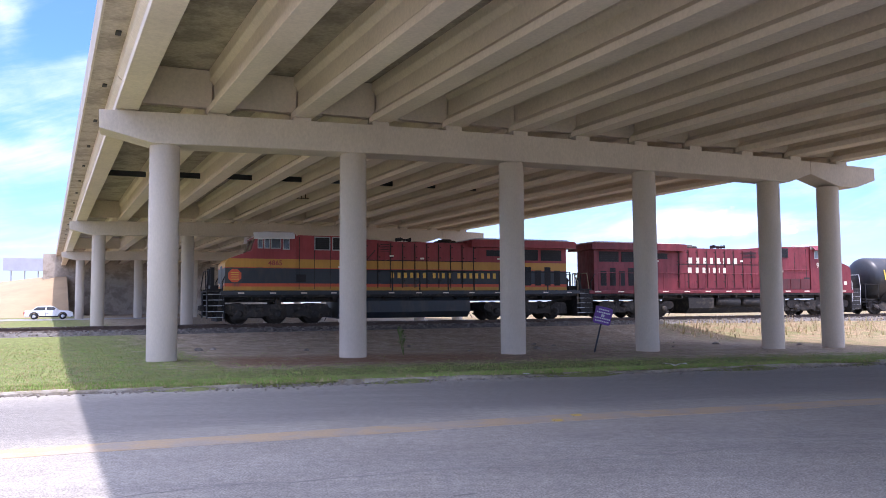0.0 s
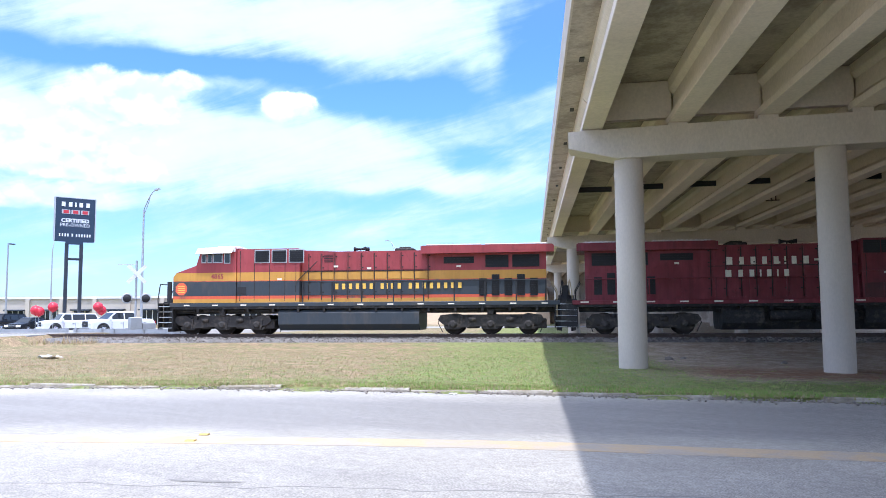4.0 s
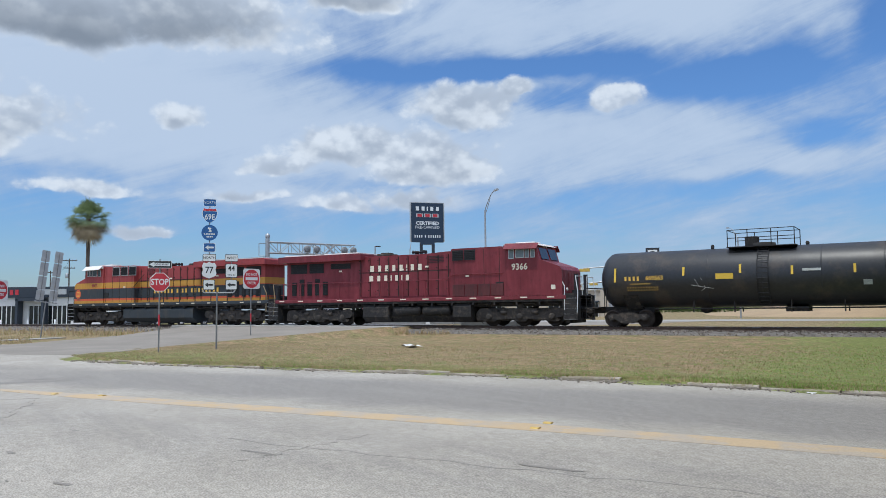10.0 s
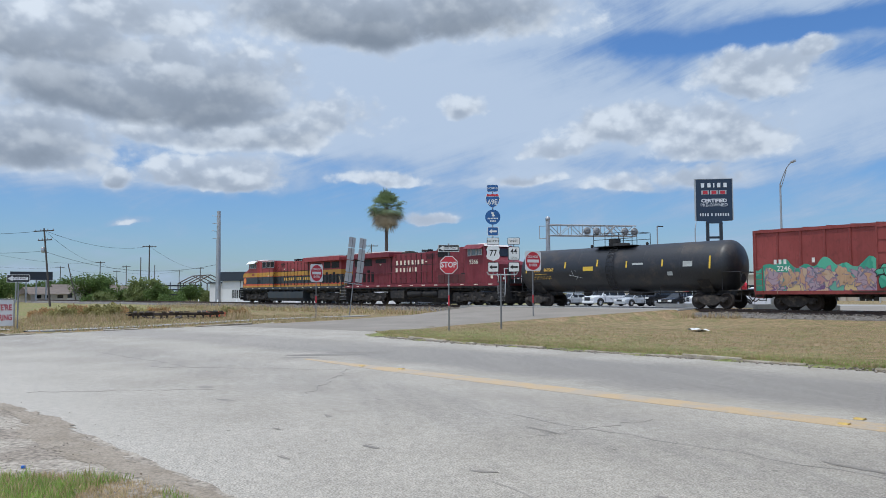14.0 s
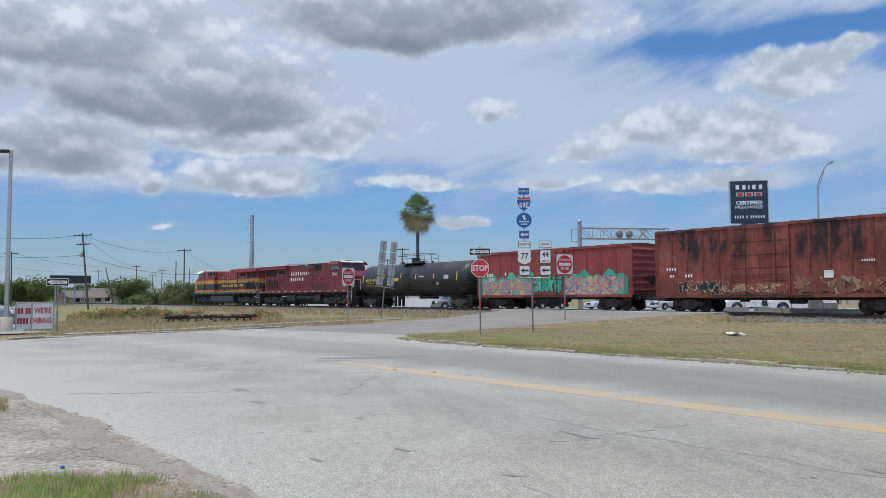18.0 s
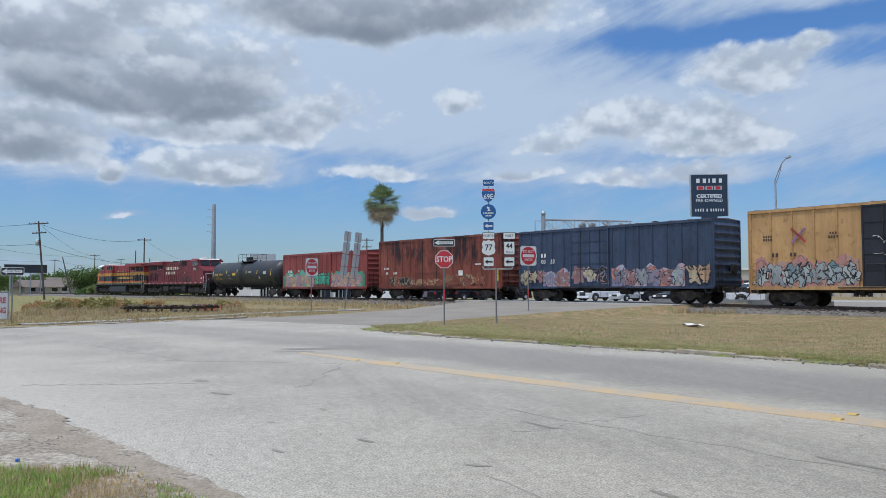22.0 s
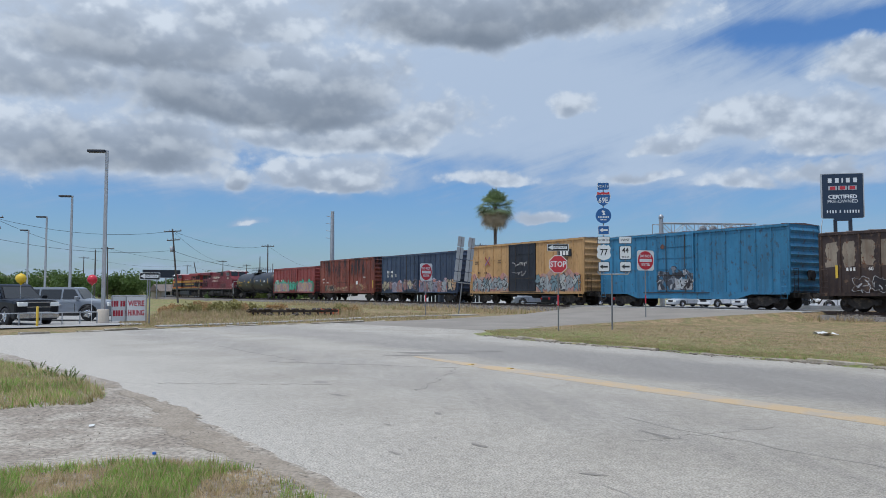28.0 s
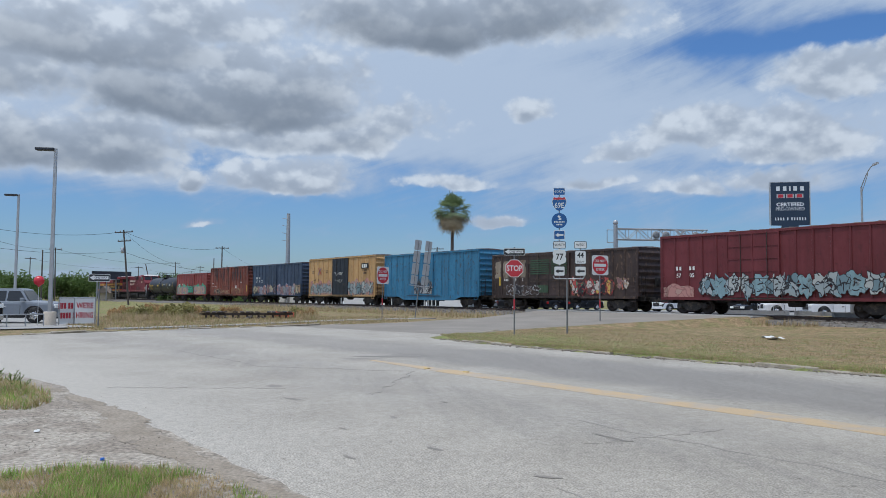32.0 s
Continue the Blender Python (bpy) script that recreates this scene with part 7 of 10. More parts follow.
    c = boxcar("tall sky blue boxcar with a grimy black-sprayed door", 5.10, BOX_BLUE, BOX_BLUE, ROOF_BLUE, 14, (0.7, 3.2, BOX_BLUE), [(-0.85, 2.2, 1.15, 2.75, G_BLACK, 14)], sill=0.42)
    spray_letters(c, -0.8, 0.4, 1.2, 2.0, [S_SILVER, S_INK], S_WHITE, 34, 1.58, 2)
    for x, z in ((1.7, 4.1), (5.5, 3.9)):
        part("rust_patch", Shape().add([(a, 0, b) for a, b in blot(0, 0, 0.22, 0.16, 0, int(z * 10 + x))], [tuple(range(22))]), RUSTW, c, "rust patch", pose(x, 1.578 if abs(x) < 2.5 else 1.447, z))
    stencil(c, [(0.4, 3.2, 0.22, 3)], Z)
    units.append((c, -139.65, 0))
    c = boxcar("dark weathered brown boxcar with pale peeled panels and bright spray", 4.45, BOX_DARK, BOX_DARK, ROOF_GREY, 14, (1.0, 4.6, BOX_DARK), [])
    spray_letters(c, 1.9, 5.7, 1.05, 1.95, [BOX_DARK, S_INK, BOX_DARK], S_WHITE, 35, 1.585, 4)
    spray_letters(c, -5.6, -1.5, 1.05, 2.45, [G_DARKMIX, S_INK, G_DARKMIX], S_RED, 36, n=6)
    spray_letters(c, -6.9, -5.9, 1.5, 2.4, [S_PINK, G_DARKMIX], S_SAND, 37, n=2)
    rnd = random.Random(5)
    for i in range(4):
        x = 7.0 - i * 1.0
        n = 9
        lf = [(x - 0.36 + rnd.uniform(-0.06, 0.1), 2.5 + 1.35 * k / n) for k in range(n + 1)]
        rt = [(x + 0.36 - rnd.uniform(-0.06, 0.1), 2.5 + 1.35 * k / n + rnd.uniform(-0.1, 0.1)) for k in range(n, -1, -1)]
        part("peeled_paint", Shape().plate(lf + rt, 1.441, 1.446), PEELED, c, "pale peeled paint between the posts")
    GREEN_OLD = weathered("old green door paint", (0.045, 0.085, 0.045), (0.05, 0.035, 0.028), 0.8, 0.7, 0.4)
    for i in range(7):
        z = 2.75 + i * 0.17
        for x0, x1 in ((-1.1, 0.6), (0.8, 2.9)):
            part("green_slat", Shape().box(x0, x1, 0, 0.008, -0.05, 0.05), GREEN_OLD, c, "faded green stripe on the door", pose(0, 1.578, z))
    part("green_patch", Shape().box(0.9, 2.6, 0, 0.008, 0, 0.55), GREEN_OLD, c, "faded green patch on the door", pose(0, 1.578, 1.3))
    stencil(c, [(5.9, 2.32, 0.2, 3), (4.8, 2.32, 0.2, "60"), (3.9, 2.32, 0.2, "2")], Z)
    part("yellow_mark", Shape().box(-0.07, 0.07, 0, 0.01, -0.35, 0.35), YELLOW_TAPE, c, "yellow mark", pose(6.7, 1.512, 2.2))
    units.append((c, -156.90, 0))
    c = boxcar("tall maroon boxcar with silver block spray along its foot", 5.05, BOX_MAROON, BOX_MAROON, ROOF_GREY, 15, (1.1, 3.4, BOX_MAROON), [(5.2, 7.5, 1.0, 1.9, G_PINK, 18)])
    spray_letters(c, -7.2, 4.7, 1.0, 2.5, [G_SILVER, S_TEAL, G_SILVER], S_INK, 39, 1.585, 9)
    stencil(c, [(6.3, 2.85, 0.26, 2), (5.3, 2.85, 0.26, 2), (6.3, 2.4, 0.26, "57"), (5.3, 2.4, 0.26, "05"), (4.1, 2.4, 0.26, "97"), (0.2, 3.6, 0.09, 9), (0.2, 3.48, 0.09, 9)], Z)
    units.append((c, -174.25, 0))
    return units


TRAIN = build_train()

# distance of the first nose along the track, second by second
RUN = [-8.87, -2.01, 4.85, 11.69, 18.48, 25.14, 31.65, 38.11, 44.59, 51.16, 57.79, 64.47, 71.16, 77.82, 84.43, 90.99, 97.51, 104.04, 110.56, 117.08, 123.59, 130.08, 136.51, 142.92, 149.34, 155.76, 162.17, 168.54, 174.85, 181.11, 187.32, 193.53, 199.74]


def run(t):
    i = min(31, int(t))
    a, b = RUN[i], RUN[i + 1]
    return a + (b - a) * (t - i)


# ---- road signs ----
def facing(p, turn=0.0):
    """Pose at p whose +y side looks at the place where the camera stands, turned by some degrees."""
    return pose(p.x, p.y, p.z, 0, 0, math.degrees(math.atan2(-p.y, -p.x)) - 90 + turn)


def text_on(body, size, ma, parent, x, z, y=0.012, stretch=1.0, bold=0.0, label=""):
    return lettering("lettering", body, size, ma, parent, x, y, z, label, stretch=stretch, bold=bold, depth=0.002)


def panel(name, w, h, ma, parent, x, z, label="", edge=None, t=0.006, y=0.0):
    c = min(w, h) * 0.08
    o = [(-w / 2 + c, -h / 2), (w / 2 - c, -h / 2), (w / 2, -h / 2 + c), (w / 2, h / 2 - c), (w / 2 - c, h / 2), (-w / 2 + c, h / 2), (-w / 2, h / 2 - c), (-w / 2, -h / 2 + c)]
    ob = part(name, Shape().plate(o, 0, t), edge or ma, parent, label, pose(x, y, z))
    if edge:
        k = 0.035 * min(w, h) + 0.008
        part("sign_field", Shape().plate([(a * (1 - 2 * k / w), b * (1 - 2 * k / h)) for a, b in o], t, t + 0.002), ma, ob)
    return ob


def arrow(parent, x, z, w, h, ma, y=0.012):
    """A block arrow that points to the reader's left."""
    o = [(w / 2, 0), (w * 0.12, h / 2), (w * 0.12, h * 0.2), (-w / 2, h * 0.2), (-w / 2, -h * 0.2), (w * 0.12, -h * 0.2), (w * 0.12, -h / 2)]
    return part("arrow", Shape().plate(o, 0, 0.003), ma, parent, "", pose(x, y, z))


def post(parent, h, r=0.03, red=None, x=0.0):
    part("post", Shape().rod((x, -0.04, -0.3), (x, -0.04, h), r, r, 10), POST, parent, "steel post")
    if red:
        part("red_strip", Shape().rod((x, -0.04, red), (x, -0.04, red + 0.45), r + 0.006, r + 0.006, 10), SIGN_RED, parent, "red reflective strip")


def octagon(r):
    return [(r * math.cos(math.pi / 8 + i * math.pi / 4), r * math.sin(math.pi / 8 + i * math.pi / 4)) for i in range(8)]


def one_way(parent, z, w=0.92, h=0.31):
    b = panel("one_way_plate", w, h, SIGN_BLACK, parent, 0, z, "black one-way plate", SIGN_WHITE, y=0.02)
    o = [(w * 0.46, 0), (w * 0.24, h * 0.36), (w * 0.24, h * 0.20), (-w * 0.42, h * 0.20), (-w * 0.42, -h * 0.20), (w * 0.24, -h * 0.20), (w * 0.24, -h * 0.36)]
    part("arrow", Shape().plate(o, 0.009, 0.012), SIGN_WHITE, b)
    text_on("ONE WAY", 0.125, SIGN_BLACK, b, -0.06, 0, 0.0135, 0.95)


def stop_sign():
    p = at_az(75.25, 34.0)
    ob = thing("stop_sign", facing(p, 3), "red octagonal stop sign below a one-way plate on a post", "road sign")
    post(ob, 3.75, 0.032, 1.05)
    e = part("stop_plate", Shape().plate(octagon(0.415), 0, 0.006), SIGN_WHITE, ob, "red octagonal plate with white rim", pose(0, 0, 2.82))
    part("sign_field", Shape().plate(octagon(0.385), 0.006, 0.009), SIGN_RED, e)
    text_on("STOP", 0.345, SIGN_WHITE, e, 0, -0.005, 0.011, 0.82, 0.008)
    one_way(ob, 3.54)


def shield(w, h, us=False):
    if us:
        o = [(0, -0.5), (0.20, -0.44), (0.40, -0.36), (0.47, -0.18), (0.40, 0.02), (0.46, 0.24), (0.34, 0.46), (0.18, 0.42), (0, 0.5)]
    else:
        o = [(0, -0.5), (0.25, -0.36), (0.42, -0.12), (0.49, 0.16), (0.40, 0.46), (0.20, 0.42), (0, 0.46)]
    full = o + [(-x, z) for x, z in reversed(o[1:-1])]
    return [(x * w, z * h) for x, z in full]


def route_signs():
    p = at_az(71.45, 35.6)
    ob = thing("route_sign_assembly", facing(p, 4), "tall assembly of blue and white route signs on one steel post", "road sign")
    post(ob, 2.45, 0.038)
    part("crossbar", Shape().path([(0.62, -0.04, 2.55), (0.55, -0.04, 2.42), (-0.70, -0.04, 2.42), (-0.78, -0.04, 2.55)], 0.03), STEEL, ob, "bent white-grey crossbar")
    for x, z0, z1 in ((0.34, 2.42, 6.5), (-0.60, 2.42, 4.05)):
        part("upright", Shape().rod((x, -0.04, z0), (x, -0.04, z1), 0.022), POST, ob, "upright")
    x = 0.34
    a = panel("north_plate", 0.53, 0.34, SIGN_BLUE, ob, x, 6.36, "blue direction plate", SIGN_WHITE)
    text_on("NORTH", 0.155, SIGN_WHITE, a, 0, 0, 0.010)
    s = part("interstate_shield", Shape().plate(shield(0.68, 0.68), 0, 0.006), SIGN_WHITE, ob, "blue and red route shield", pose(x, 0, 5.80))
    part("shield_field", Shape().plate([(a2 * 0.93, b) for a2, b in clip(shield(0.68, 0.66), -0.5, 0.18)], 0.006, 0.009), SIGN_BLUE, s)
    part("shield_top", Shape().plate([(a2 * 0.93, b) for a2, b in clip(shield(0.68, 0.66), 0.195, 0.5)], 0.006, 0.009), SIGN_RED, s)
    text_on("69E", 0.34, SIGN_WHITE, s, 0, -0.08, 0.0105, 0.85, 0.006)
    d = part("evacuation_disc", Shape().lathe((0, 0, 0), (0, 1, 0), [(0, 0.345), (0.006, 0.345)], 32), SIGN_BLUE, ob, "round blue route disc", pose(x, 0, 5.04))
    part("disc_symbol", Shape().plate([(0.05, 0.24), (-0.08, 0.20), (-0.03, 0.16), (-0.10, 0.06), (-0.02, 0.02), (0.06, 0.06), (0.0, 0.10), (0.08, 0.18)], 0.006, 0.009), SIGN_WHITE, d, "white swirl")
    bars("disc_bar", [0.05] * 7, 0.06, 0.02, SIGN_WHITE, d, 0, 0.006, -0.06, "", 0.003)
    bars("disc_bar", [0.05] * 4, 0.06, 0.02, SIGN_WHITE, d, 0, 0.006, -0.18, "", 0.003)
    a = panel("arrow_plate", 0.50, 0.41, SIGN_BLUE, ob, x, 4.39, "blue arrow plate", SIGN_WHITE)
    arrow(a, 0, 0, 0.36, 0.2, SIGN_WHITE, 0.010)
    for x, word in ((0.34, "NORTH"), (-0.60, "WEST")):
        a = panel("direction_plate", 0.56, 0.32, SIGN_WHITE, ob, x, 3.94, "white direction plate", SIGN_BLACK)
        text_on(word, 0.15, SIGN_BLACK, a, 0, 0, 0.010)
        a = panel("arrow_plate", 0.50, 0.45, SIGN_WHITE, ob, x, 2.76, "white arrow plate", SIGN_BLACK)
        arrow(a, 0, 0, 0.36, 0.2, SIGN_BLACK, 0.010)
    s = part("highway_shield", Shape().plate(shield(0.66, 0.72, True), 0, 0.006), SIGN_WHITE, ob, "white route shield", pose(0.34, 0.003, 3.40))
    text_on("77", 0.40, SIGN_BLACK, s, 0, -0.01, 0.008, 0.85, 0.006)
    a = panel("state_route_plate", 0.52, 0.62, SIGN_WHITE, ob, -0.60, 3.38, "white square route plate", SIGN_BLACK)
    text_on("44", 0.33, SIGN_BLACK, a, 0, 0.09, 0.010, 0.9, 0.005)
    text_on("TEXAS", 0.125, SIGN_BLACK, a, 0, -0.20, 0.010, 0.9)


def no_entry(p, turn, size=1.15, z=2.35):
    ob = thing("do_not_enter_sign", facing(p, turn), "white square sign with a red do-not-enter disc on a post", "road sign", "do-not-enter signs")
    post(ob, z, 0.032, 1.0)
    a = panel("no_entry_plate", size, size, SIGN_WHITE, ob, 0, z, "white plate", t=0.006)
    part("red_disc", Shape().lathe((0, 0.006, 0), (0, 1, 0), [(0, size * 0.46), (0.003, size * 0.46)], 36), SIGN_RED, a, "red disc")
    part("white_bar", Shape().box(-size * 0.36, size * 0.36, 0.009, 0.011, -size * 0.075, size * 0.075), SIGN_WHITE, a, "white bar")
    text_on("DO NOT", size * 0.185, SIGN_WHITE, a, 0, size * 0.21, 0.012, 0.9, 0.003)
    text_on("ENTER", size * 0.185, SIGN_WHITE, a, 0, -size * 0.215, 0.012, 0.9, 0.003)


stop_sign()
route_signs()
no_entry(at_az(69.1, 45.0, 0.02), 36, 1.12, 3.38)
no_entry(at_az(84.85, 52.0), 46, 1.15, 2.95)


def sign_backs():
    p = at_az(82.5, 57.0)
    ob = thing("route_sign_assembly", facing(p, 208) @ pose(0, 0, 0, 0, 7, 0), "bare metal backs of two tall route sign panels on a post", "road sign")
    post(ob, 2.4, 0.04)
    part("crossbar", Shape().box(-0.75, 0.75, -0.06, -0.02, 2.3, 2.36), STEEL, ob)
    for x, dz in ((-0.42, 0.0), (0.46, 0.05)):
        for z, h in ((5.3, 0.75), (4.45, 0.85), (3.55, 0.85), (2.75, 0.65)):
            panel("sign_back", 0.55, h, SIGN_ALU, ob, x, z + dz, "bare aluminium back")
        part("upright", Shape().rod((x, -0.05, 2.3), (x, -0.05, 5.65), 0.025), POST, ob)


sign_backs()
ow = thing("one_way_sign", facing(at_az(104.15, 41.0), -6), "black and white one-way arrow sign on a grey post", "road sign")
post(ow, 2.55, 0.032)
one_way(ow, 2.37, 0.95, 0.36)

PURPLE = mat("violet sign board", (0.15, 0.06, 0.32), 0.5, 0, 0.08)
pw = Vector((6.8, 29.7, -0.42))
pb = thing("yard_sign", facing(pw, 8), "leaning violet yard sign with white writing on a dark stake", "yard sign")
pb.matrix_basis = pb.matrix_basis @ pose(0, 0, 0, 0, -14, 0)
part("stake", Shape().box(-0.03, 0.03, -0.02, 0.02, -0.2, 1.35), STEEL_DARK, pb, "dark stake")
bd = panel("board", 0.66, 0.66, PURPLE, pb, 0, 1.50, "violet board", t=0.012, y=0.02)
for i, (n, h) in enumerate(((6, 0.05), (8, 0.06), (2, 0.10), (9, 0.05), (8, 0.05))):
    part("writing_bars", blocks([0.045] * n, h, 0.022, 0.012, 0.015), SIGN_WHITE, bd, "white writing", pose(0, 0, 0.22 - i * 0.11))

BANNER_RED = mat("red banner lettering", (0.45, 0.04, 0.06), 0.6, 0, 0.1)
for a, turn, rows in ((105.92, 22, ((3, 2, 2), (4, 2))), (104.98, -4, ("WE'RE", "HIRING"))):
    bp = at_az(a, 44.8)
    b = thing("roadside_banner", facing(bp, turn), "white upright banner with large red lettering on a frame", "banner", "banners at the dealer's yard")
    part("banner_cloth", Shape().box(-0.46, 0.46, -0.01, 0.01, 0.06, 1.36), SIGN_WHITE, b, "pale cloth")
    part("banner_frame", Shape().path([(-0.5, 0, -0.1), (-0.5, 0, 1.4), (0.5, 0, 1.4), (0.5, 0, -0.1)], 0.03), STEEL, b, "frame")
    for i, row in enumerate(rows):
        if isinstance(row, str):
            text_on(row, 0.40, BANNER_RED, b, 0, 0.98 - i * 0.5, 0.014, 0.62 if len(row) > 5 else 0.7, 0.012, "red word")
            continue
        ws = []
        for n in row:
            ws += [0.11] * n + [-0.06]
        bars("letter_bar", ws[:-1], 0.30, 0.025, BANNER_RED, b, 0, 0.012, 0.98 - i * 0.5, "red letter bar", 0.004)


# ---- lamps, masts, signals ----
def street_lamp(p, h, turn, arm=2.6, label="tall grey street lamp with a curved truss arm"):
    ob = thing("street_lamp", pose(p.x, p.y, p.z, 0, 0, turn), label, "street lamp", "street lamps")
    part("pole", Shape().rod((0, 0, 0), (0, 0, h - 1.5), 0.12, 0.075, 12), STEEL, ob, "tapered pole")
    pts = [(arm * t, 0, h - 1.5 + 1.45 * math.sin(t * math.pi / 2)) for t in (0, 0.2, 0.4, 0.6, 0.8, 1.0)]
    part("arm", Shape().path(pts, 0.04).path([(0, 0, h - 2.0), (arm * 0.3, 0, h - 1.25), (arm * 0.55, 0, h - 0.55)], 0.03), STEEL, ob, "curved arm")
    part("lamp_head", Shape().prism([(arm - 0.1, [(-0.1, h - 0.1), (0.1, h - 0.1), (0.06, h + 0.06), (-0.06, h + 0.06)], 1), (arm + 0.65, [(-0.13, h - 0.06), (0.13, h - 0.06), (0.07, h + 0.08), (-0.07, h + 0.08)], 1)]), STEEL, ob, "lamp head")


street_lamp(at_az(52.2, 72), 12.2, -15, 2.3)
street_lamp(at_az(57.75, 128), 13.0, 140, 2.6)
street_lamp(at_az(34.6, 108), 12.0, 150, 2.6)
street_lamp(at_az(22.4, 150), 13.0, 0, 2.6)
street_lamp(at_az(29.3, 160), 12.0, 120, 2.6)


def lot_lamp(p, h, turn):
    ob = thing("yard_lamp", pose(p.x, p.y, 0, 0, 0, turn), "square grey yard lamp pole with a flat shoebox head", "street lamp", "yard lamps")
    part("pole", Shape().prism([(0, [(-0.09, -0.09), (0.09, -0.09), (0.09, 0.09), (-0.09, 0.09)], 1), (h, [(-0.065, -0.065), (0.065, -0.065), (0.065, 0.065), (-0.065, 0.065)], 1)]).turned(Matrix.Rotation(radians(-90), 4, "Y")), STEEL, ob, "square pole")
    part("footing", Shape().lathe((0, 0, -0.1), (0, 0, 1), [(0, 0.3), (0.75, 0.3), (0.8, 0.27)], 20), CONCRETE, ob, "round concrete footing")
    part("lamp_head", Shape().box(0.05, 0.95, -0.2, 0.2, h - 0.12, h + 0.02, 0, 0.03), STEEL_DARK, ob, "flat lamp head")


for a, r in ((107.05, 44.0), (109.1, 66.0), (110.57, 85.5), (111.6, 105.0), (60.3, 118.0)):
    lot_lamp(at_az(a, r), 8.95 if a > 100 else 11.2, -90 if a > 100 else 100)


def crossing_gate():
    p = at_az(52.55, 52.0)
    ob = thing("crossing_signal", facing(p, 12), "railway crossing mast with crossbuck, twin red lamps and counterweight", "crossing signal")
    part("mast", Shape().rod((0, -0.06, 0), (0, -0.06, 5.0), 0.065), STEEL, ob, "grey mast")
    for a in (45, -45):
        b = Shape().box(-0.75, 0.75, 0, 0.02, -0.11, 0.11).turned(Matrix.Rotation(radians(a), 4, "Y"))
        part("crossbuck_board", b, SIGN_WHITE, ob, "white crossbuck board", pose(0, 0.02 if a > 0 else 0.045, 4.15))
    for x in (-0.55, 0.55):
        h = part("lamp_hood", Shape().lathe((0, 0, 0), (0, 1, 0), [(-0.1, 0.12), (-0.02, 0.32), (0.0, 0.32), (0.01, 0.28)], 24), SIGN_ALU, ob, "grey-rimmed round lamp backing", pose(x, 0.1, 2.65))
        part("lens", Shape().lathe((0, 0.012, 0), (0, 1, 0), [(0, 0.25), (0.01, 0.24), (0.05, 0.08)], 20), BLACK, h, "dark lens and backing")
    part("lamp_bar", Shape().rod((-0.6, 0, 2.65), (0.6, 0, 2.65), 0.03), STEEL, ob)
    part("gate_mechanism", Shape().box(-0.35, 0.35, -0.4, 0.25, 0.75, 1.5, 0, 0.04), STEEL, ob, "grey gate mechanism box")
    part("counterweight", Shape().box(-1.2, -0.4, -0.1, 0.1, 0.75, 1.15, 0, 0.03), STEEL, ob, "counterweight arm")
    part("side_arm", Shape().rod((0, -0.06, 4.75), (1.1, -0.06, 4.72), 0.02), STEEL, ob)


crossing_gate()


def cantilever():
    a, b = at_az(68.0, 63.0), at_az(61.88, 66.0)
    d = b - a
    ob = thing("signal_cantilever", pose(a.x, a.y, 0, 0, 0, math.degrees(math.atan2(d.y, d.x))), "grey lattice cantilever with crossing lamps over the side road", "crossing signal")
    L = d.length
    part("mast", Shape().rod((0, 0, 0), (0, 0, 7.3), 0.2, 0.17, 14), STEEL, ob, "thick mast")
    s = Shape()
    for y in (-0.35, 0.35):
        for z in (6.15, 7.0):
            s.rod((0, y, z), (L, y, z), 0.045)
        for i in range(8):
            x = L * i / 8
            s.rod((x, y, 6.15 if i % 2 else 7.0), (x + L / 8, y, 7.0 if i % 2 else 6.15), 0.028)
            s.rod((x, y, 6.15), (x, y, 7.0), 0.025)
    for i in range(9):
        s.rod((L * i / 8, -0.35, 6.15), (L * i / 8, 0.35, 6.15), 0.025)
    part("lattice_arm", s, STEEL, ob, "lattice arm")
    for x in (L * 0.42, L * 0.53, L * 0.86, L * 0.97):
        part("crossing_lamp", Shape().lathe((x, -0.45, 6.5), (0, -1, 0), [(-0.1, 0.12), (0, 0.33), (0.03, 0.33), (0.034, 0.29), (0.02, 0.28)], 22), SIGN_ALU, ob, "round lamp with a grey rim")
        part("lamp_face", Shape().lathe((x, -0.45, 6.5), (0, -1, 0), [(0.02, 0.25), (0.045, 0.25), (0.05, 0.1)], 22), POST, ob, "grey lamp face")
    for k in (45, -45):
        part("crossbuck_board", Shape().box(-0.6, 0.6, -0.02, 0.0, -0.09, 0.09).turned(Matrix.Rotation(radians(k), 4, "Y")), SIGN_ALU, ob, "crossbuck board", pose(L * 0.69, -0.42 - 0.03 * (k > 0), 6.55))
    part("work_cage", Shape().path([(-0.7, 0, 5.9), (-0.7, 0, 6.9), (-0.2, 0, 6.9)], 0.03).path([(-0.7, 0, 5.9), (0, 0, 5.9)], 0.03), STEEL, ob, "small work cage")
    part("bell", Shape().lathe((0, 0, 7.3), (0, 0, 1), [(0, 0.12), (0.1, 0.2), (0.3, 0.18), (0.4, 0.05)], 14), STEEL, ob, "bell cap")


cantilever()


def guard_rail(p, turn, n=1):
    ob = thing("guard_rail", pose(p.x, p.y, 0, 0, 0, turn), "short corrugated steel guard rail on posts", "guard rail", "guard rails")
    prof = [(-0.03, 0.45), (0.03, 0.50), (0.03, 0.56), (-0.03, 0.60), (0.03, 0.66), (0.03, 0.72), (-0.03, 0.77), (-0.05, 0.77), (-0.05, 0.45)]
    part("rail_beam", Shape().prism([(-2.0, prof, 1), (2.0, prof, 1)]), STEEL, ob, "corrugated beam")
    for x in (-1.8, 0, 1.8):
        part("rail_post", Shape().box(x - 0.07, x + 0.07, -0.2, -0.05, -0.2, 0.8), STEEL, ob, "post")


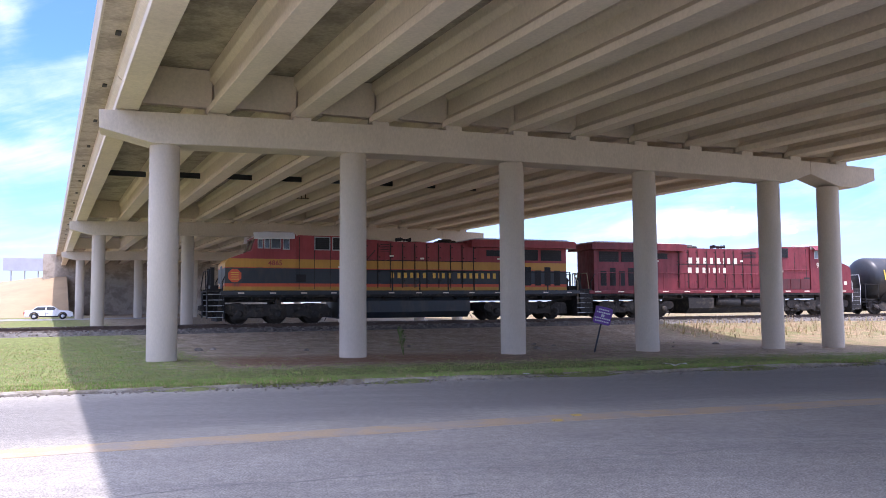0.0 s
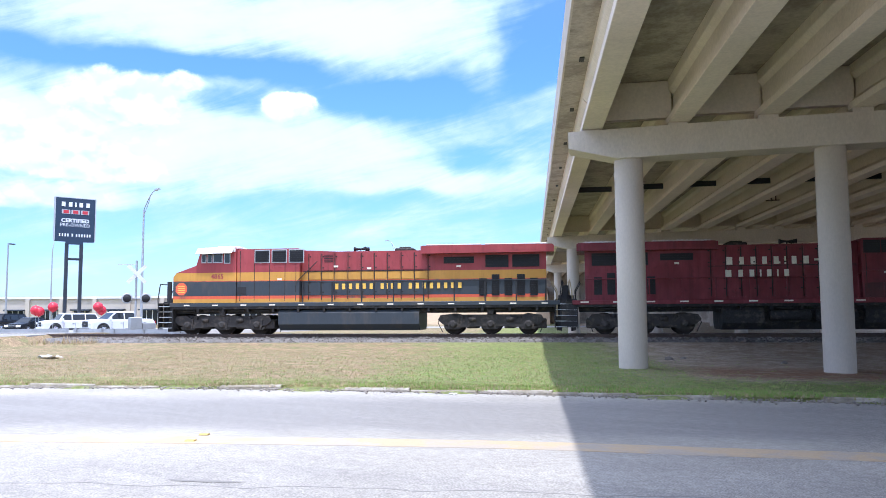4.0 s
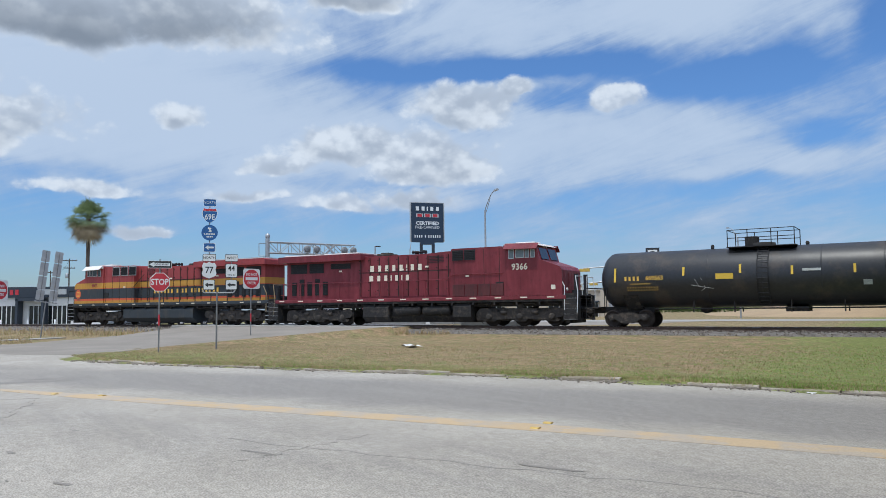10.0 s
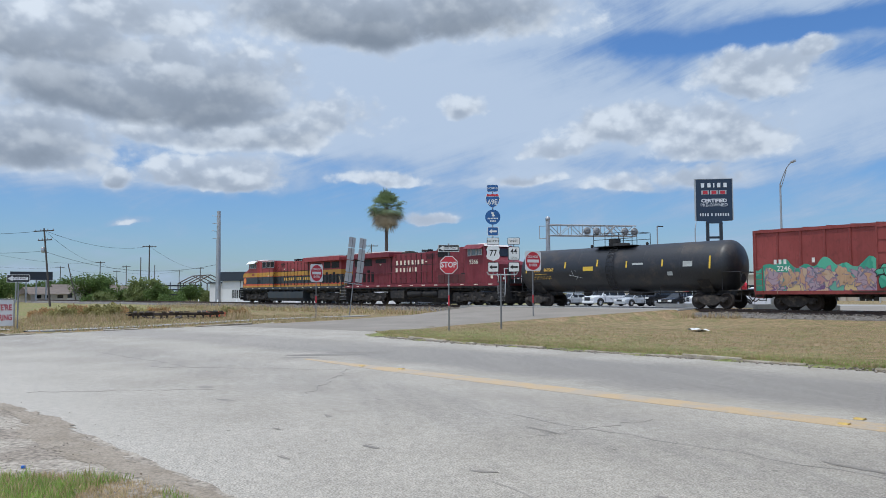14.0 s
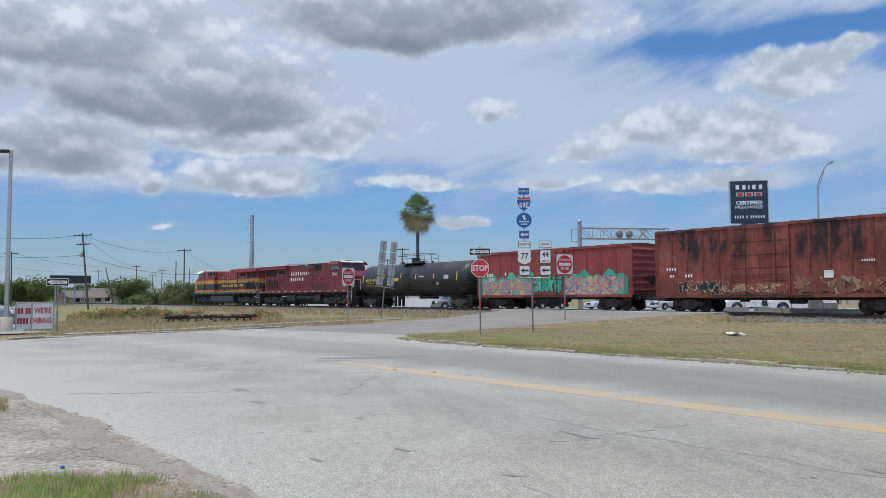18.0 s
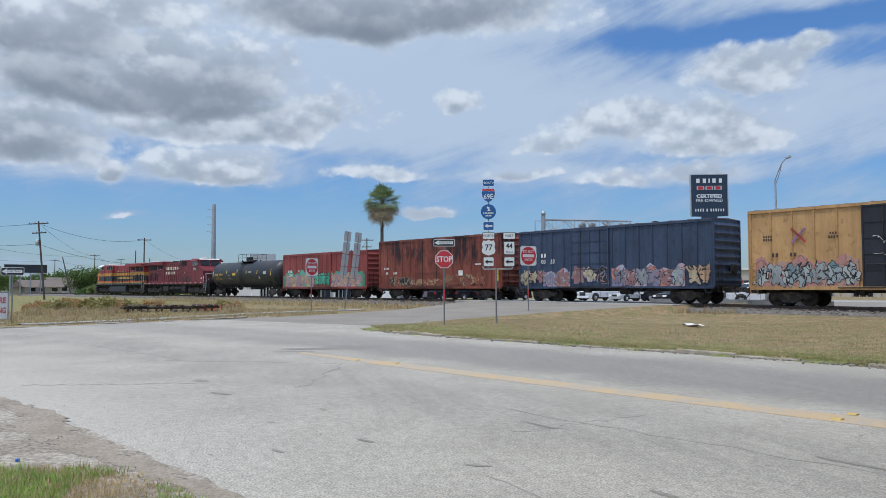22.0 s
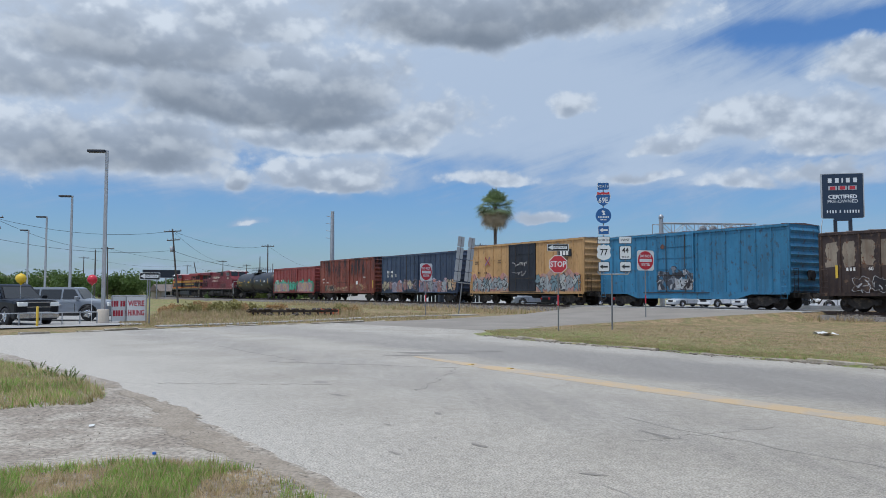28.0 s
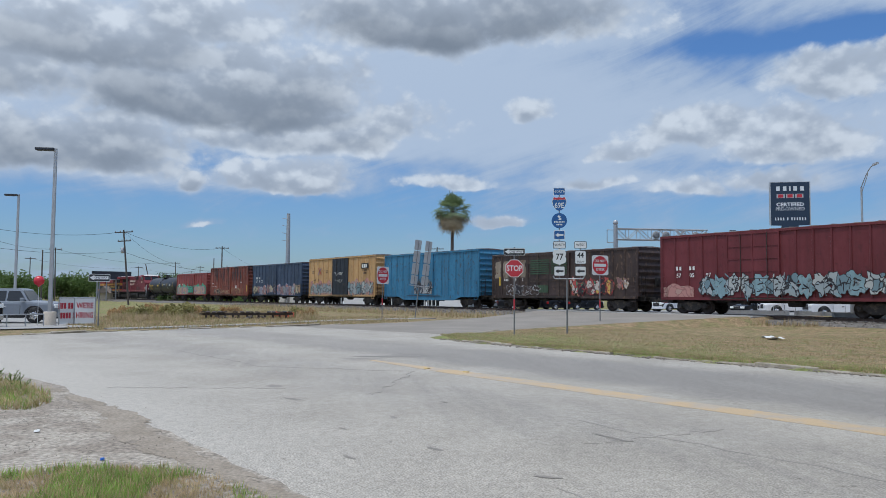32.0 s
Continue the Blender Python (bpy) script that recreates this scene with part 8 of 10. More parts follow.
for a, r, t in ((54.6, 55, 22), (52.0, 50.5, 30), (50.8, 51, 20), (58.6, 58, 60)):
    guard_rail(at_az(a, r, 0.0), t)


# ---- dealer's tall sign ----
def dealer_sign():
    p = at_az(56.45, 95.0)
    ob = thing("dealer_sign", facing(p, 14), "tall dark blue dealer sign board on two posts with white lettering", "pylon sign")
    part("board", Shape().plate([(-2.0, 9.75), (-0.9, 9.72), (-0.8, 9.45), (0.8, 9.45), (0.9, 9.72), (2.0, 9.75), (2.05, 14.55), (-2.05, 14.55)], -0.35, 0.0), NAVY, ob, "dark blue board")
    part("board_edge", Shape().box(-2.12, 2.12, -0.33, -0.02, 14.5, 14.62).box(-2.14, -2.04, -0.35, 0.03, 9.8, 14.6).box(2.04, 2.14, -0.35, 0.03, 9.8, 14.6), SIGN_ALU, ob, "pale rim")
    for x in (-0.75, 0.75):
        part("sign_post", Shape().box(x - 0.17, x + 0.17, -0.35, -0.05, -0.3, 9.6, 0, 0.03), STEEL_DARK, ob, "dark post")
    part("cross_tie", Shape().box(-0.75, 0.75, -0.28, -0.12, 7.7, 7.95), STEEL_DARK, ob)
    bars("letter_bar", [0.6, 0.58, 0.24, 0.6, 0.58], 0.50, 0.13, SIGN_WHITE, ob, 0, 0.0, 13.85, "white letter bar", 0.04, slim=0.62)
    bars("letter_bar", [0.78, 0.78, 0.78], 0.36, 0.2, SIGN_RED, ob, 0, 0.004, 13.02, "red letter bar", 0.04, slim=0.7)
    bars("letter_rim", [0.86, 0.86, 0.86], 0.46, 0.12, SIGN_ALU, ob, 0, 0.002, 13.02, "pale rim of a letter bar", 0.02, slim=1.0)
    lettering("sign_word", "CERTIFIED", 0.56, SIGN_WHITE, ob, 0, 0.004, 12.05, "white word", stretch=1.12, bold=0.02)
    lettering("sign_word", "PRE-OWNED", 0.52, SIGN_WHITE, ob, 0, 0.004, 11.55, "white word", stretch=1.02)
    bars("letter_bar", [0.2] * 4 + [-0.08, 0.2, -0.08] + [0.2] * 6, 0.32, 0.08, SIGN_WHITE, ob, 0, 0.004, 10.45, "white letter bar", 0.03, slim=0.6)


dealer_sign()


# ---- poles and wires ----
POLE_TOPS = {}


def utility_pole(key, a, r, h, lean=0.0, arms=1, turn=0.0, thick=0.15, cut=False):
    p = at_az(a, r)
    m = facing(p, turn) @ pose(0, 0, 0, 0, lean, 0)
    ob = thing("utility_pole", m, ("leaning " if abs(lean) > 3 else "") + "weathered timber utility pole" + (" with crossarms and insulators" if arms else " without wires"), "utility pole", "utility poles")
    part("pole", Shape().rod((0, 0, -0.5), (0, 0, h), thick, thick * 0.7, 9), WOOD_POLE, ob, "timber pole")
    for i in range(arms):
        z = h - 0.35 - i * 1.3
        w = 1.25 if i == 0 else 0.9
        part("crossarm", Shape().box(-w, w, -0.06, 0.06, z - 0.07, z + 0.07), WOOD_POLE, ob, "crossarm")
        for k in (-0.9, -0.35, 0.35, 0.9):
            part("insulator", Shape().lathe((k * w, 0, z + 0.07), (0, 0, 1), [(0, 0.05), (0.1, 0.07), (0.2, 0.03)], 8), STEEL, ob)
    if arms > 1:
        part("transformer", Shape().lathe((0.35, 0, h - 3.4), (0, 0, 1), [(0, 0.2), (0.05, 0.24), (0.75, 0.24), (0.82, 0.1)], 12), STEEL, ob, "grey transformer")
    POLE_TOPS[key] = m @ Vector((0, 0, h - 0.3))
    return ob


for row in (("a", 102.3, 123, 11.0, 5.0, 2), ("b", 96.26, 158, 11.0, 0, 1), ("c", 99.34, 240, 11.0, 0, 1), ("d", 106.8, 178, 11.0, 1, 1), ("e", 100.75, 200, 9.0, 12, 0), ("f", 101.73, 285, 11.0, 0, 1), ("g", 97.71, 272, 11.0, 0, 1), ("h", 95.9, 250, 10.5, 0, 0), ("i", 113.3, 110, 11.0, 4, 2), ("j", 108.3, 230, 11.0, 0, 1), ("k", 80.9, 150, 11.0, 0, 2), ("l", 82.0, 185, 10.5, 0, 1), ("m", 79.4, 190, 10.5, 0, 1), ("n", 92.9, 290, 11.0, 0, 1), ("o", 94.3, 320, 11.0, 0, 1), ("q", 98.3, 330, 11.0, 0, 1), ("u", 96.8, 200, 10.5, 0, 0), ("v", 107.6, 150, 9.0, 0, 0), ("r", -14.0, 220, 15.0, 0, 0), ("s", -23.3, 190, 10.0, 0, 1), ("t", -25.5, 230, 10.0, 0, 1)):
    utility_pole(*row)


def wire(name, a, b, sag=0.8, r=0.014, n=10):
    pts = [a.lerp(b, i / n) + Vector((0, 0, -sag * 4 * (i / n) * (1 - i / n))) for i in range(n + 1)]
    solid(name, Shape().tube(pts, r, 4), BLACK, "thin black overhead wire between poles", "wire", "overhead wires")


for a, b in (("i", "a"), ("a", "b"), ("b", "n"), ("i", "d"), ("d", "c"), ("c", "g"), ("a", "c"), ("k", "l"), ("j", "f"), ("f", "q"), ("q", "o")):
    wire("overhead_wire", POLE_TOPS[a], POLE_TOPS[b], 1.2, 0.022)
wire("overhead_wire", POLE_TOPS["i"] + Vector((0, 0, -2.5)), POLE_TOPS["a"] + Vector((0, 0, -2.9)), 0.9, 0.02)
wire("overhead_wire", POLE_TOPS["a"] + Vector((0, 0, -2.9)), at_az(91.7, 120, 6.0), 1.8, 0.022)

mp = at_az(91.7, 120)
mo = thing("steel_mast", pose(mp.x, mp.y, 0), "tall tapered grey steel power mast with short side arms", "mast")
part("mast", Shape().rod((0, 0, -0.3), (0, 0, 13.9), 0.40, 0.26, 16), STEEL, mo, "tapered mast")
for z in (13.1, 12.0, 10.9, 9.8):
    part("side_arm", Shape().rod((0.1, 0, z - 0.05), (0.25, -0.95, z + 0.06), 0.04), STEEL, mo, "short arm")


# ---- palm and trees ----
PALM_TRUNK = mat("grey palm trunk", (0.13, 0.10, 0.08), 0.9, 0, 0.3, 3, 18, 0.7)
PALM_LEAF = leafy(mat("palm frond green", (0.21, 0.275, 0.13), 0.5, 0, 0.3, 2, 14), 0.35)
PALM_DRY = mat("dry palm skirt", (0.44, 0.35, 0.22), 0.85, 0, 0.3, 2, 14)
LEAF = leafy(mat("tree leaves", (0.12, 0.18, 0.055), 0.7, 0, 0.35, 0.6, 6), 0.45)
LEAF2 = leafy(mat("yellow-green scrub leaves", (0.21, 0.25, 0.095), 0.75, 0, 0.3, 0.6, 6), 0.45)
BARK = mat("bark", (0.09, 0.07, 0.055), 0.9, 0, 0.3, 4, 20, 0.5)


def fan_palm(p, h):
    ob = thing("fan_palm", pose(p.x, p.y, p.z), "tall fan palm with green crown and dry frond skirt", "palm tree")
    part("trunk", Shape().lathe((0, 0, 0), (0, 0, 1), [(-0.2, 0.48), (0.4, 0.38), (3, 0.28), (8, 0.22), (h - 2.6, 0.21), (h - 1.8, 0.30)], 14), PALM_TRUNK, ob, "grey trunk")
    rnd = random.Random(11)
    for nm, ma, count, lo, hi, ln in (("green_fronds", PALM_LEAF, 88, -22, 90, 3.15), ("dry_fronds", PALM_DRY, 60, -66, -4, 2.85)):
        s = Shape()
        for i in range(count):
            az, el = rnd.uniform(0, 2 * math.pi), radians(rnd.uniform(lo, hi))
            d = Vector((math.cos(az) * math.cos(el), math.sin(az) * math.cos(el), math.sin(el)))
            side = d.cross(Vector((0, 0, 1))).normalized()
            up = side.cross(d)
            base = Vector((0, 0, h - 2.0 - (0.5 if lo < -50 else 0) * rnd.random()))
            L1 = ln * rnd.uniform(0.38, 0.55)
            hub = base + d * L1
            s.rod(base, hub, 0.025, 0.018, 4)
            R = ln * rnd.uniform(0.42, 0.58)
            for k in range(13):
                a = radians(-85 + k * 170 / 12)
                t = d * math.cos(a) + side * math.sin(a)
                tip = hub + t * R * (0.75 + 0.25 * math.cos(a)) + Vector((0, 0, -0.28 * R * (0.6 + rnd.random()))) + up * 0.05
                w = (side * math.cos(a) - d * math.sin(a)) * 0.06
                mid = hub + t * R * 0.5
                s.add([hub, mid + w, tip, mid - w], [(0, 1, 2, 3)])
        part(nm, s, ma, ob, "green fan fronds" if lo > -50 else "hanging dry fronds")


fan_palm(at_az(79.8, 106.0), 15.0)


def clump_tree(name, p, h, w, seed, ma, label, trunk=True, group=""):
    """A trunk with limbs, and a crown of many small leaf quads in uneven clumps."""
    ob = thing(name, pose(p.x, p.y, p.z), label, "tree" if trunk else "bush", group)
    rnd = random.Random(seed)
    s = Shape()
    if trunk:
        s.rod((0, 0, -0.3), (0, 0, h * 0.45), 0.05 * h * 0.6, 0.03 * h * 0.6, 7)
    cl = []
    for i in range(16 if trunk else 9):
        a = rnd.uniform(0, 6.28)
        rr = w / 2 * math.sqrt(rnd.random()) * 0.85
        z = h * (rnd.uniform(0.35, 0.88) if trunk else rnd.uniform(0.1, 0.75))
        c = Vector((math.cos(a) * rr, math.sin(a) * rr, z * (1 - 0.25 * rr / w)))
        cl.append((c, rnd.uniform(0.14, 0.26) * w))
        s.rod((0, 0, h * (0.3 if trunk else 0.0)), tuple(c), 0.012 * h, 0.005 * h, 4)
    part("trunk", s, BARK, ob, "trunk and limbs" if trunk else "stems")
    f = Shape()
    for c, r in cl:
        for k in range(130):
            d = Vector((rnd.gauss(0, 1), rnd.gauss(0, 1), rnd.gauss(0, 0.8))).normalized() * r * rnd.uniform(0.35, 1.05)
            q = c + d
            if q.z < 0.05:
                continue
            u = Vector((rnd.gauss(0, 1), rnd.gauss(0, 1), rnd.gauss(0, 1))).normalized()
            v = u.orthogonal().normalized()
            e = 0.085 * w ** 0.6 * rnd.uniform(0.5, 1.3)
            f.add([q + u * e, q + v * e * 0.6, q - u * e, q - v * e * 0.6], [(0, 1, 2, 3)])
    part("crown", f, ma, ob, "uneven leafy crown")


rnd = random.Random(21)
for i in range(44):
    a = 93.5 + i * 0.5 + rnd.uniform(-0.2, 0.2)
    r = rnd.uniform(205, 245) + (25 if 100.5 < a < 104.8 else 0)
    big = rnd.random() < (0.7 if a > 102.5 else 0.35)
    clump_tree("tree" if big else "shrub", at_az(a, r), rnd.uniform(4.0, 7.2) if big else rnd.uniform(1.8, 3.4), rnd.uniform(6.5, 9.5), 100 + i, LEAF if rnd.random() < 0.6 else LEAF2, "broad green tree at the edge of the waste ground" if big else "dense green scrub bush on waste ground", big, "trees beyond the track" if big else "scrub beyond the track")
for a, r, h, w in ((109.0, 170, 5.0, 9), (110.5, 180, 4.8, 9), (112.5, 175, 5.4, 9), (114, 170, 5, 9), (105.6, 190, 5.6, 9), (106.3, 188, 5.0, 9), (40.6, 215, 3.6, 8), (39.6, 220, 3.4, 7), (36.2, 230, 3.0, 8), (37.2, 225, 3.2, 7), (38.4, 235, 3.0, 8), (35.2, 240, 3.4, 6), (78.4, 180, 3.6, 7), (77.2, 190, 3.0, 8)):
    clump_tree("tree", at_az(a, r), h, w, int(a * 10), LEAF, "broad green tree in the distance", True, "trees beyond the track")


# ---- buildings ----
RENDER_WHITE = mat("white rendered wall", (0.70, 0.69, 0.66), 0.8, 0, 0.05, 0.5, 10, 0.1)
FASCIA = mat("charcoal metal fascia", (0.035, 0.045, 0.06), 0.5, 0.1, 0.1)
BEIGE = mat("beige rendered wall", (0.50, 0.44, 0.36), 0.85, 0, 0.06, 0.4, 8, 0.1)
SHINGLE = mat("brown-grey roof shingles", (0.17, 0.14, 0.12), 0.9, 0, 0.2, 1, 8, 0.3)
BOARD_GREY = mat("grey billboard back", (0.36, 0.37, 0.40), 0.7, 0, 0.1, 0.5, 6)


def shop():
    a, b = at_az(91.4, 118.0), at_az(78.2, 103.0)
    d = b - a
    L = d.length
    m = pose(a.x, a.y, 0, 0, 0, math.degrees(math.atan2(d.y, d.x)))
    ob = thing("shop_building", m, "low white shop with a charcoal fascia and dark windows", "building")
    wins = [(1.6, 3.4, 1.0, 2.2, 5), (7.2, 9.2, 0.05, 2.3, 4), (13.0, 17.6, 0.3, 2.5, 8), (19.2, 24.4, 0.3, 2.5, 9)]
    # front wall in pieces round the openings
    xs = 0.0
    for x0, x1, z0, z1, n in wins + [(L, L, 0, 0, 0)]:
        part("wall", Shape().box(xs, x0, 0, 0.25, -0.2, 3.5), RENDER_WHITE, ob, "white wall")
        if n:
            part("wall", Shape().box(x0, x1, 0, 0.25, z1, 3.5), RENDER_WHITE, ob)
            if z0 > 0.1:
                part("wall", Shape().box(x0, x1, 0, 0.25, -0.2, z0), RENDER_WHITE, ob)
            w = part("window", Shape().box(x0, x1, 0.12, 0.16, z0, z1), GLASS, ob, "dark glazing")
            for i in range(n + 1):
                x = x0 + (x1 - x0) * i / n
                part("glazing_bar", Shape().box(x - 0.05, x + 0.05, 0.05, 0.14, z0, z1), RENDER_WHITE, w)
        xs = x1
    part("wall", Shape().box(0, 0.25, 0.25, 16, -0.2, 3.5).box(L - 0.25, L, 0.25, 16, -0.2, 3.5).box(0.25, L - 0.25, 15.7, 16, -0.2, 3.5), RENDER_WHITE, ob, "white side and rear walls")
    part("fascia", Shape().box(-0.15, L + 0.15, -0.35, 16.1, 3.5, 4.8, 0, 0.03), FASCIA, ob, "charcoal fascia and flat roof")
    part("fascia_sign", Shape().box(L - 9.0, L - 5.5, -0.42, -0.35, 3.85, 4.5), SIGN_ALU, ob, "pale fascia sign")
    for x0, ws in ((12.2, [0.5] * 4), (16.6, [0.5] * 5)):
        bars("letter_bar", ws, 0.62, 0.16, SIGN_RED, ob, x0, -0.36, 4.15, "red letter bar", 0.05, turn=180, slim=0.8)
    part("porch", Shape().box(18.2, 18.5, -1.2, 0.0, -0.2, 3.4).box(21.3, 21.6, -1.2, 0.0, -0.2, 3.4).box(18.2, 21.6, -1.2, 0.0, 3.1, 3.49), FASCIA, ob, "dark square entrance porch")
    part("annex", Shape().box(-4.2, -0.02, 2.5, 14, -0.2, 3.2), RENDER_WHITE, ob, "white annex")
    part("annex_roof", Shape().box(-4.4, -0.02, 2.3, 14.2, 3.2, 3.4), FASCIA, ob, "annex roof")
    for i in range(9):
        x = 1 + i * 3.1
        q = m @ Vector((x, -6.5, 0))
        bl = new("bollard", Shape().lathe((0, 0, -0.1), (0, 0, 1), [(0, 0.09), (0.95, 0.09), (1.0, 0.05)], 10).mesh("bollard", WHITE))
        bl.matrix_basis = pose(*q)
        tagged(bl, "white concrete bollard in front of the shop", "bollard", "bollards at the shop")


shop()


def dealer_building():
    a, b = at_az(63.0, 165.0), at_az(43.0, 138.0)
    d = b - a
    L = d.length
    m = pose(a.x, a.y, 0, 0, 0, math.degrees(math.atan2(d.y, d.x)))
    ob = thing("dealer_building", m, "long low beige building with glazed bays and a flat roof", "building")
    bays = [L - 4.5 - i * 6.2 for i in range(9)]
    part("wall", Shape().box(0, L, 0.6, 18, -0.2, 4.6, 0, 0.03), BEIGE, ob, "beige wall")
    part("parapet", Shape().box(-0.2, L + 0.2, 0.3, 18.2, 4.6, 5.0), RENDER_WHITE, ob, "pale parapet")
    for x in bays:
        part("pilaster", Shape().box(x + 1.9, x + 2.6, 0.1, 0.6, -0.2, 4.6), BEIGE, ob, "pilaster")
        w = part("glazed_bay", Shape().box(x - 1.7, x + 1.4, 0.5, 0.59, 0.0, 2.5), GLASS, ob, "dark glazed bay")
        for k in (-1.7, -0.7, 0.4, 1.4):
            part("glazing_bar", Shape().box(x + k - 0.06, x + k + 0.06, 0.4, 0.5, 0, 2.5), RENDER_WHITE, w)
        part("bay_hood", Shape().box(x - 1.9, x + 1.6, -0.4, 0.59, 2.5, 2.75), FASCIA, ob, "dark canopy")
    return ob


dealer_building()


def house(a, r, w, h, seed, label):
    p = at_az(a, r)
    ob = thing("house", facing(p, (seed * 37) % 40 - 20), label, "house", "houses in the distance")
    part("wall", Shape().box(-w / 2, w / 2, -4, 4, -0.2, h * 0.55), BEIGE if seed % 2 else RENDER_WHITE, ob, "wall")
    part("roof", Shape().prism([(-w / 2 - 0.5, [(-4.6, h * 0.52), (4.6, h * 0.52), (0, h)], 1), (w / 2 + 0.5, [(-4.6, h * 0.52), (4.6, h * 0.52), (0, h)], 1)]), SHINGLE, ob, "brown shingle roof")
    for x in (-w * 0.3, w * 0.05, w * 0.3):
        part("window", Shape().box(x - 0.6, x + 0.6, 4.0, 4.05, 0.9, h * 0.48), GLASS, ob, "window")


house(102.7, 195, 7.5, 3.4, 1, "low brown-roofed house behind scrub")
house(100.3, 215, 14, 4.2, 2, "low brown-roofed house behind scrub")
house(98.2, 250, 18, 4.4, 3, "low brown-roofed house far behind the track")
house(113.5, 190, 20, 5.0, 4, "low brown-roofed house behind the yard")

# steel frame shed and dark sheds beyond the track
p = at_az(92.2, 185)
sh = thing("steel_frame_shed", facing(p, 20), "open steel-framed gabled shed skeleton", "shed")
for i in range(4):
    y = i * -4.0
    part("frame_bay", Shape().path([(-3.5, y, -0.2), (-3.5, y, 4.2), (0, y, 6.0), (3.5, y, 4.2), (3.5, y, -0.2)], 0.12), RAIL, sh, "steel portal frame")
part("purlin", Shape().rod((0, 0, 6.0), (0, -12, 6.0), 0.08).rod((-3.5, 0, 4.2), (-3.5, -12, 4.2), 0.08).rod((3.5, 0, 4.2), (3.5, -12, 4.2), 0.08), RAIL, sh)
p = at_az(94.2, 185)
ds = thing("storage_rack", facing(p), "dark open storage rack with stacked beams", "storage rack")
for x in (-4.4, -2.2, 0, 2.2, 4.4):
    part("upright", Shape().box(x - 0.1, x + 0.1, -0.2, 0.2, -0.2, 4.3), STEEL_DARK, ds)
for z in (1.4, 2.5, 3.4):
    part("shelf", Shape().box(-4.6, 4.6, -1.0, 1.0, z, z + 0.3), STEEL_DARK, ds)
for i, (a, r, h, w, big) in enumerate(((96.2, 150, 4.5, 6.5, True), (95.6, 146, 3.4, 4.5, True), (97.3, 148, 2.6, 4.0, False), (93.4, 152, 3.2, 5.5, True), (92.6, 150, 2.4, 4.5, False), (94.8, 142, 1.7, 4.0, False), (99.0, 150, 2.2, 4.5, False), (100.0, 155, 1.6, 3.5, False))):
    clump_tree("tree" if big else "shrub", at_az(a, r), h, w, 500 + i, LEAF if i % 2 else LEAF2, "round green tree on the waste ground beyond the track" if big else "low green scrub bush beyond the track", big, "trees beyond the track" if big else "scrub beyond the track")

# billboards seen from behind or far off
def billboard(a, r, w, z0, z1, turn, ma, label, posts=3):
    p = at_az(a, r)
    ob = thing("billboard", facing(p, turn), label, "billboard", "billboards")
    part("board", Shape().box(-w / 2, w / 2, -0.15, 0.15, z0, z1), ma, ob, "board")
    part("catwalk", Shape().box(-w / 2, w / 2, 0.15, 0.6, z0 - 0.12, z0), STEEL, ob)
    for i in range(posts):
        x = -w / 2 + w * (i + 0.6) / (posts + 0.2)
        part("post", Shape().box(x - 0.13, x + 0.13, -0.35, -0.15, -0.3, z1 - 0.3), STEEL, ob, "post")


billboard(26.05, 190, 8.2, 9.0, 11.6, 0, BOARD_GREY, "grey back of a billboard on three posts", 3)
billboard(103.4, 185, 8.0, 4.8, 6.5, 10, STEEL_DARK, "dark back of a low billboard among poles", 4)
billboard(88.3, 150, 4.7, 6.1, 7.9, 0, SIGN_ALU, "pale billboard beyond the white shop", 2)

# fuel station signs, traffic lights
fs = thing("price_sign", facing(at_az(46.1, 118), 10), "upright fuel price sign with blue, red and green fields", "pylon sign")
for x in (-0.95, 0.83):
    part("frame", Shape().box(x, x + 0.12, -0.2, 0.2, -0.2, 5.95), SIGN_ALU, fs, "pale frame")
for z0, z1, ma in ((4.3, 5.9, mat("grey-blue sign field", (0.10, 0.15, 0.24), 0.5)), (3.5, 4.2, BANNER_RED), (2.4, 3.4, mat("green sign field", (0.04, 0.24, 0.11), 0.5))):
    part("sign_field", Shape().box(-0.83, 0.83, -0.12, 0.14, z0, z1), ma, fs, "coloured field")
part("badge", Shape().box(-0.4, 0.4, 0.14, 0.17, 4.7, 5.6), SIGN_WHITE, fs, "white badge")
fs = thing("square_sign", facing(at_az(40.3, 140), 0), "small square dark and white pole sign above the road", "pylon sign")
part("frame", Shape().box(-1.15, 1.15, -0.3, 0.0, 9.4, 11.8), STEEL_DARK, fs, "pale box")
part("sign_field", Shape().box(-0.8, 0.8, 0.0, 0.03, 9.75, 11.45), SIGN_WHITE, fs, "white field")
part("badge", Shape().box(-0.35, 0.35, 0.03, 0.05, 10.1, 11.2), STEEL_DARK, fs, "dark badge")
part("post", Shape().rod((0, -0.15, -0.3), (0, -0.15, 9.5), 0.22), STEEL, fs, "post")

TL_YELLOW = mat("yellow signal housing", (0.50, 0.34, 0.06), 0.5)


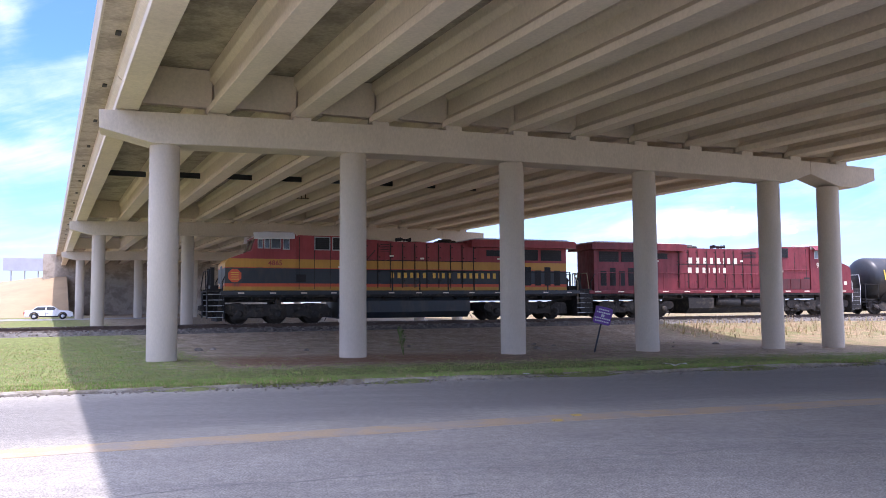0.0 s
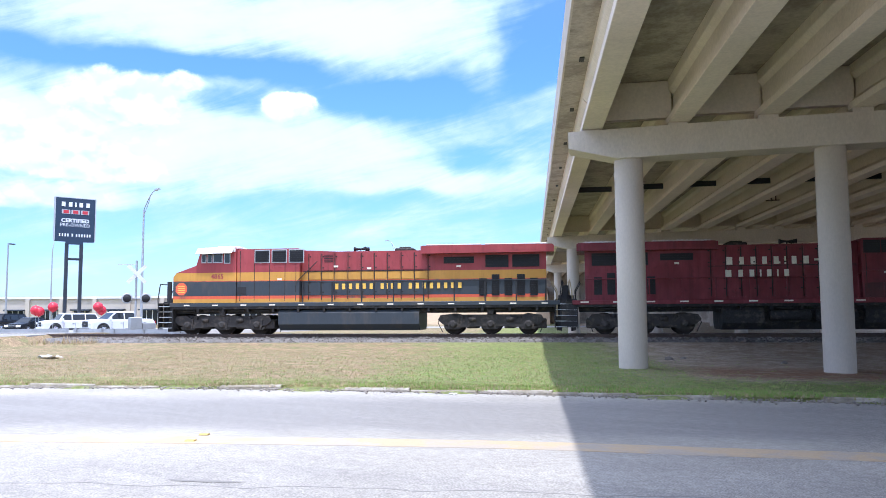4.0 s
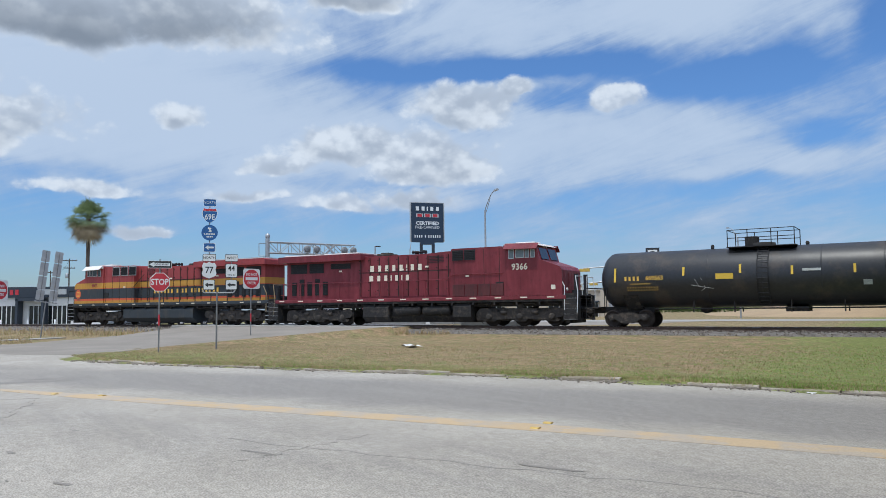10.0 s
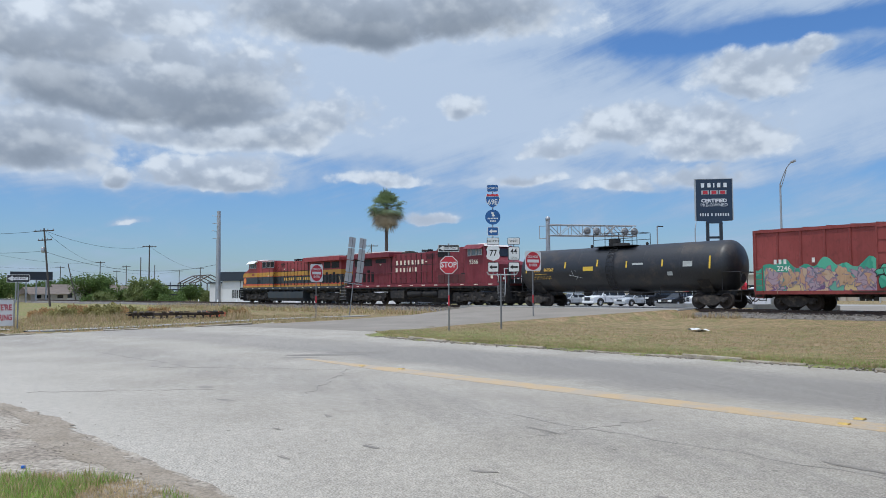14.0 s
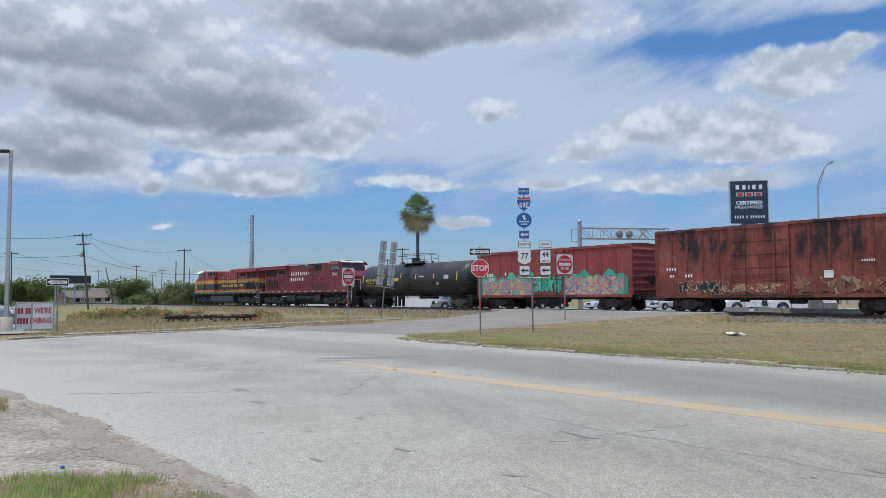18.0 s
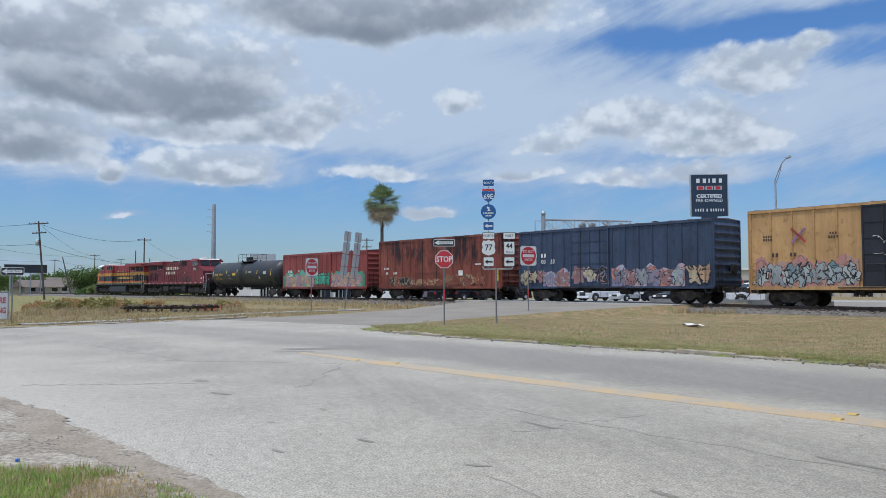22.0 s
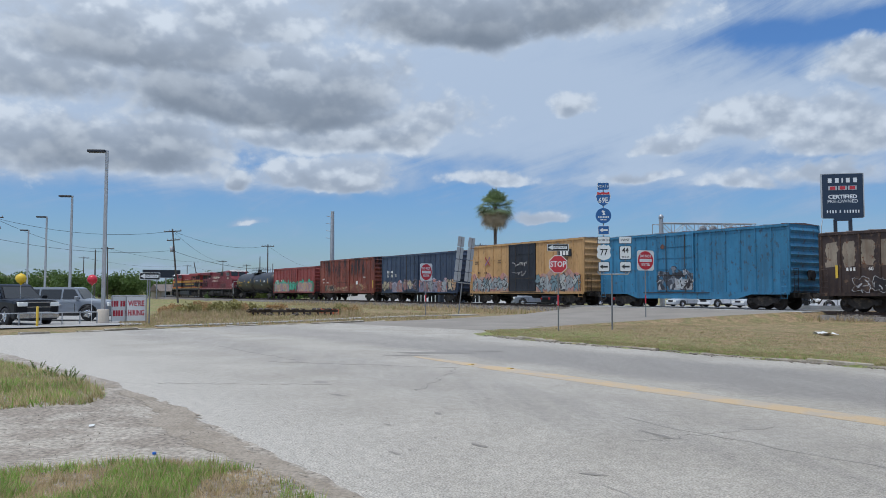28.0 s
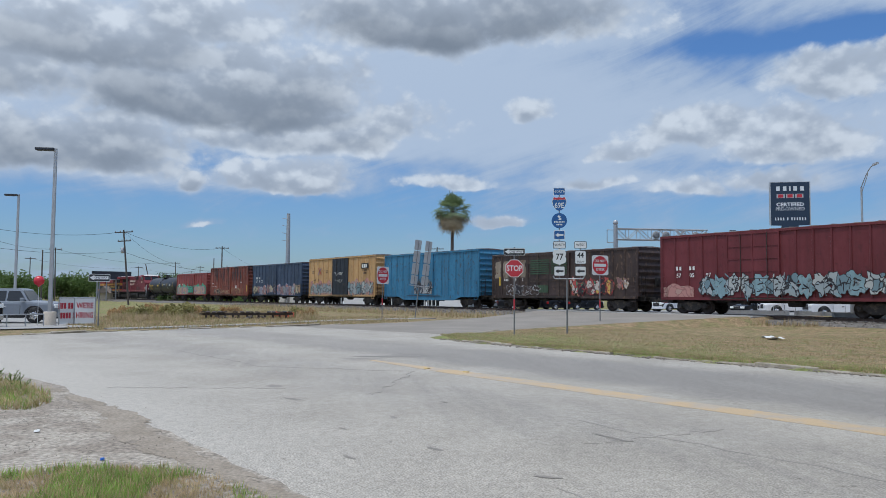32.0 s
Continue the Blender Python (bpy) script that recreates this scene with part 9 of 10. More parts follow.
def traffic_mast(a, r, arms, h=7.4):
    p = at_az(a, r)
    ob = thing("traffic_light", pose(p.x, p.y, 0, 0, 0, a + 180), "grey mast-arm traffic light with yellow signal heads", "traffic light", "traffic lights")
    part("mast", Shape().rod((0, 0, -0.2), (0, 0, h + 0.6), 0.35, 0.28, 14), STEEL, ob, "thick mast")
    for dx, dy, heads in arms:
        part("arm", Shape().rod((0, 0, h - 0.4), (dx, dy, h - 0.9), 0.14, 0.07), STEEL, ob, "arm")
        for t in heads:
            c = (dx * t, dy * t, h - 0.4 - 0.5 * t)
            part("signal_head", Shape().box(c[0] - 0.65, c[0] + 0.65, c[1] - 0.18, c[1] + 0.18, c[2] - 0.42, c[2] - 0.04, 0, 0.03), TL_YELLOW, ob, "yellow signal head")


traffic_mast(40.35, 100, [(8.4, 0.5, (0.55, 0.98)), (-4.2, 3.0, (0.4, 0.95))])
traffic_mast(43.3, 128, [(5.2, 0, (0.5, 0.98))], 6.2)
rs = thing("round_sign_back", facing(at_az(41.9, 96), 0), "round bare metal sign back on a post", "road sign")
post(rs, 2.8, 0.04)
part("disc", Shape().lathe((0, 0, 2.9), (0, 1, 0), [(0, 0.7), (0.02, 0.7)], 24), SIGN_ALU, rs, "bare disc")


# ---- the tan bank of the bridge's approach ----
def bank():
    crest = [(23.6, 131, 5.9), (25.2, 134, 5.8), (27.2, 140, 5.3), (29.5, 147, 4.0), (31.8, 155, 2.2), (34.5, 165, 0.7), (37.5, 176, -0.1)]
    toe = [(23.4, 112), (25.2, 111), (27.2, 112), (29.5, 114), (31.8, 118), (34.5, 126), (37.5, 140)]
    v = []
    for (a, r, z), (b, q) in zip(crest, toe):
        for i in range(6):
            t = i / 5
            v.append(at_az(b + (a - b) * t, q + (r - q) * t, z * t ** 0.9 - 0.05))
        v.append(at_az(a, r + 60, z - 0.5))
    s = Shape().add(v, [(j * 7 + i, j * 7 + i + 1, (j + 1) * 7 + i + 1, (j + 1) * 7 + i) for j in range(len(crest) - 1) for i in range(6)], 0, True)
    solid("embankment", s, mat("dry grass bank", (0.36, 0.26, 0.15), 0.95, 0, 0.14, 0.3, 6, 0.4, world=True), "tall bank of dry tan grass at the end of the bridge", "embankment", kind="structure")


bank()


# ---- vehicles ----
def body_paint(name, col):
    ma = mat(name, col, 0.28, 0.0, 0.04, 1, 10, spec=0.3)
    ma.node_tree.nodes["Principled BSDF"].inputs["Coat Weight"].default_value = 0.12
    return ma


CAR_WHITE = body_paint("white car paint", (0.74, 0.75, 0.76))
CAR_SILVER = body_paint("silver car paint", (0.42, 0.44, 0.46))
CAR_GREY = body_paint("blue-grey car paint", (0.235, 0.26, 0.295))
CAR_DARK = body_paint("charcoal car paint", (0.010, 0.011, 0.014))
CAR_DARK.node_tree.nodes["Principled BSDF"].inputs["Specular IOR Level"].default_value = 0.15
CAR_RED = body_paint("red car paint", (0.50, 0.03, 0.04))
TAIL = mat("red lamp glass", (0.35, 0.02, 0.02), 0.2)


def vehicle(name, m, kind, paint_mat, label, group=""):
    """x forwards; kind: sedan, suv or pickup."""
    L, W, H, wb, wr = {"sedan": (4.7, 1.82, 1.45, 2.75, 0.33), "suv": (5.2, 2.0, 1.85, 3.05, 0.40), "pickup": (5.8, 2.05, 1.95, 3.65, 0.42)}[kind]
    ob = thing(name, m, label, "car" if kind != "pickup" else "pickup truck", group)
    h2, w2, clr = L / 2, W / 2, wr * 0.75
    belt = {"sedan": 0.92, "suv": 1.14, "pickup": 1.22}[kind]
    hoodz = {"sedan": 0.86, "suv": 1.12, "pickup": 1.22}[kind]
    low = [(h2, clr + 0.12), (h2 + 0.02, hoodz - 0.20), (h2 - 0.10, hoodz - 0.05), (h2 - 0.45, hoodz + 0.01), (h2 - (1.35 if kind != "sedan" else 1.2), belt + 0.05), (-h2 + 0.2, belt + 0.04), (-h2 - 0.01, belt - 0.15), (-h2, clr + 0.15)]
    # wheel arches cut into the lower edge
    arch = []
    for cx in (-wb / 2, wb / 2):
        arch += [(cx + (wr + 0.09) * math.cos(math.pi - t * math.pi / 8), wr + (wr + 0.09) * math.sin(math.pi - t * math.pi / 8)) for t in range(9)]
    arch = [(x, max(z, clr)) for x, z in arch]
    outline = low + [(-h2 + 0.1, clr)] + arch + [(h2 - 0.1, clr)]
    s = Shape()
    n = len(outline)
    # rings across the body: share of the half width, how far the shoulder drops, how far the corners draw in
    cuts = [(1.0, 0.17, 0.22), (0.975, 0.07, 0.11), (0.90, 0.02, 0.05), (0.70, 0.0, 0.02), (0.35, -0.025, 0.0), (0.0, -0.035, 0.0)]
    cuts = [(-a, b, c) for a, b, c in cuts] + [(a, b, c) for a, b, c in reversed(cuts[:-1])]

    def ring(a, drop, draw):
        out = []
        for x, z in outline:
            e = draw * (1 if x > h2 - 0.35 else -1 if x < -h2 + 0.35 else 0)
            out.append((x - e, a * w2 * (0.97 if z < clr + 0.02 else 1.0), z - drop * (z > belt - 0.16)))
        return out
    rings = [ring(*c) for c in cuts]
    v = [q for r in rings for q in r]
    f = [(r * n + i, r * n + (i + 1) % n, (r + 1) * n + (i + 1) % n, (r + 1) * n + i) for r in range(len(rings) - 1) for i in range(n)]
    s.add(v, f)
    s.add(rings[0], [tuple(reversed(range(n)))]).add(rings[-1], [tuple(range(n))])
    part("body", s, paint_mat, ob, "painted body")
    # cabin
    if kind == "sedan":
        cab = [(h2 - 1.2, belt), (0.45, H - 0.05), (0.2, H), (-0.75, H), (-1.05, H - 0.05), (-h2 + 0.55, belt)]
    elif kind == "suv":
        cab = [(h2 - 1.35, belt), (0.75, H - 0.06), (0.5, H), (-h2 + 0.7, H - 0.02), (-h2 + 0.45, H - 0.08), (-h2 + 0.12, belt)]
    else:
        cab = [(h2 - 1.4, belt), (0.66, H - 0.07), (0.42, H), (-0.9, H), (-1.1, H - 0.06), (-1.22, belt)]
    n = len(cab)
    wt = lambda z: w2 * 0.93 - 0.24 * (z - belt) / (H - belt)
    v = [(x, -wt(z), z - 0.06 * (z < belt + 0.01)) for x, z in cab] + [(x, wt(z), z - 0.06 * (z < belt + 0.01)) for x, z in cab]
    f = [(i, (i + 1) % n, n + (i + 1) % n, n + i) for i in range(n)]
    s = Shape()
    s.add(v, f + [tuple(reversed(range(n))), tuple(range(n, 2 * n))])
    part("cabin", s, paint_mat, ob, "cabin and roof")
    g = lambda t, a, b: (a[0] + (b[0] - a[0]) * t, a[1] + (b[1] - a[1]) * t)
    zc = (belt + 0.05, H - 0.14)
    for sg in (-1, 1):
        xs_front = lambda z: cab[0][0] + (cab[1][0] - cab[0][0]) * (z - belt) / (H - 0.05 - belt)
        xs_rear = lambda z: cab[-1][0] + (cab[-2][0] - cab[-1][0]) * (z - belt) / (H - 0.06 - belt)
        mids = {"sedan": [-0.25], "suv": [0.05, -1.15], "pickup": [-0.05]}[kind]
        cuts = [None, *mids, None]
        for i in range(len(cuts) - 1):
            q = []
            for z in zc:
                a = xs_front(z) - 0.14 if cuts[i] is None else cuts[i] - 0.05
                b = xs_rear(z) + 0.14 if cuts[i + 1] is None else cuts[i + 1] + 0.05
                q.append((a, b, z))
            (a0, b0, z0), (a1, b1, z1) = q
            off = sg * 0.012
            s = Shape().add([(a0, sg * wt(z0) + off, z0), (b0, sg * wt(z0) + off, z0), (b1, sg * wt(z1) + off, z1), (a1, sg * wt(z1) + off, z1)], [(0, 1, 2, 3) if sg < 0 else (3, 2, 1, 0)])
            part("side_window", s, GLASS, ob, "dark side window")
    for (p0, p1), nm, sgx in (((cab[0], cab[1]), "windscreen", 1), ((cab[-1], cab[-2]), "rear_window", -1)):
        a, b = g(0.08, p0, p1), g(0.9, p0, p1)
        dx = 0.014 * sgx
        s = Shape().add([(a[0] + dx, -wt(a[1]) + 0.09, a[1] + 0.008), (a[0] + dx, wt(a[1]) - 0.09, a[1] + 0.008), (b[0] + dx, wt(b[1]) - 0.09, b[1] + 0.008), (b[0] + dx, -wt(b[1]) + 0.09, b[1] + 0.008)], [(0, 1, 2, 3) if sgx > 0 else (3, 2, 1, 0)])
        part(nm, s, GLASS, ob, "dark glass")
    for cx in (-wb / 2, wb / 2):
        for sg in (-1, 1):
            y = sg * (w2 - 0.10)
            w = part("wheel", Shape().lathe((0, 0, 0), (0, sg, 0), [(-0.12, wr * 0.72), (-0.11, wr * 0.97), (-0.07, wr), (0.07, wr), (0.11, wr * 0.97), (0.12, wr * 0.7)], 26), RUBBER, ob, "tyre", pose(cx, y, wr))
            rim = Shape().lathe((0, sg * 0.105, 0), (0, sg, 0), [(0, wr * 0.68), (0.012, wr * 0.66), (0.02, wr * 0.2)], 22)
            for k in range(5):
                q = 2 * math.pi * k / 5
                rim.rod((0, sg * 0.13, 0), (math.cos(q) * wr * 0.62, sg * 0.13, math.sin(q) * wr * 0.62), 0.035, n=5)
            part("rim", rim, CHROME, w, "bright rim")
    # wheel-arch lips, sills, door seams and handles
    for sg in (-1, 1):
        for cx in (-wb / 2, wb / 2):
            lip = [(cx + (wr + k) * math.cos(math.pi * i / 10), wr + (wr + k) * math.sin(math.pi * i / 10)) for k, order in ((0.13, range(11)), (0.06, range(10, -1, -1))) for i in order]
            part("arch_lip", Shape().plate(lip, *sorted((sg * (w2 - 0.05), sg * (w2 + 0.018)))), BLACK, ob, "dark wheel-arch lip")
        part("sill", Shape().box(-wb / 2 + wr + 0.12, wb / 2 - wr - 0.12, *sorted((sg * (w2 - 0.1), sg * (w2 + 0.012))), clr - 0.02, clr + 0.13), BLACK, ob, "dark sill")
        for x in (wb / 2 - wr - 0.32, wb / 2 - wr - 1.32, wb / 2 - wr - 2.15):
            part("door_seam", Shape().box(x - 0.012, x + 0.012, *sorted((sg * (w2 - 0.03), sg * (w2 + 0.006))), clr + 0.14, belt - 0.2), BLACK, ob, "door seam")
        for x in (wb / 2 - wr - 1.15, wb / 2 - wr - 2.0):
            part("door_handle", Shape().box(x - 0.1, x + 0.1, *sorted((sg * (w2 - 0.02), sg * (w2 + 0.035))), belt - 0.30, belt - 0.25, 0, 0.01), CHROME, ob, "bright door handle")
    for sg in (-1, 1):
        ya, yb = sorted((sg * (w2 - 0.50), sg * (w2 - 0.06)))
        part("headlight", Shape().box(h2 - 0.12, h2 + 0.03, ya, yb, hoodz - 0.32, hoodz - 0.12, 0, 0.02), HEADLIGHT, ob, "headlamp")
        ya, yb = sorted((sg * (w2 - 0.35), sg * (w2 - 0.05)))
        part("tail_light", Shape().box(-h2 - 0.025, -h2 + 0.1, ya, yb, belt - 0.38, belt - 0.12, 0, 0.02), TAIL, ob, "red tail lamp")
        ya, yb = sorted((sg * (w2 - 0.02), sg * (w2 + 0.2)))
        part("mirror", Shape().box(h2 - 1.75, h2 - 1.55, ya, yb, belt + 0.02, belt + 0.2, 0, 0.03), paint_mat, ob, "door mirror")
    gr = part("grille", Shape().box(h2 - 0.08, h2 + 0.035, -w2 + 0.50, w2 - 0.50, clr + 0.30, hoodz - 0.10, 0, 0.02), BLACK, ob, "dark front grille")
    for z in ((clr + 0.32, hoodz - 0.14) if kind == "sedan" else (clr + 0.32, (clr + hoodz) / 2 + 0.1, hoodz - 0.14)):
        part("grille_bar", Shape().box(h2 + 0.0, h2 + 0.05, -w2 + 0.48, w2 - 0.48, z - 0.022, z + 0.022, 0, 0.008), CHROME, gr, "bright grille bar")
    part("lower_valance", Shape().box(h2 - 0.25, h2 + 0.02, -w2 + 0.15, w2 - 0.15, clr - 0.05, clr + 0.04), BLACK, ob, "dark lower valance")
    part("bumper", Shape().box(h2 - 0.1, h2 + 0.08, -w2 + 0.06, w2 - 0.06, clr + 0.02, clr + 0.26, 0, 0.04), CHROME if kind == "pickup" else paint_mat, ob, "front bumper")
    if kind == "pickup":
        part("bed", Shape().box(-h2 + 0.25, -1.15, -w2 + 0.25, w2 - 0.25, belt + 0.036, belt + 0.05), BLACK, ob, "dark load bed")
    return ob


def at_heading(a, r, bearing, z=0.02):
    p = at_az(a, r)
    return pose(p.x, p.y, z, 0, 0, bearing + 90)


# the yard beside the bend
vehicle("pickup_truck", at_heading(112.6, 44.0, -42, 0.02), "pickup", CAR_DARK, "charcoal pickup truck with a chrome grille parked in the yard", "vehicles in the dealer's yard")
vehicle("parked_car", at_heading(109.2, 48.5, -4, 0.02), "suv", CAR_GREY, "blue-grey sport utility car parked in the yard", "vehicles in the dealer's yard")
vehicle("parked_car", at_heading(113.8, 52.0, -50, 0.02), "suv", CAR_SILVER, "silver sport utility car parked in the yard", "vehicles in the dealer's yard")
# the forecourt under the tall sign
vehicle("parked_car", at_heading(56.6, 82.0, 165, 0.03), "suv", CAR_WHITE, "white sport utility car parked below the tall sign", "vehicles on the forecourt")
vehicle("pickup_truck", at_heading(53.6, 74.0, 170, 0.03), "pickup", CAR_WHITE, "white pickup truck parked on the forecourt", "vehicles on the forecourt")
vehicle("parked_car", at_heading(58.9, 86.0, 200, 0.03), "sedan", CAR_DARK, "dark sedan parked on the forecourt", "vehicles on the forecourt")
vehicle("parked_car", at_heading(60.4, 92.0, 200, 0.03), "suv", CAR_DARK, "dark sport utility car parked on the forecourt", "vehicles on the forecourt")
vehicle("parked_car", at_heading(61.9, 90.0, 195, 0.03), "sedan", CAR_SILVER, "silver sedan parked on the forecourt", "vehicles on the forecourt")
vehicle("parked_car", at_heading(64.0, 92.0, 195, 0.03), "suv", CAR_WHITE, "white sport utility car parked on the forecourt", "vehicles on the forecourt")
vehicle("parked_car", at_heading(66.3, 94.0, 195, 0.03), "sedan", CAR_SILVER, "silver sedan parked on the forecourt", "vehicles on the forecourt")
vehicle("parked_car", at_heading(77.2, 96.0, 190, 0.03), "suv", CAR_GREY, "blue-grey sport utility car parked beyond the track", "vehicles on the forecourt")
for a, r in ((70.4, 96.0), (71.9, 95.5), (73.4, 95.0), (74.9, 94.5)):
    vehicle("parked_car", at_heading(a, r, 20, 0.03), "suv", CAR_DARK, "dark sport utility car in a row behind white bollards", "vehicles on the forecourt")
fore = [at_az(a, r).xy for a, r in ((60.5, 70), (70, 84), (77.5, 84), (77.5, 104), (60, 104))]
sheet("forecourt", [tuple(p) for p in fore], 0.025, PANEL, "pale concrete forecourt with parked cars", "car park")

# cars that drive along the frontage road
MOVING_CARS = []
def drive(label, kind, ma, rows):
    """rows: seconds, bearing and distance of the place."""
    pts = [(t, at_az(a, r, 0.04)) for t, a, r in rows]
    keys = []
    for i, (t, p) in enumerate(pts):
        q, o = pts[min(i + 1, len(pts) - 1)][1], pts[max(i - 1, 0)][1]
        keys.append((t, pose(p.x, p.y, p.z, 0, 0, math.degrees(math.atan2((q - o).y, (q - o).x)))))
    ob = vehicle("car", keys[0][1], kind, ma, label, "cars on the frontage road")
    MOVING_CARS.append((ob, keys))


drive("white sedan driving along the frontage road", "sedan", CAR_WHITE, [(0.0, 24.6, 95), (0.5, 19.8, 95), (1.0, 15.0, 97), (2.0, 5.5, 101), (32.0, -75.0, 480)])
drive("red sedan driving slowly along the frontage road", "sedan", CAR_RED, [(0.0, 50.5, 97), (2.0, 43.7, 94.5), (2.5, 41.9, 94.5), (3.5, 38.3, 94), (6.0, 28, 93), (8.0, 17, 96), (10.0, 5, 103), (32.0, -60.0, 420)])
drive("silver sedan driving slowly along the frontage road", "sedan", CAR_SILVER, [(0.0, 51.0, 100), (2.5, 44.6, 97.5), (3.0, 43.4, 97.5), (6.0, 32.0, 96), (8.0, 21.0, 98), (10.0, 8.0, 105), (32.0, -55.0, 400)])

# ---- yard edge: rail, bollard, balloons ----
BALLOON_RED = mat("red balloon", (0.60, 0.03, 0.05), 0.25)
BALLOON_YELLOW = mat("yellow balloon", (0.75, 0.50, 0.03), 0.25)


def balloon(a, r, z, ma, rad, label):
    p = at_az(a, r)
    ob = thing("balloon", pose(p.x, p.y, 0), label, "balloon", "balloons of the dealer")
    part("envelope", Shape().lathe((0, 0, z - rad), (0, 0, 1), [(-0.06, 0.02), (0.0, 0.05), (0.12 * rad, 0.42 * rad), (0.45 * rad, 0.83 * rad), (rad, rad), (1.5 * rad, 0.86 * rad), (1.85 * rad, 0.5 * rad), (2 * rad, 0.02)], 20), ma, ob, "glossy envelope")
    part("string", Shape().rod((0, 0, 0.05), (0, 0, z - rad - 0.05), 0.012, n=5), SIGN_WHITE, ob, "string")


balloon(107.75, 43.0, 2.22, BALLOON_RED, 0.25, "glossy red balloon tied in the dealer's yard")
balloon(111.95, 42.0, 2.22, BALLOON_YELLOW, 0.25, "glossy yellow balloon tied in the dealer's yard")
for a, r, z in ((57.6, 78, 2.4), (58.4, 78, 2.0), (58.6, 78, 2.1), (54.9, 78, 2.4), (54.7, 78.5, 2.1), (61.2, 80, 2.2)):
    balloon(a, r, z, BALLOON_RED, 0.45, "large red balloon tied over the forecourt cars")

rl = thing("yard_rail", pose(0, 0, 0), "low grey pipe rail along the edge of the dealer's yard", "railing")
pts = [at_az(a, r) for a, r in ((107.4, 42.0), (109.5, 41.2), (112.0, 40.4), (115.5, 39.6))]
part("pipe", Shape().path([(p.x, p.y, 0.62) for p in pts], 0.028), STEEL, rl, "grey pipe")
for p, q in zip(pts, pts[1:]):
    for t in (0.0, 0.5):
        c = p.lerp(q, t)
        part("rail_post", Shape().rod((c.x, c.y, -0.1), (c.x, c.y, 0.62), 0.03), STEEL, rl, "post")
p = at_az(110.95, 39.6)
solid("bollard", Shape().lathe((0, 0, -0.1), (0, 0, 1), [(0, 0.055), (1.0, 0.055), (1.05, 0.03)], 12), YELLOW_TAPE, "yellow painted steel bollard at the yard's edge", "bollard", at=pose(p.x, p.y, 0))
walkp = [(-41.0, -11.2), (-39.2, -10.0), (-38.4, -10.8), (-31, -19.5), (-24, -27), (-27, -29.5), (-36, -19.5), (-40, -14.5)]
sheet("pavement", walkp, 0.06, PANEL, "pale concrete pavement strip beside the bend", "pavement")

walk_line = smooth_line([at_az(a, r).xy for a, r in ((103.7, 38.6), (100.0, 39.9), (96.9, 41.5), (93.5, 44.2), (90.5, 47.5), (86.0, 52.0), (81.4, 55.8))], 6)
solid("sidewalk", ribbon(walk_line, 1.25, 0.05, taper=1.0), PANEL, "narrow pale concrete sidewalk, partly overgrown, outside the bend", "sidewalk", kind="structure")

# small old timber trestle over the ditch
cv = thing("timber_trestle", pose(*at_az(94.3, 55.0), 0, 0, 94.3), "low dark timber trestle with broken planks over a dry ditch", "trestle")
rnd = random.Random(6)
for y, z, x0, x1 in ((0.55, 0.34, -3.3, 2.6), (-0.5, 0.40, -2.9, 2.9)):
    part("stringer", Shape().box(x0, x1, y - 0.13, y + 0.13, z - 0.14, z, 0, 0.02), TIE, cv, "long dark stringer beam")
for i in range(17):
    x = -3.05 + i * 0.36 + rnd.uniform(-0.06, 0.06)
    if i in (5, 11):
        continue
    part("plank", Shape().box(-0.13, 0.13, -0.95 + rnd.uniform(0, 0.25), 0.95 - rnd.uniform(0, 0.2), 0.0, 0.07, 0, 0.01), (TIE, GRIME)[i % 3 == 0], cv, "worn dark plank", pose(x, 0, 0.405, rnd.uniform(-2, 2), rnd.uniform(-5, 5), rnd.uniform(-5, 5)))
for i in range(13):
    x = -2.8 + i * 0.43 + rnd.uniform(-0.1, 0.1)
    part("pile", Shape().rod((x, -0.55, -0.35), (x + rnd.uniform(-0.05, 0.05), -0.55, 0.27), 0.08, 0.07, 8), TIE, cv, "short timber pile")
for i in range(9):
    x, w = rnd.uniform(-2.4, 2.6), rnd.uniform(0.3, 0.7)
    part("fallen_board", Shape().box(-w / 2, w / 2, -0.08, 0.08, 0, 0.05, 0, 0.01), (TIE, STONE)[i % 3 == 0], cv, "fallen board", pose(x, -0.8, rnd.uniform(0.0, 0.12), rnd.uniform(-10, 30), rnd.uniform(-25, 25), rnd.uniform(-40, 40)))

# dry bushes on the waste ground and a scrap of orange netting
DRY_BUSH = leafy(mat("dry rust-brown weed", (0.46, 0.31, 0.15), 0.85, 0, 0.3, 0.8, 7), 0.45)
OLIVE_BUSH = leafy(mat("olive weed", (0.34, 0.31, 0.13), 0.85, 0, 0.3, 0.8, 7), 0.45)
for i, (a, r, h, w) in enumerate(((101.6, 57, 1.0, 2.4), (100.9, 60, 1.3, 2.8), (100.1, 58, 1.0, 2.2), (99.2, 56, 1.2, 2.6), (98.3, 58, 0.9, 2.0), (102.4, 62, 0.8, 2.2), (97.2, 60, 0.8, 2.4), (95.5, 62, 0.7, 2.2), (90.4, 58, 0.7, 1.8), (91.2, 60, 0.7, 2.0), (103.1, 58, 0.7, 1.6))):
    clump_tree("dry_bush", at_az(a, r, ground_z(*at_az(a, r).xy)), h * 0.8, w * 0.8, 300 + i, DRY_BUSH if i % 3 else OLIVE_BUSH, "low dry brown weed bush on the waste ground", False, "dry bushes beside the track")
nt_at = at_az(91.9, 57.0)
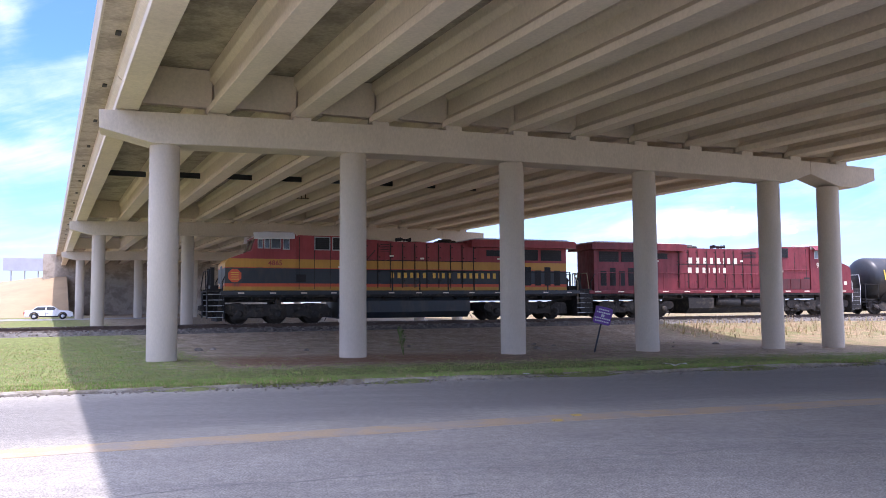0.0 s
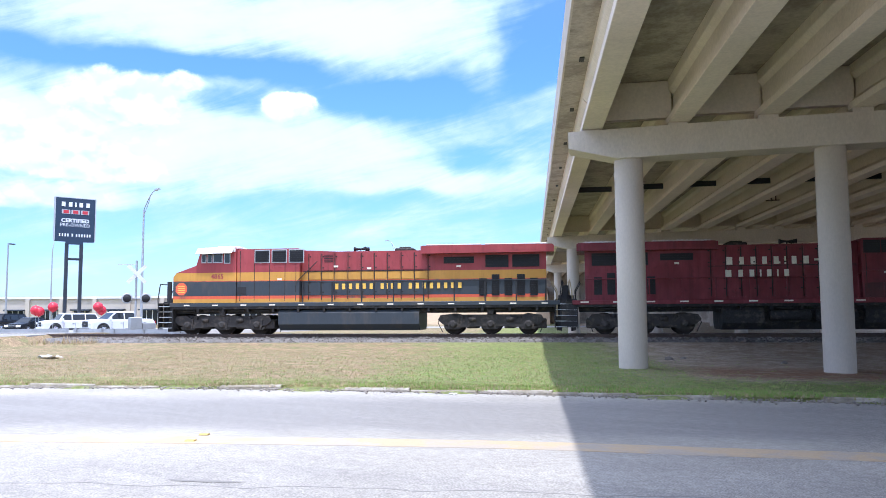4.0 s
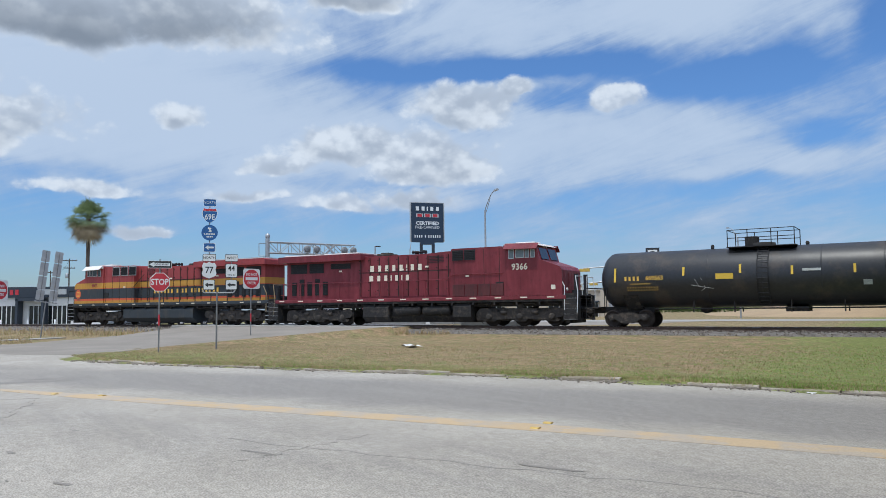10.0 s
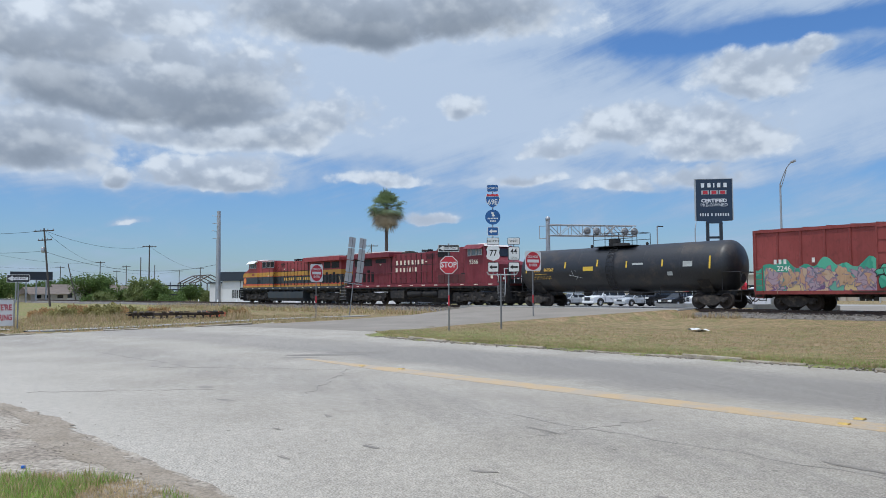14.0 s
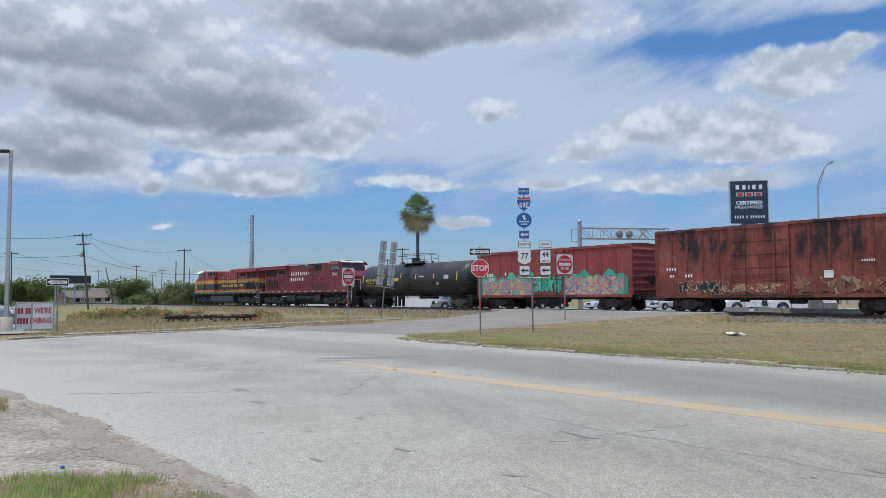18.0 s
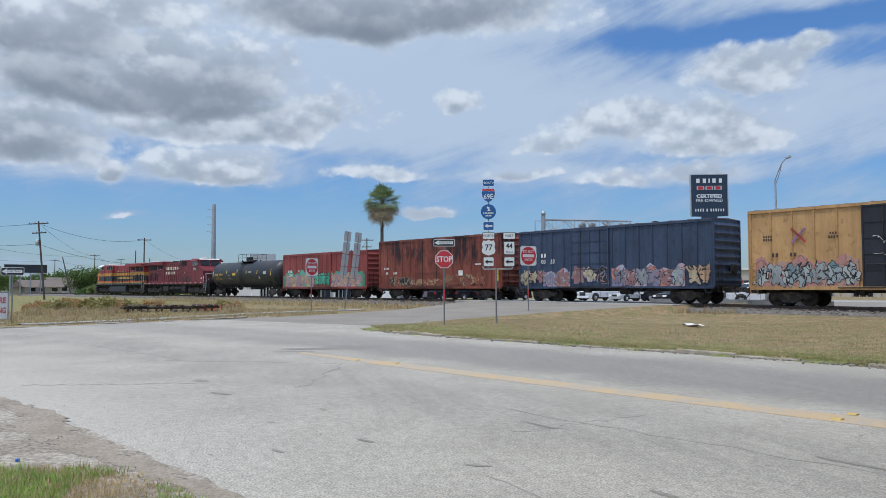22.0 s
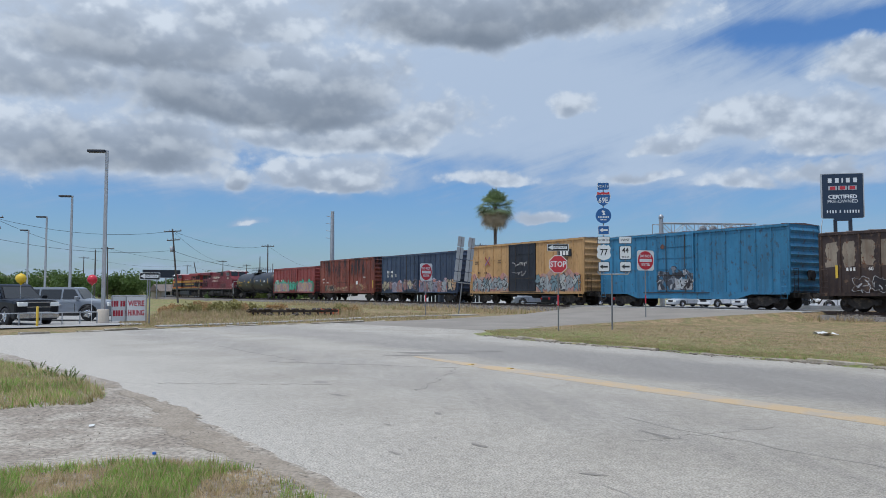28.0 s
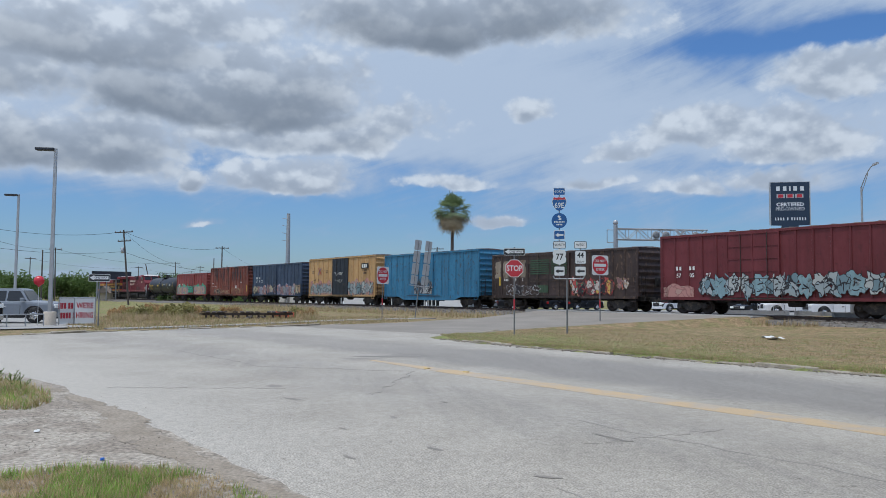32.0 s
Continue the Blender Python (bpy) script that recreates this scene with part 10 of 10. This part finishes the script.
solid("netting", Shape().box(-0.7, 0.7, -0.01, 0.01, 0.0, 0.42), mat("orange plastic netting", (0.55, 0.10, 0.05), 0.7, 0, 0.2), "sagging scrap of orange plastic netting in dry weeds", "netting", at=pose(nt_at.x, nt_at.y, ground_z(nt_at.x, nt_at.y), -12, 4, 92))

# ---- litter and weeds ----
LITTER = mat("dirty white litter", (0.66, 0.66, 0.64), 0.7, 0, 0.1)


def litter(x, y, z, w, d, seed, ma=None, label="crumpled dirty white litter lying in the grass"):
    rnd = random.Random(seed)
    s = Shape()
    n = 7
    v = [(-w / 2 + w * i / n, -d / 2 + d * j / 3, rnd.uniform(0.004, min(0.13, d * 0.28))) for j in range(4) for i in range(n + 1)]
    s.add(v, [(j * (n + 1) + i, j * (n + 1) + i + 1, (j + 1) * (n + 1) + i + 1, (j + 1) * (n + 1) + i) for j in range(3) for i in range(n)])
    solid("litter", s, ma or LITTER, label, "litter", "litter", at=pose(x, y, z, 0, 0, rnd.uniform(-20, 40)))


litter(-28.9, 18.3, -0.03, 1.15, 0.5, 1)
litter(5.9, 17.7, 0.12, 0.5, 0.25, 2)
litter(-8.0, 13.6, 0.0, 0.16, 0.12, 3, label="crumpled white paper lying at the kerb")
litter(-13.0, 12.4, 0.02, 0.16, 0.1, 4, label="crumpled white paper lying at the kerb")
litter(-14.8, 11.5, 0.0, 0.2, 0.1, 5, label="crumpled white paper lying at the kerb")
litter(2.3, 16.2, 0.1, 0.12, 0.1, 6, label="crumpled white paper lying at the kerb")
litter(-9.8, -3.1, 0.01, 0.16, 0.06, 7, label="flat pale litter on the gravel")
solid("bottle_cap", Shape().lathe((0, 0, 0), (0, 0, 1), [(0, 0.02), (0.02, 0.019), (0.022, 0.012)], 12), mat("blue plastic", (0.02, 0.12, 0.5), 0.4), "blue plastic bottle cap on the gravel", "litter", at=pose(-8.05, -1.95, 0.01))
rnd = random.Random(17)
for i in range(16):
    w = rnd.uniform(0.5, 30)
    q = BENT_FOOT + ALONG_BENT * w + at_az(BENT_AZ, rnd.uniform(0.8, 6))
    r = rnd.uniform(0.06, 0.2)
    s = Shape().lathe((0, 0, 0), (rnd.uniform(-0.3, 0.3), rnd.uniform(-0.3, 0.3), 1), [(-0.3 * r, 0.7 * r), (0.2 * r, r), (0.55 * r, 0.6 * r), (0.7 * r, 0.1 * r)], 7, smooth=False)
    solid("rubble_stone", s, STONE, "small grey rubble stone on the bare earth", "stone", "rubble under the bridge", at=pose(q.x, q.y, ground_z(q.x, q.y), 0, 0, rnd.uniform(0, 360)))

def kerb_rubble():
    """Loose grit and small stones washed along the kerb and the gravel's edge."""
    rnd = random.Random(77)
    s = Shape()
    for i in range(2900):
        if i < 2400:
            x = rnd.uniform(-30, 16)
            y, z, r = kerb_y(x) + rnd.gauss(0.02, 0.2), 0.0, rnd.uniform(0.010, 0.036)
        else:
            x, y, z, r = rnd.uniform(-13, -3), 0.0, 0.01, rnd.uniform(0.004, 0.010)
            y = 1.6 + 0.42 * x + rnd.gauss(-0.8, 0.9)
        s.lathe((x, y, z + 0.02), (rnd.gauss(0, 0.4), rnd.gauss(0, 0.4), 1), [(-0.5 * r, 0.7 * r), (0.1 * r, r), (0.6 * r, 0.5 * r)], 5, smooth=False)
    solid("kerb_rubble", s, STONE, "loose grit and small stones along the kerb", "rubble", kind="stuff")


kerb_rubble()

GRASS_G = leafy(mat("green grass blades", (0.26, 0.38, 0.085), 0.8, 0, 0.3, 0.5, 6, world=True), 0.35)
GRASS_Y = leafy(mat("straw grass blades", (0.50, 0.385, 0.235), 0.85, 0, 0.25, 0.5, 6, world=True), 0.3)
GRASS_O = leafy(mat("olive grass blades", (0.38, 0.34, 0.15), 0.85, 0, 0.25, 0.5, 6, world=True), 0.3)
WEED = mat("weed leaves", (0.15, 0.20, 0.055), 0.7, 0, 0.25)


def blades(name, places, height, width, mats, label, seed, lean=0.5, per=3):
    """Tufts of narrow blades at (x, y, z, scale, which material)."""
    rnd = np.random.default_rng(seed)
    n = len(places)
    P = np.array(places)
    k = n * per
    base = np.repeat(P[:, :3], per, 0) + np.c_[rnd.normal(0, 0.03, (k, 2)) * np.repeat(P[:, 3:4], per, 0), np.zeros(k)]
    sc = np.repeat(P[:, 3], per)
    ang = rnd.uniform(0, 2 * np.pi, k)
    h = height * sc * rnd.uniform(0.5, 1.2, k)
    tip = base + np.c_[np.cos(ang) * h * lean * rnd.uniform(0.2, 1, k), np.sin(ang) * h * lean * rnd.uniform(0.2, 1, k), h]
    side = np.c_[-np.sin(ang), np.cos(ang), np.zeros(k)] * (width * sc)[:, None]
    v = np.empty((k * 3, 3))
    v[0::3], v[1::3], v[2::3] = base - side, base + side, tip
    me = bpy.data.meshes.new(name)
    me.from_pydata(v.tolist(), [], np.arange(k * 3).reshape(-1, 3).tolist())
    for ma in mats:
        me.materials.append(ma)
    me.polygons.foreach_set("material_index", np.repeat(P[:, 4].astype(int), per))
    me.update()
    return tagged(new(name, me), label, "grass", kind="stuff")


def scatter():
    rnd = random.Random(31)
    out = []
    # the island between road and track
    for i in range(95000):
        x = rnd.uniform(-40, 22)
        ky = kerb_y(x) if x > -31 else 5.5
        y = ky + 0.15 + rnd.random() ** 1.6 * 22
        if x < -31 and inside(FAR_LEFT + [(-30, 17), (-30, 6)], x, y) is False:
            continue
        s = (Vector((x, y, 0)) - FOOT)
        if s.dot(at_az(A0, 1.0)) > -3.6 - (0.001 * (25 - s.dot(AHEAD)) ** 2 if s.dot(AHEAD) < 25 else 0):
            continue
        w = x * ACROSS.x + y * ACROSS.y
        u = x * ALONG_BENT.x + y * ALONG_BENT.y
        v = x * math.sin(radians(-BENT_AZ)) + y * math.cos(radians(BENT_AZ))
        near = y - ky < 2.6
        if w > 4.5 and v > 22 + rnd.uniform(-1, 1.5) and rnd.random() < 0.96:
            continue
        g = (0.75 if w > 1 else 0.5 if w > -4 else 0.2 if w > -9 else 0.05) + (0.15 if near else 0)
        r = rnd.random()
        k = 0 if r < g * 0.8 else (2 if r < g + 0.25 else 1)
        out.append((x, y, ground_z(x, y), rnd.uniform(0.6, 1.3) * (1.3 if y - ky < 0.8 else 1), k))
    blades("island_grass", out, 0.042, 0.007, (GRASS_G, GRASS_Y, GRASS_O), "short mown grass, straw coloured and green, between road and track", 1)
    # tall weeds along the ballast and at the crossing
    out = []
    for i in range(3000):
        t = rnd.random()
        if t < 0.05:
            st = rnd.uniform(22.0, 25.5)
            off = rnd.gauss(3.0, 0.5)
        elif t < 0.75:
            st = rnd.uniform(45, 100)
            off = rnd.gauss(5.5, 1.5)
        else:
            st = rnd.uniform(-70, -33)
            off = rnd.gauss(5.5, 1.6)
        q = track_frame(st) @ Vector((0, max(2.4, off), 0))
        out.append((q.x, q.y, ground_z(q.x, q.y), rnd.uniform(0.5, 1.4) * (1.0 if t > 0.4 else 0.75), 1 if rnd.random() < 0.75 else 2))
    for i in range(6000):
        a, r = rnd.uniform(89.5, 103.5), rnd.uniform(50.5, 68)
        q = at_az(a, r)
        if 91 < a < 97.6 and r < 56:
            continue
        out.append((q.x, q.y, ground_z(q.x, q.y), rnd.uniform(0.5, 1.25), 1 if rnd.random() < 0.7 else 2))
    blades("tall_dry_grass", out, 0.45, 0.014, (GRASS_G, GRASS_Y, GRASS_O), "tall straw-dry weeds along the ballast and ditch", 2, 0.5, 4)
    # verge on the outer side of the bend
    out = []
    for i in range(9000):
        a, r = rnd.uniform(83, 106), rnd.uniform(38, 60)
        q = at_az(a, r)
        if LEFTMASK(q.x, q.y) or inside(ROAD_POLY, q.x, q.y):
            continue
        out.append((q.x, q.y, ground_z(q.x, q.y), rnd.uniform(0.6, 1.4), 1 if rnd.random() < 0.6 else 2))
    blades("outer_verge_grass", out, 0.13, 0.014, (GRASS_G, GRASS_Y, GRASS_O), "dry mown verge outside the bend", 3)
    # patches beside the gravel, close to the camera
    out = []
    near = [(-7.3, -3.3), (-7.6, -2.6), (-7.75, -1.9), (-7.55, -1.25), (-7.05, -0.65), (-6.5, -0.35), (-5.4, -0.1), (-4.2, 0.2), (-3.4, -0.2), (-3.2, -3.6), (-6.0, -4.4)]
    for i in range(30000):
        x, y = rnd.uniform(-7.9, -3.2), rnd.uniform(-4.4, 0.3)
        if not inside(near, x, y):
            continue
        n = noise.noise(Vector((x * 0.9, y * 0.9, 0)))
        edge = min(math.hypot(x - a, y - b) for a, b in near[:7])
        if rnd.random() > 0.25 + edge * 1.6:
            continue
        dry = ((x + 6.5) / 0.9) ** 2 + ((y + 0.85) / 0.42) ** 2 < 1 + n or noise.noise(Vector((x * 1.5 + 7, y * 1.5, 3))) > 0.22
        k = (1 if rnd.random() < 0.8 else 2) if dry else (0 if rnd.random() < 0.55 else 2 if rnd.random() < 0.6 else 1)
        out.append((x, y, 0.005, rnd.uniform(0.5, 1.2) * (0.65 if dry else 1.0) * (1 + 0.5 * n), k))
    blades("near_verge_grass", out, 0.085, 0.005, (GRASS_G, GRASS_Y, GRASS_O), "green and straw grass tufts beside the gravel", 4, 1.1, 4)
    out = []
    patch = [(-11.2, -5.2), (-11.5, -4.4), (-11.7, -3.75), (-12.5, -3.75), (-13.4, -4.1), (-14.6, -4.8), (-16.4, -6.1), (-18.6, -7.8), (-21, -9.7), (-20, -13), (-14, -9)]
    for i in range(26000):
        x, y = rnd.uniform(-21, -11), rnd.uniform(-13, -3.6)
        if not inside(patch, x, y):
            continue
        n = noise.noise(Vector((x * 0.7, y * 0.7, 9)))
        r = rnd.random()
        out.append((x, y, 0.005, rnd.uniform(0.5, 1.2) * (1 + 0.6 * n), 0 if r < 0.26 + n * 0.5 else (2 if r < 0.72 else 1)))
    blades("corner_grass", out, 0.12, 0.008, (GRASS_G, GRASS_Y, GRASS_O), "rough green and straw grass at the driveway corner", 5, 1.1, 4)
    # grass creeping over the kerb
    out = []
    for i in range(9000):
        x = rnd.uniform(-30, 16)
        y = kerb_y(x) + rnd.gauss(0.28, 0.12)
        out.append((x, y, 0.06, rnd.uniform(0.4, 1.1), 0 if rnd.random() < (0.5 if x > -9 else 0.15) else (2 if rnd.random() < 0.6 else 1)))
    blades("kerb_grass", out, 0.075, 0.010, (GRASS_G, GRASS_Y, GRASS_O), "grass tufts overhanging the kerb", 6, 0.9)


scatter()


def weed(x, y, h, seed):
    rnd = random.Random(seed)
    z = ground_z(x, y) if y > 10 else 0.01
    ob = thing("weed_plant", pose(x, y, z), "broad-leaved green weed growing from bare earth", "weed", "weeds")
    s, f = Shape(), Shape()
    for k in range(5):
        a = rnd.uniform(0, 6.28)
        top = Vector((math.cos(a) * 0.22 * (1.0 if h > 0.8 else 0.7), math.sin(a) * 0.22 * (1.0 if h > 0.8 else 0.7), h * rnd.uniform(0.6, 1)))
        s.rod((0, 0, -0.05), tuple(top), 0.012, 0.006, 5)
        for i in range(9):
            t = rnd.uniform(0.35, 1.0)
            b = top * t
            d = Vector((rnd.gauss(0, 1), rnd.gauss(0, 1), rnd.gauss(0.2, 0.5))).normalized() * rnd.uniform(0.12, 0.24) * min(1.0, 1.3 * h)
            n = d.cross(Vector((0, 0, 1))).normalized() * 0.05 * min(1.0, 1.3 * h)
            f.add([b, b + d * 0.5 + n, b + d, b + d * 0.5 - n], [(0, 1, 2, 3)])
    part("stem", s, WEED, ob)
    part("leaves", f, WEED, ob, "broad leaves")


weed(-0.4, 27.9, 1.0, 3)
for i, (x, y, h) in enumerate(((-14.9, -5.1, 0.18), (-15.3, -5.3, 0.22), (-15.9, -5.8, 0.20), (-14.3, -4.8, 0.15), (-16.6, -6.3, 0.24), (-15.6, -5.7, 0.16))):
    weed(x, y, h, 40 + i)


# ---- what moves ----
def motions():
    for ob, back, turn in TRAIN:
        walk(ob, [(t, track_frame(RUN[t] + back) @ pose(0, 0, 0, 0, 0, turn)) for t in range(33)])
    for w, x, radius in wheels:
        sg = -1 if w.parent.parent == TRAIN[1][0] else 1
        rows = []
        for i in range(0, 481):
            t = i / 15
            rows.append((t, pose(x, 0, radius, 0, sg * math.degrees((run(t) - RUN[0]) / radius) % 360, 0)))
        walk(w, rows)
    for ob, rows in MOVING_CARS:
        walk(ob, rows)


motions()
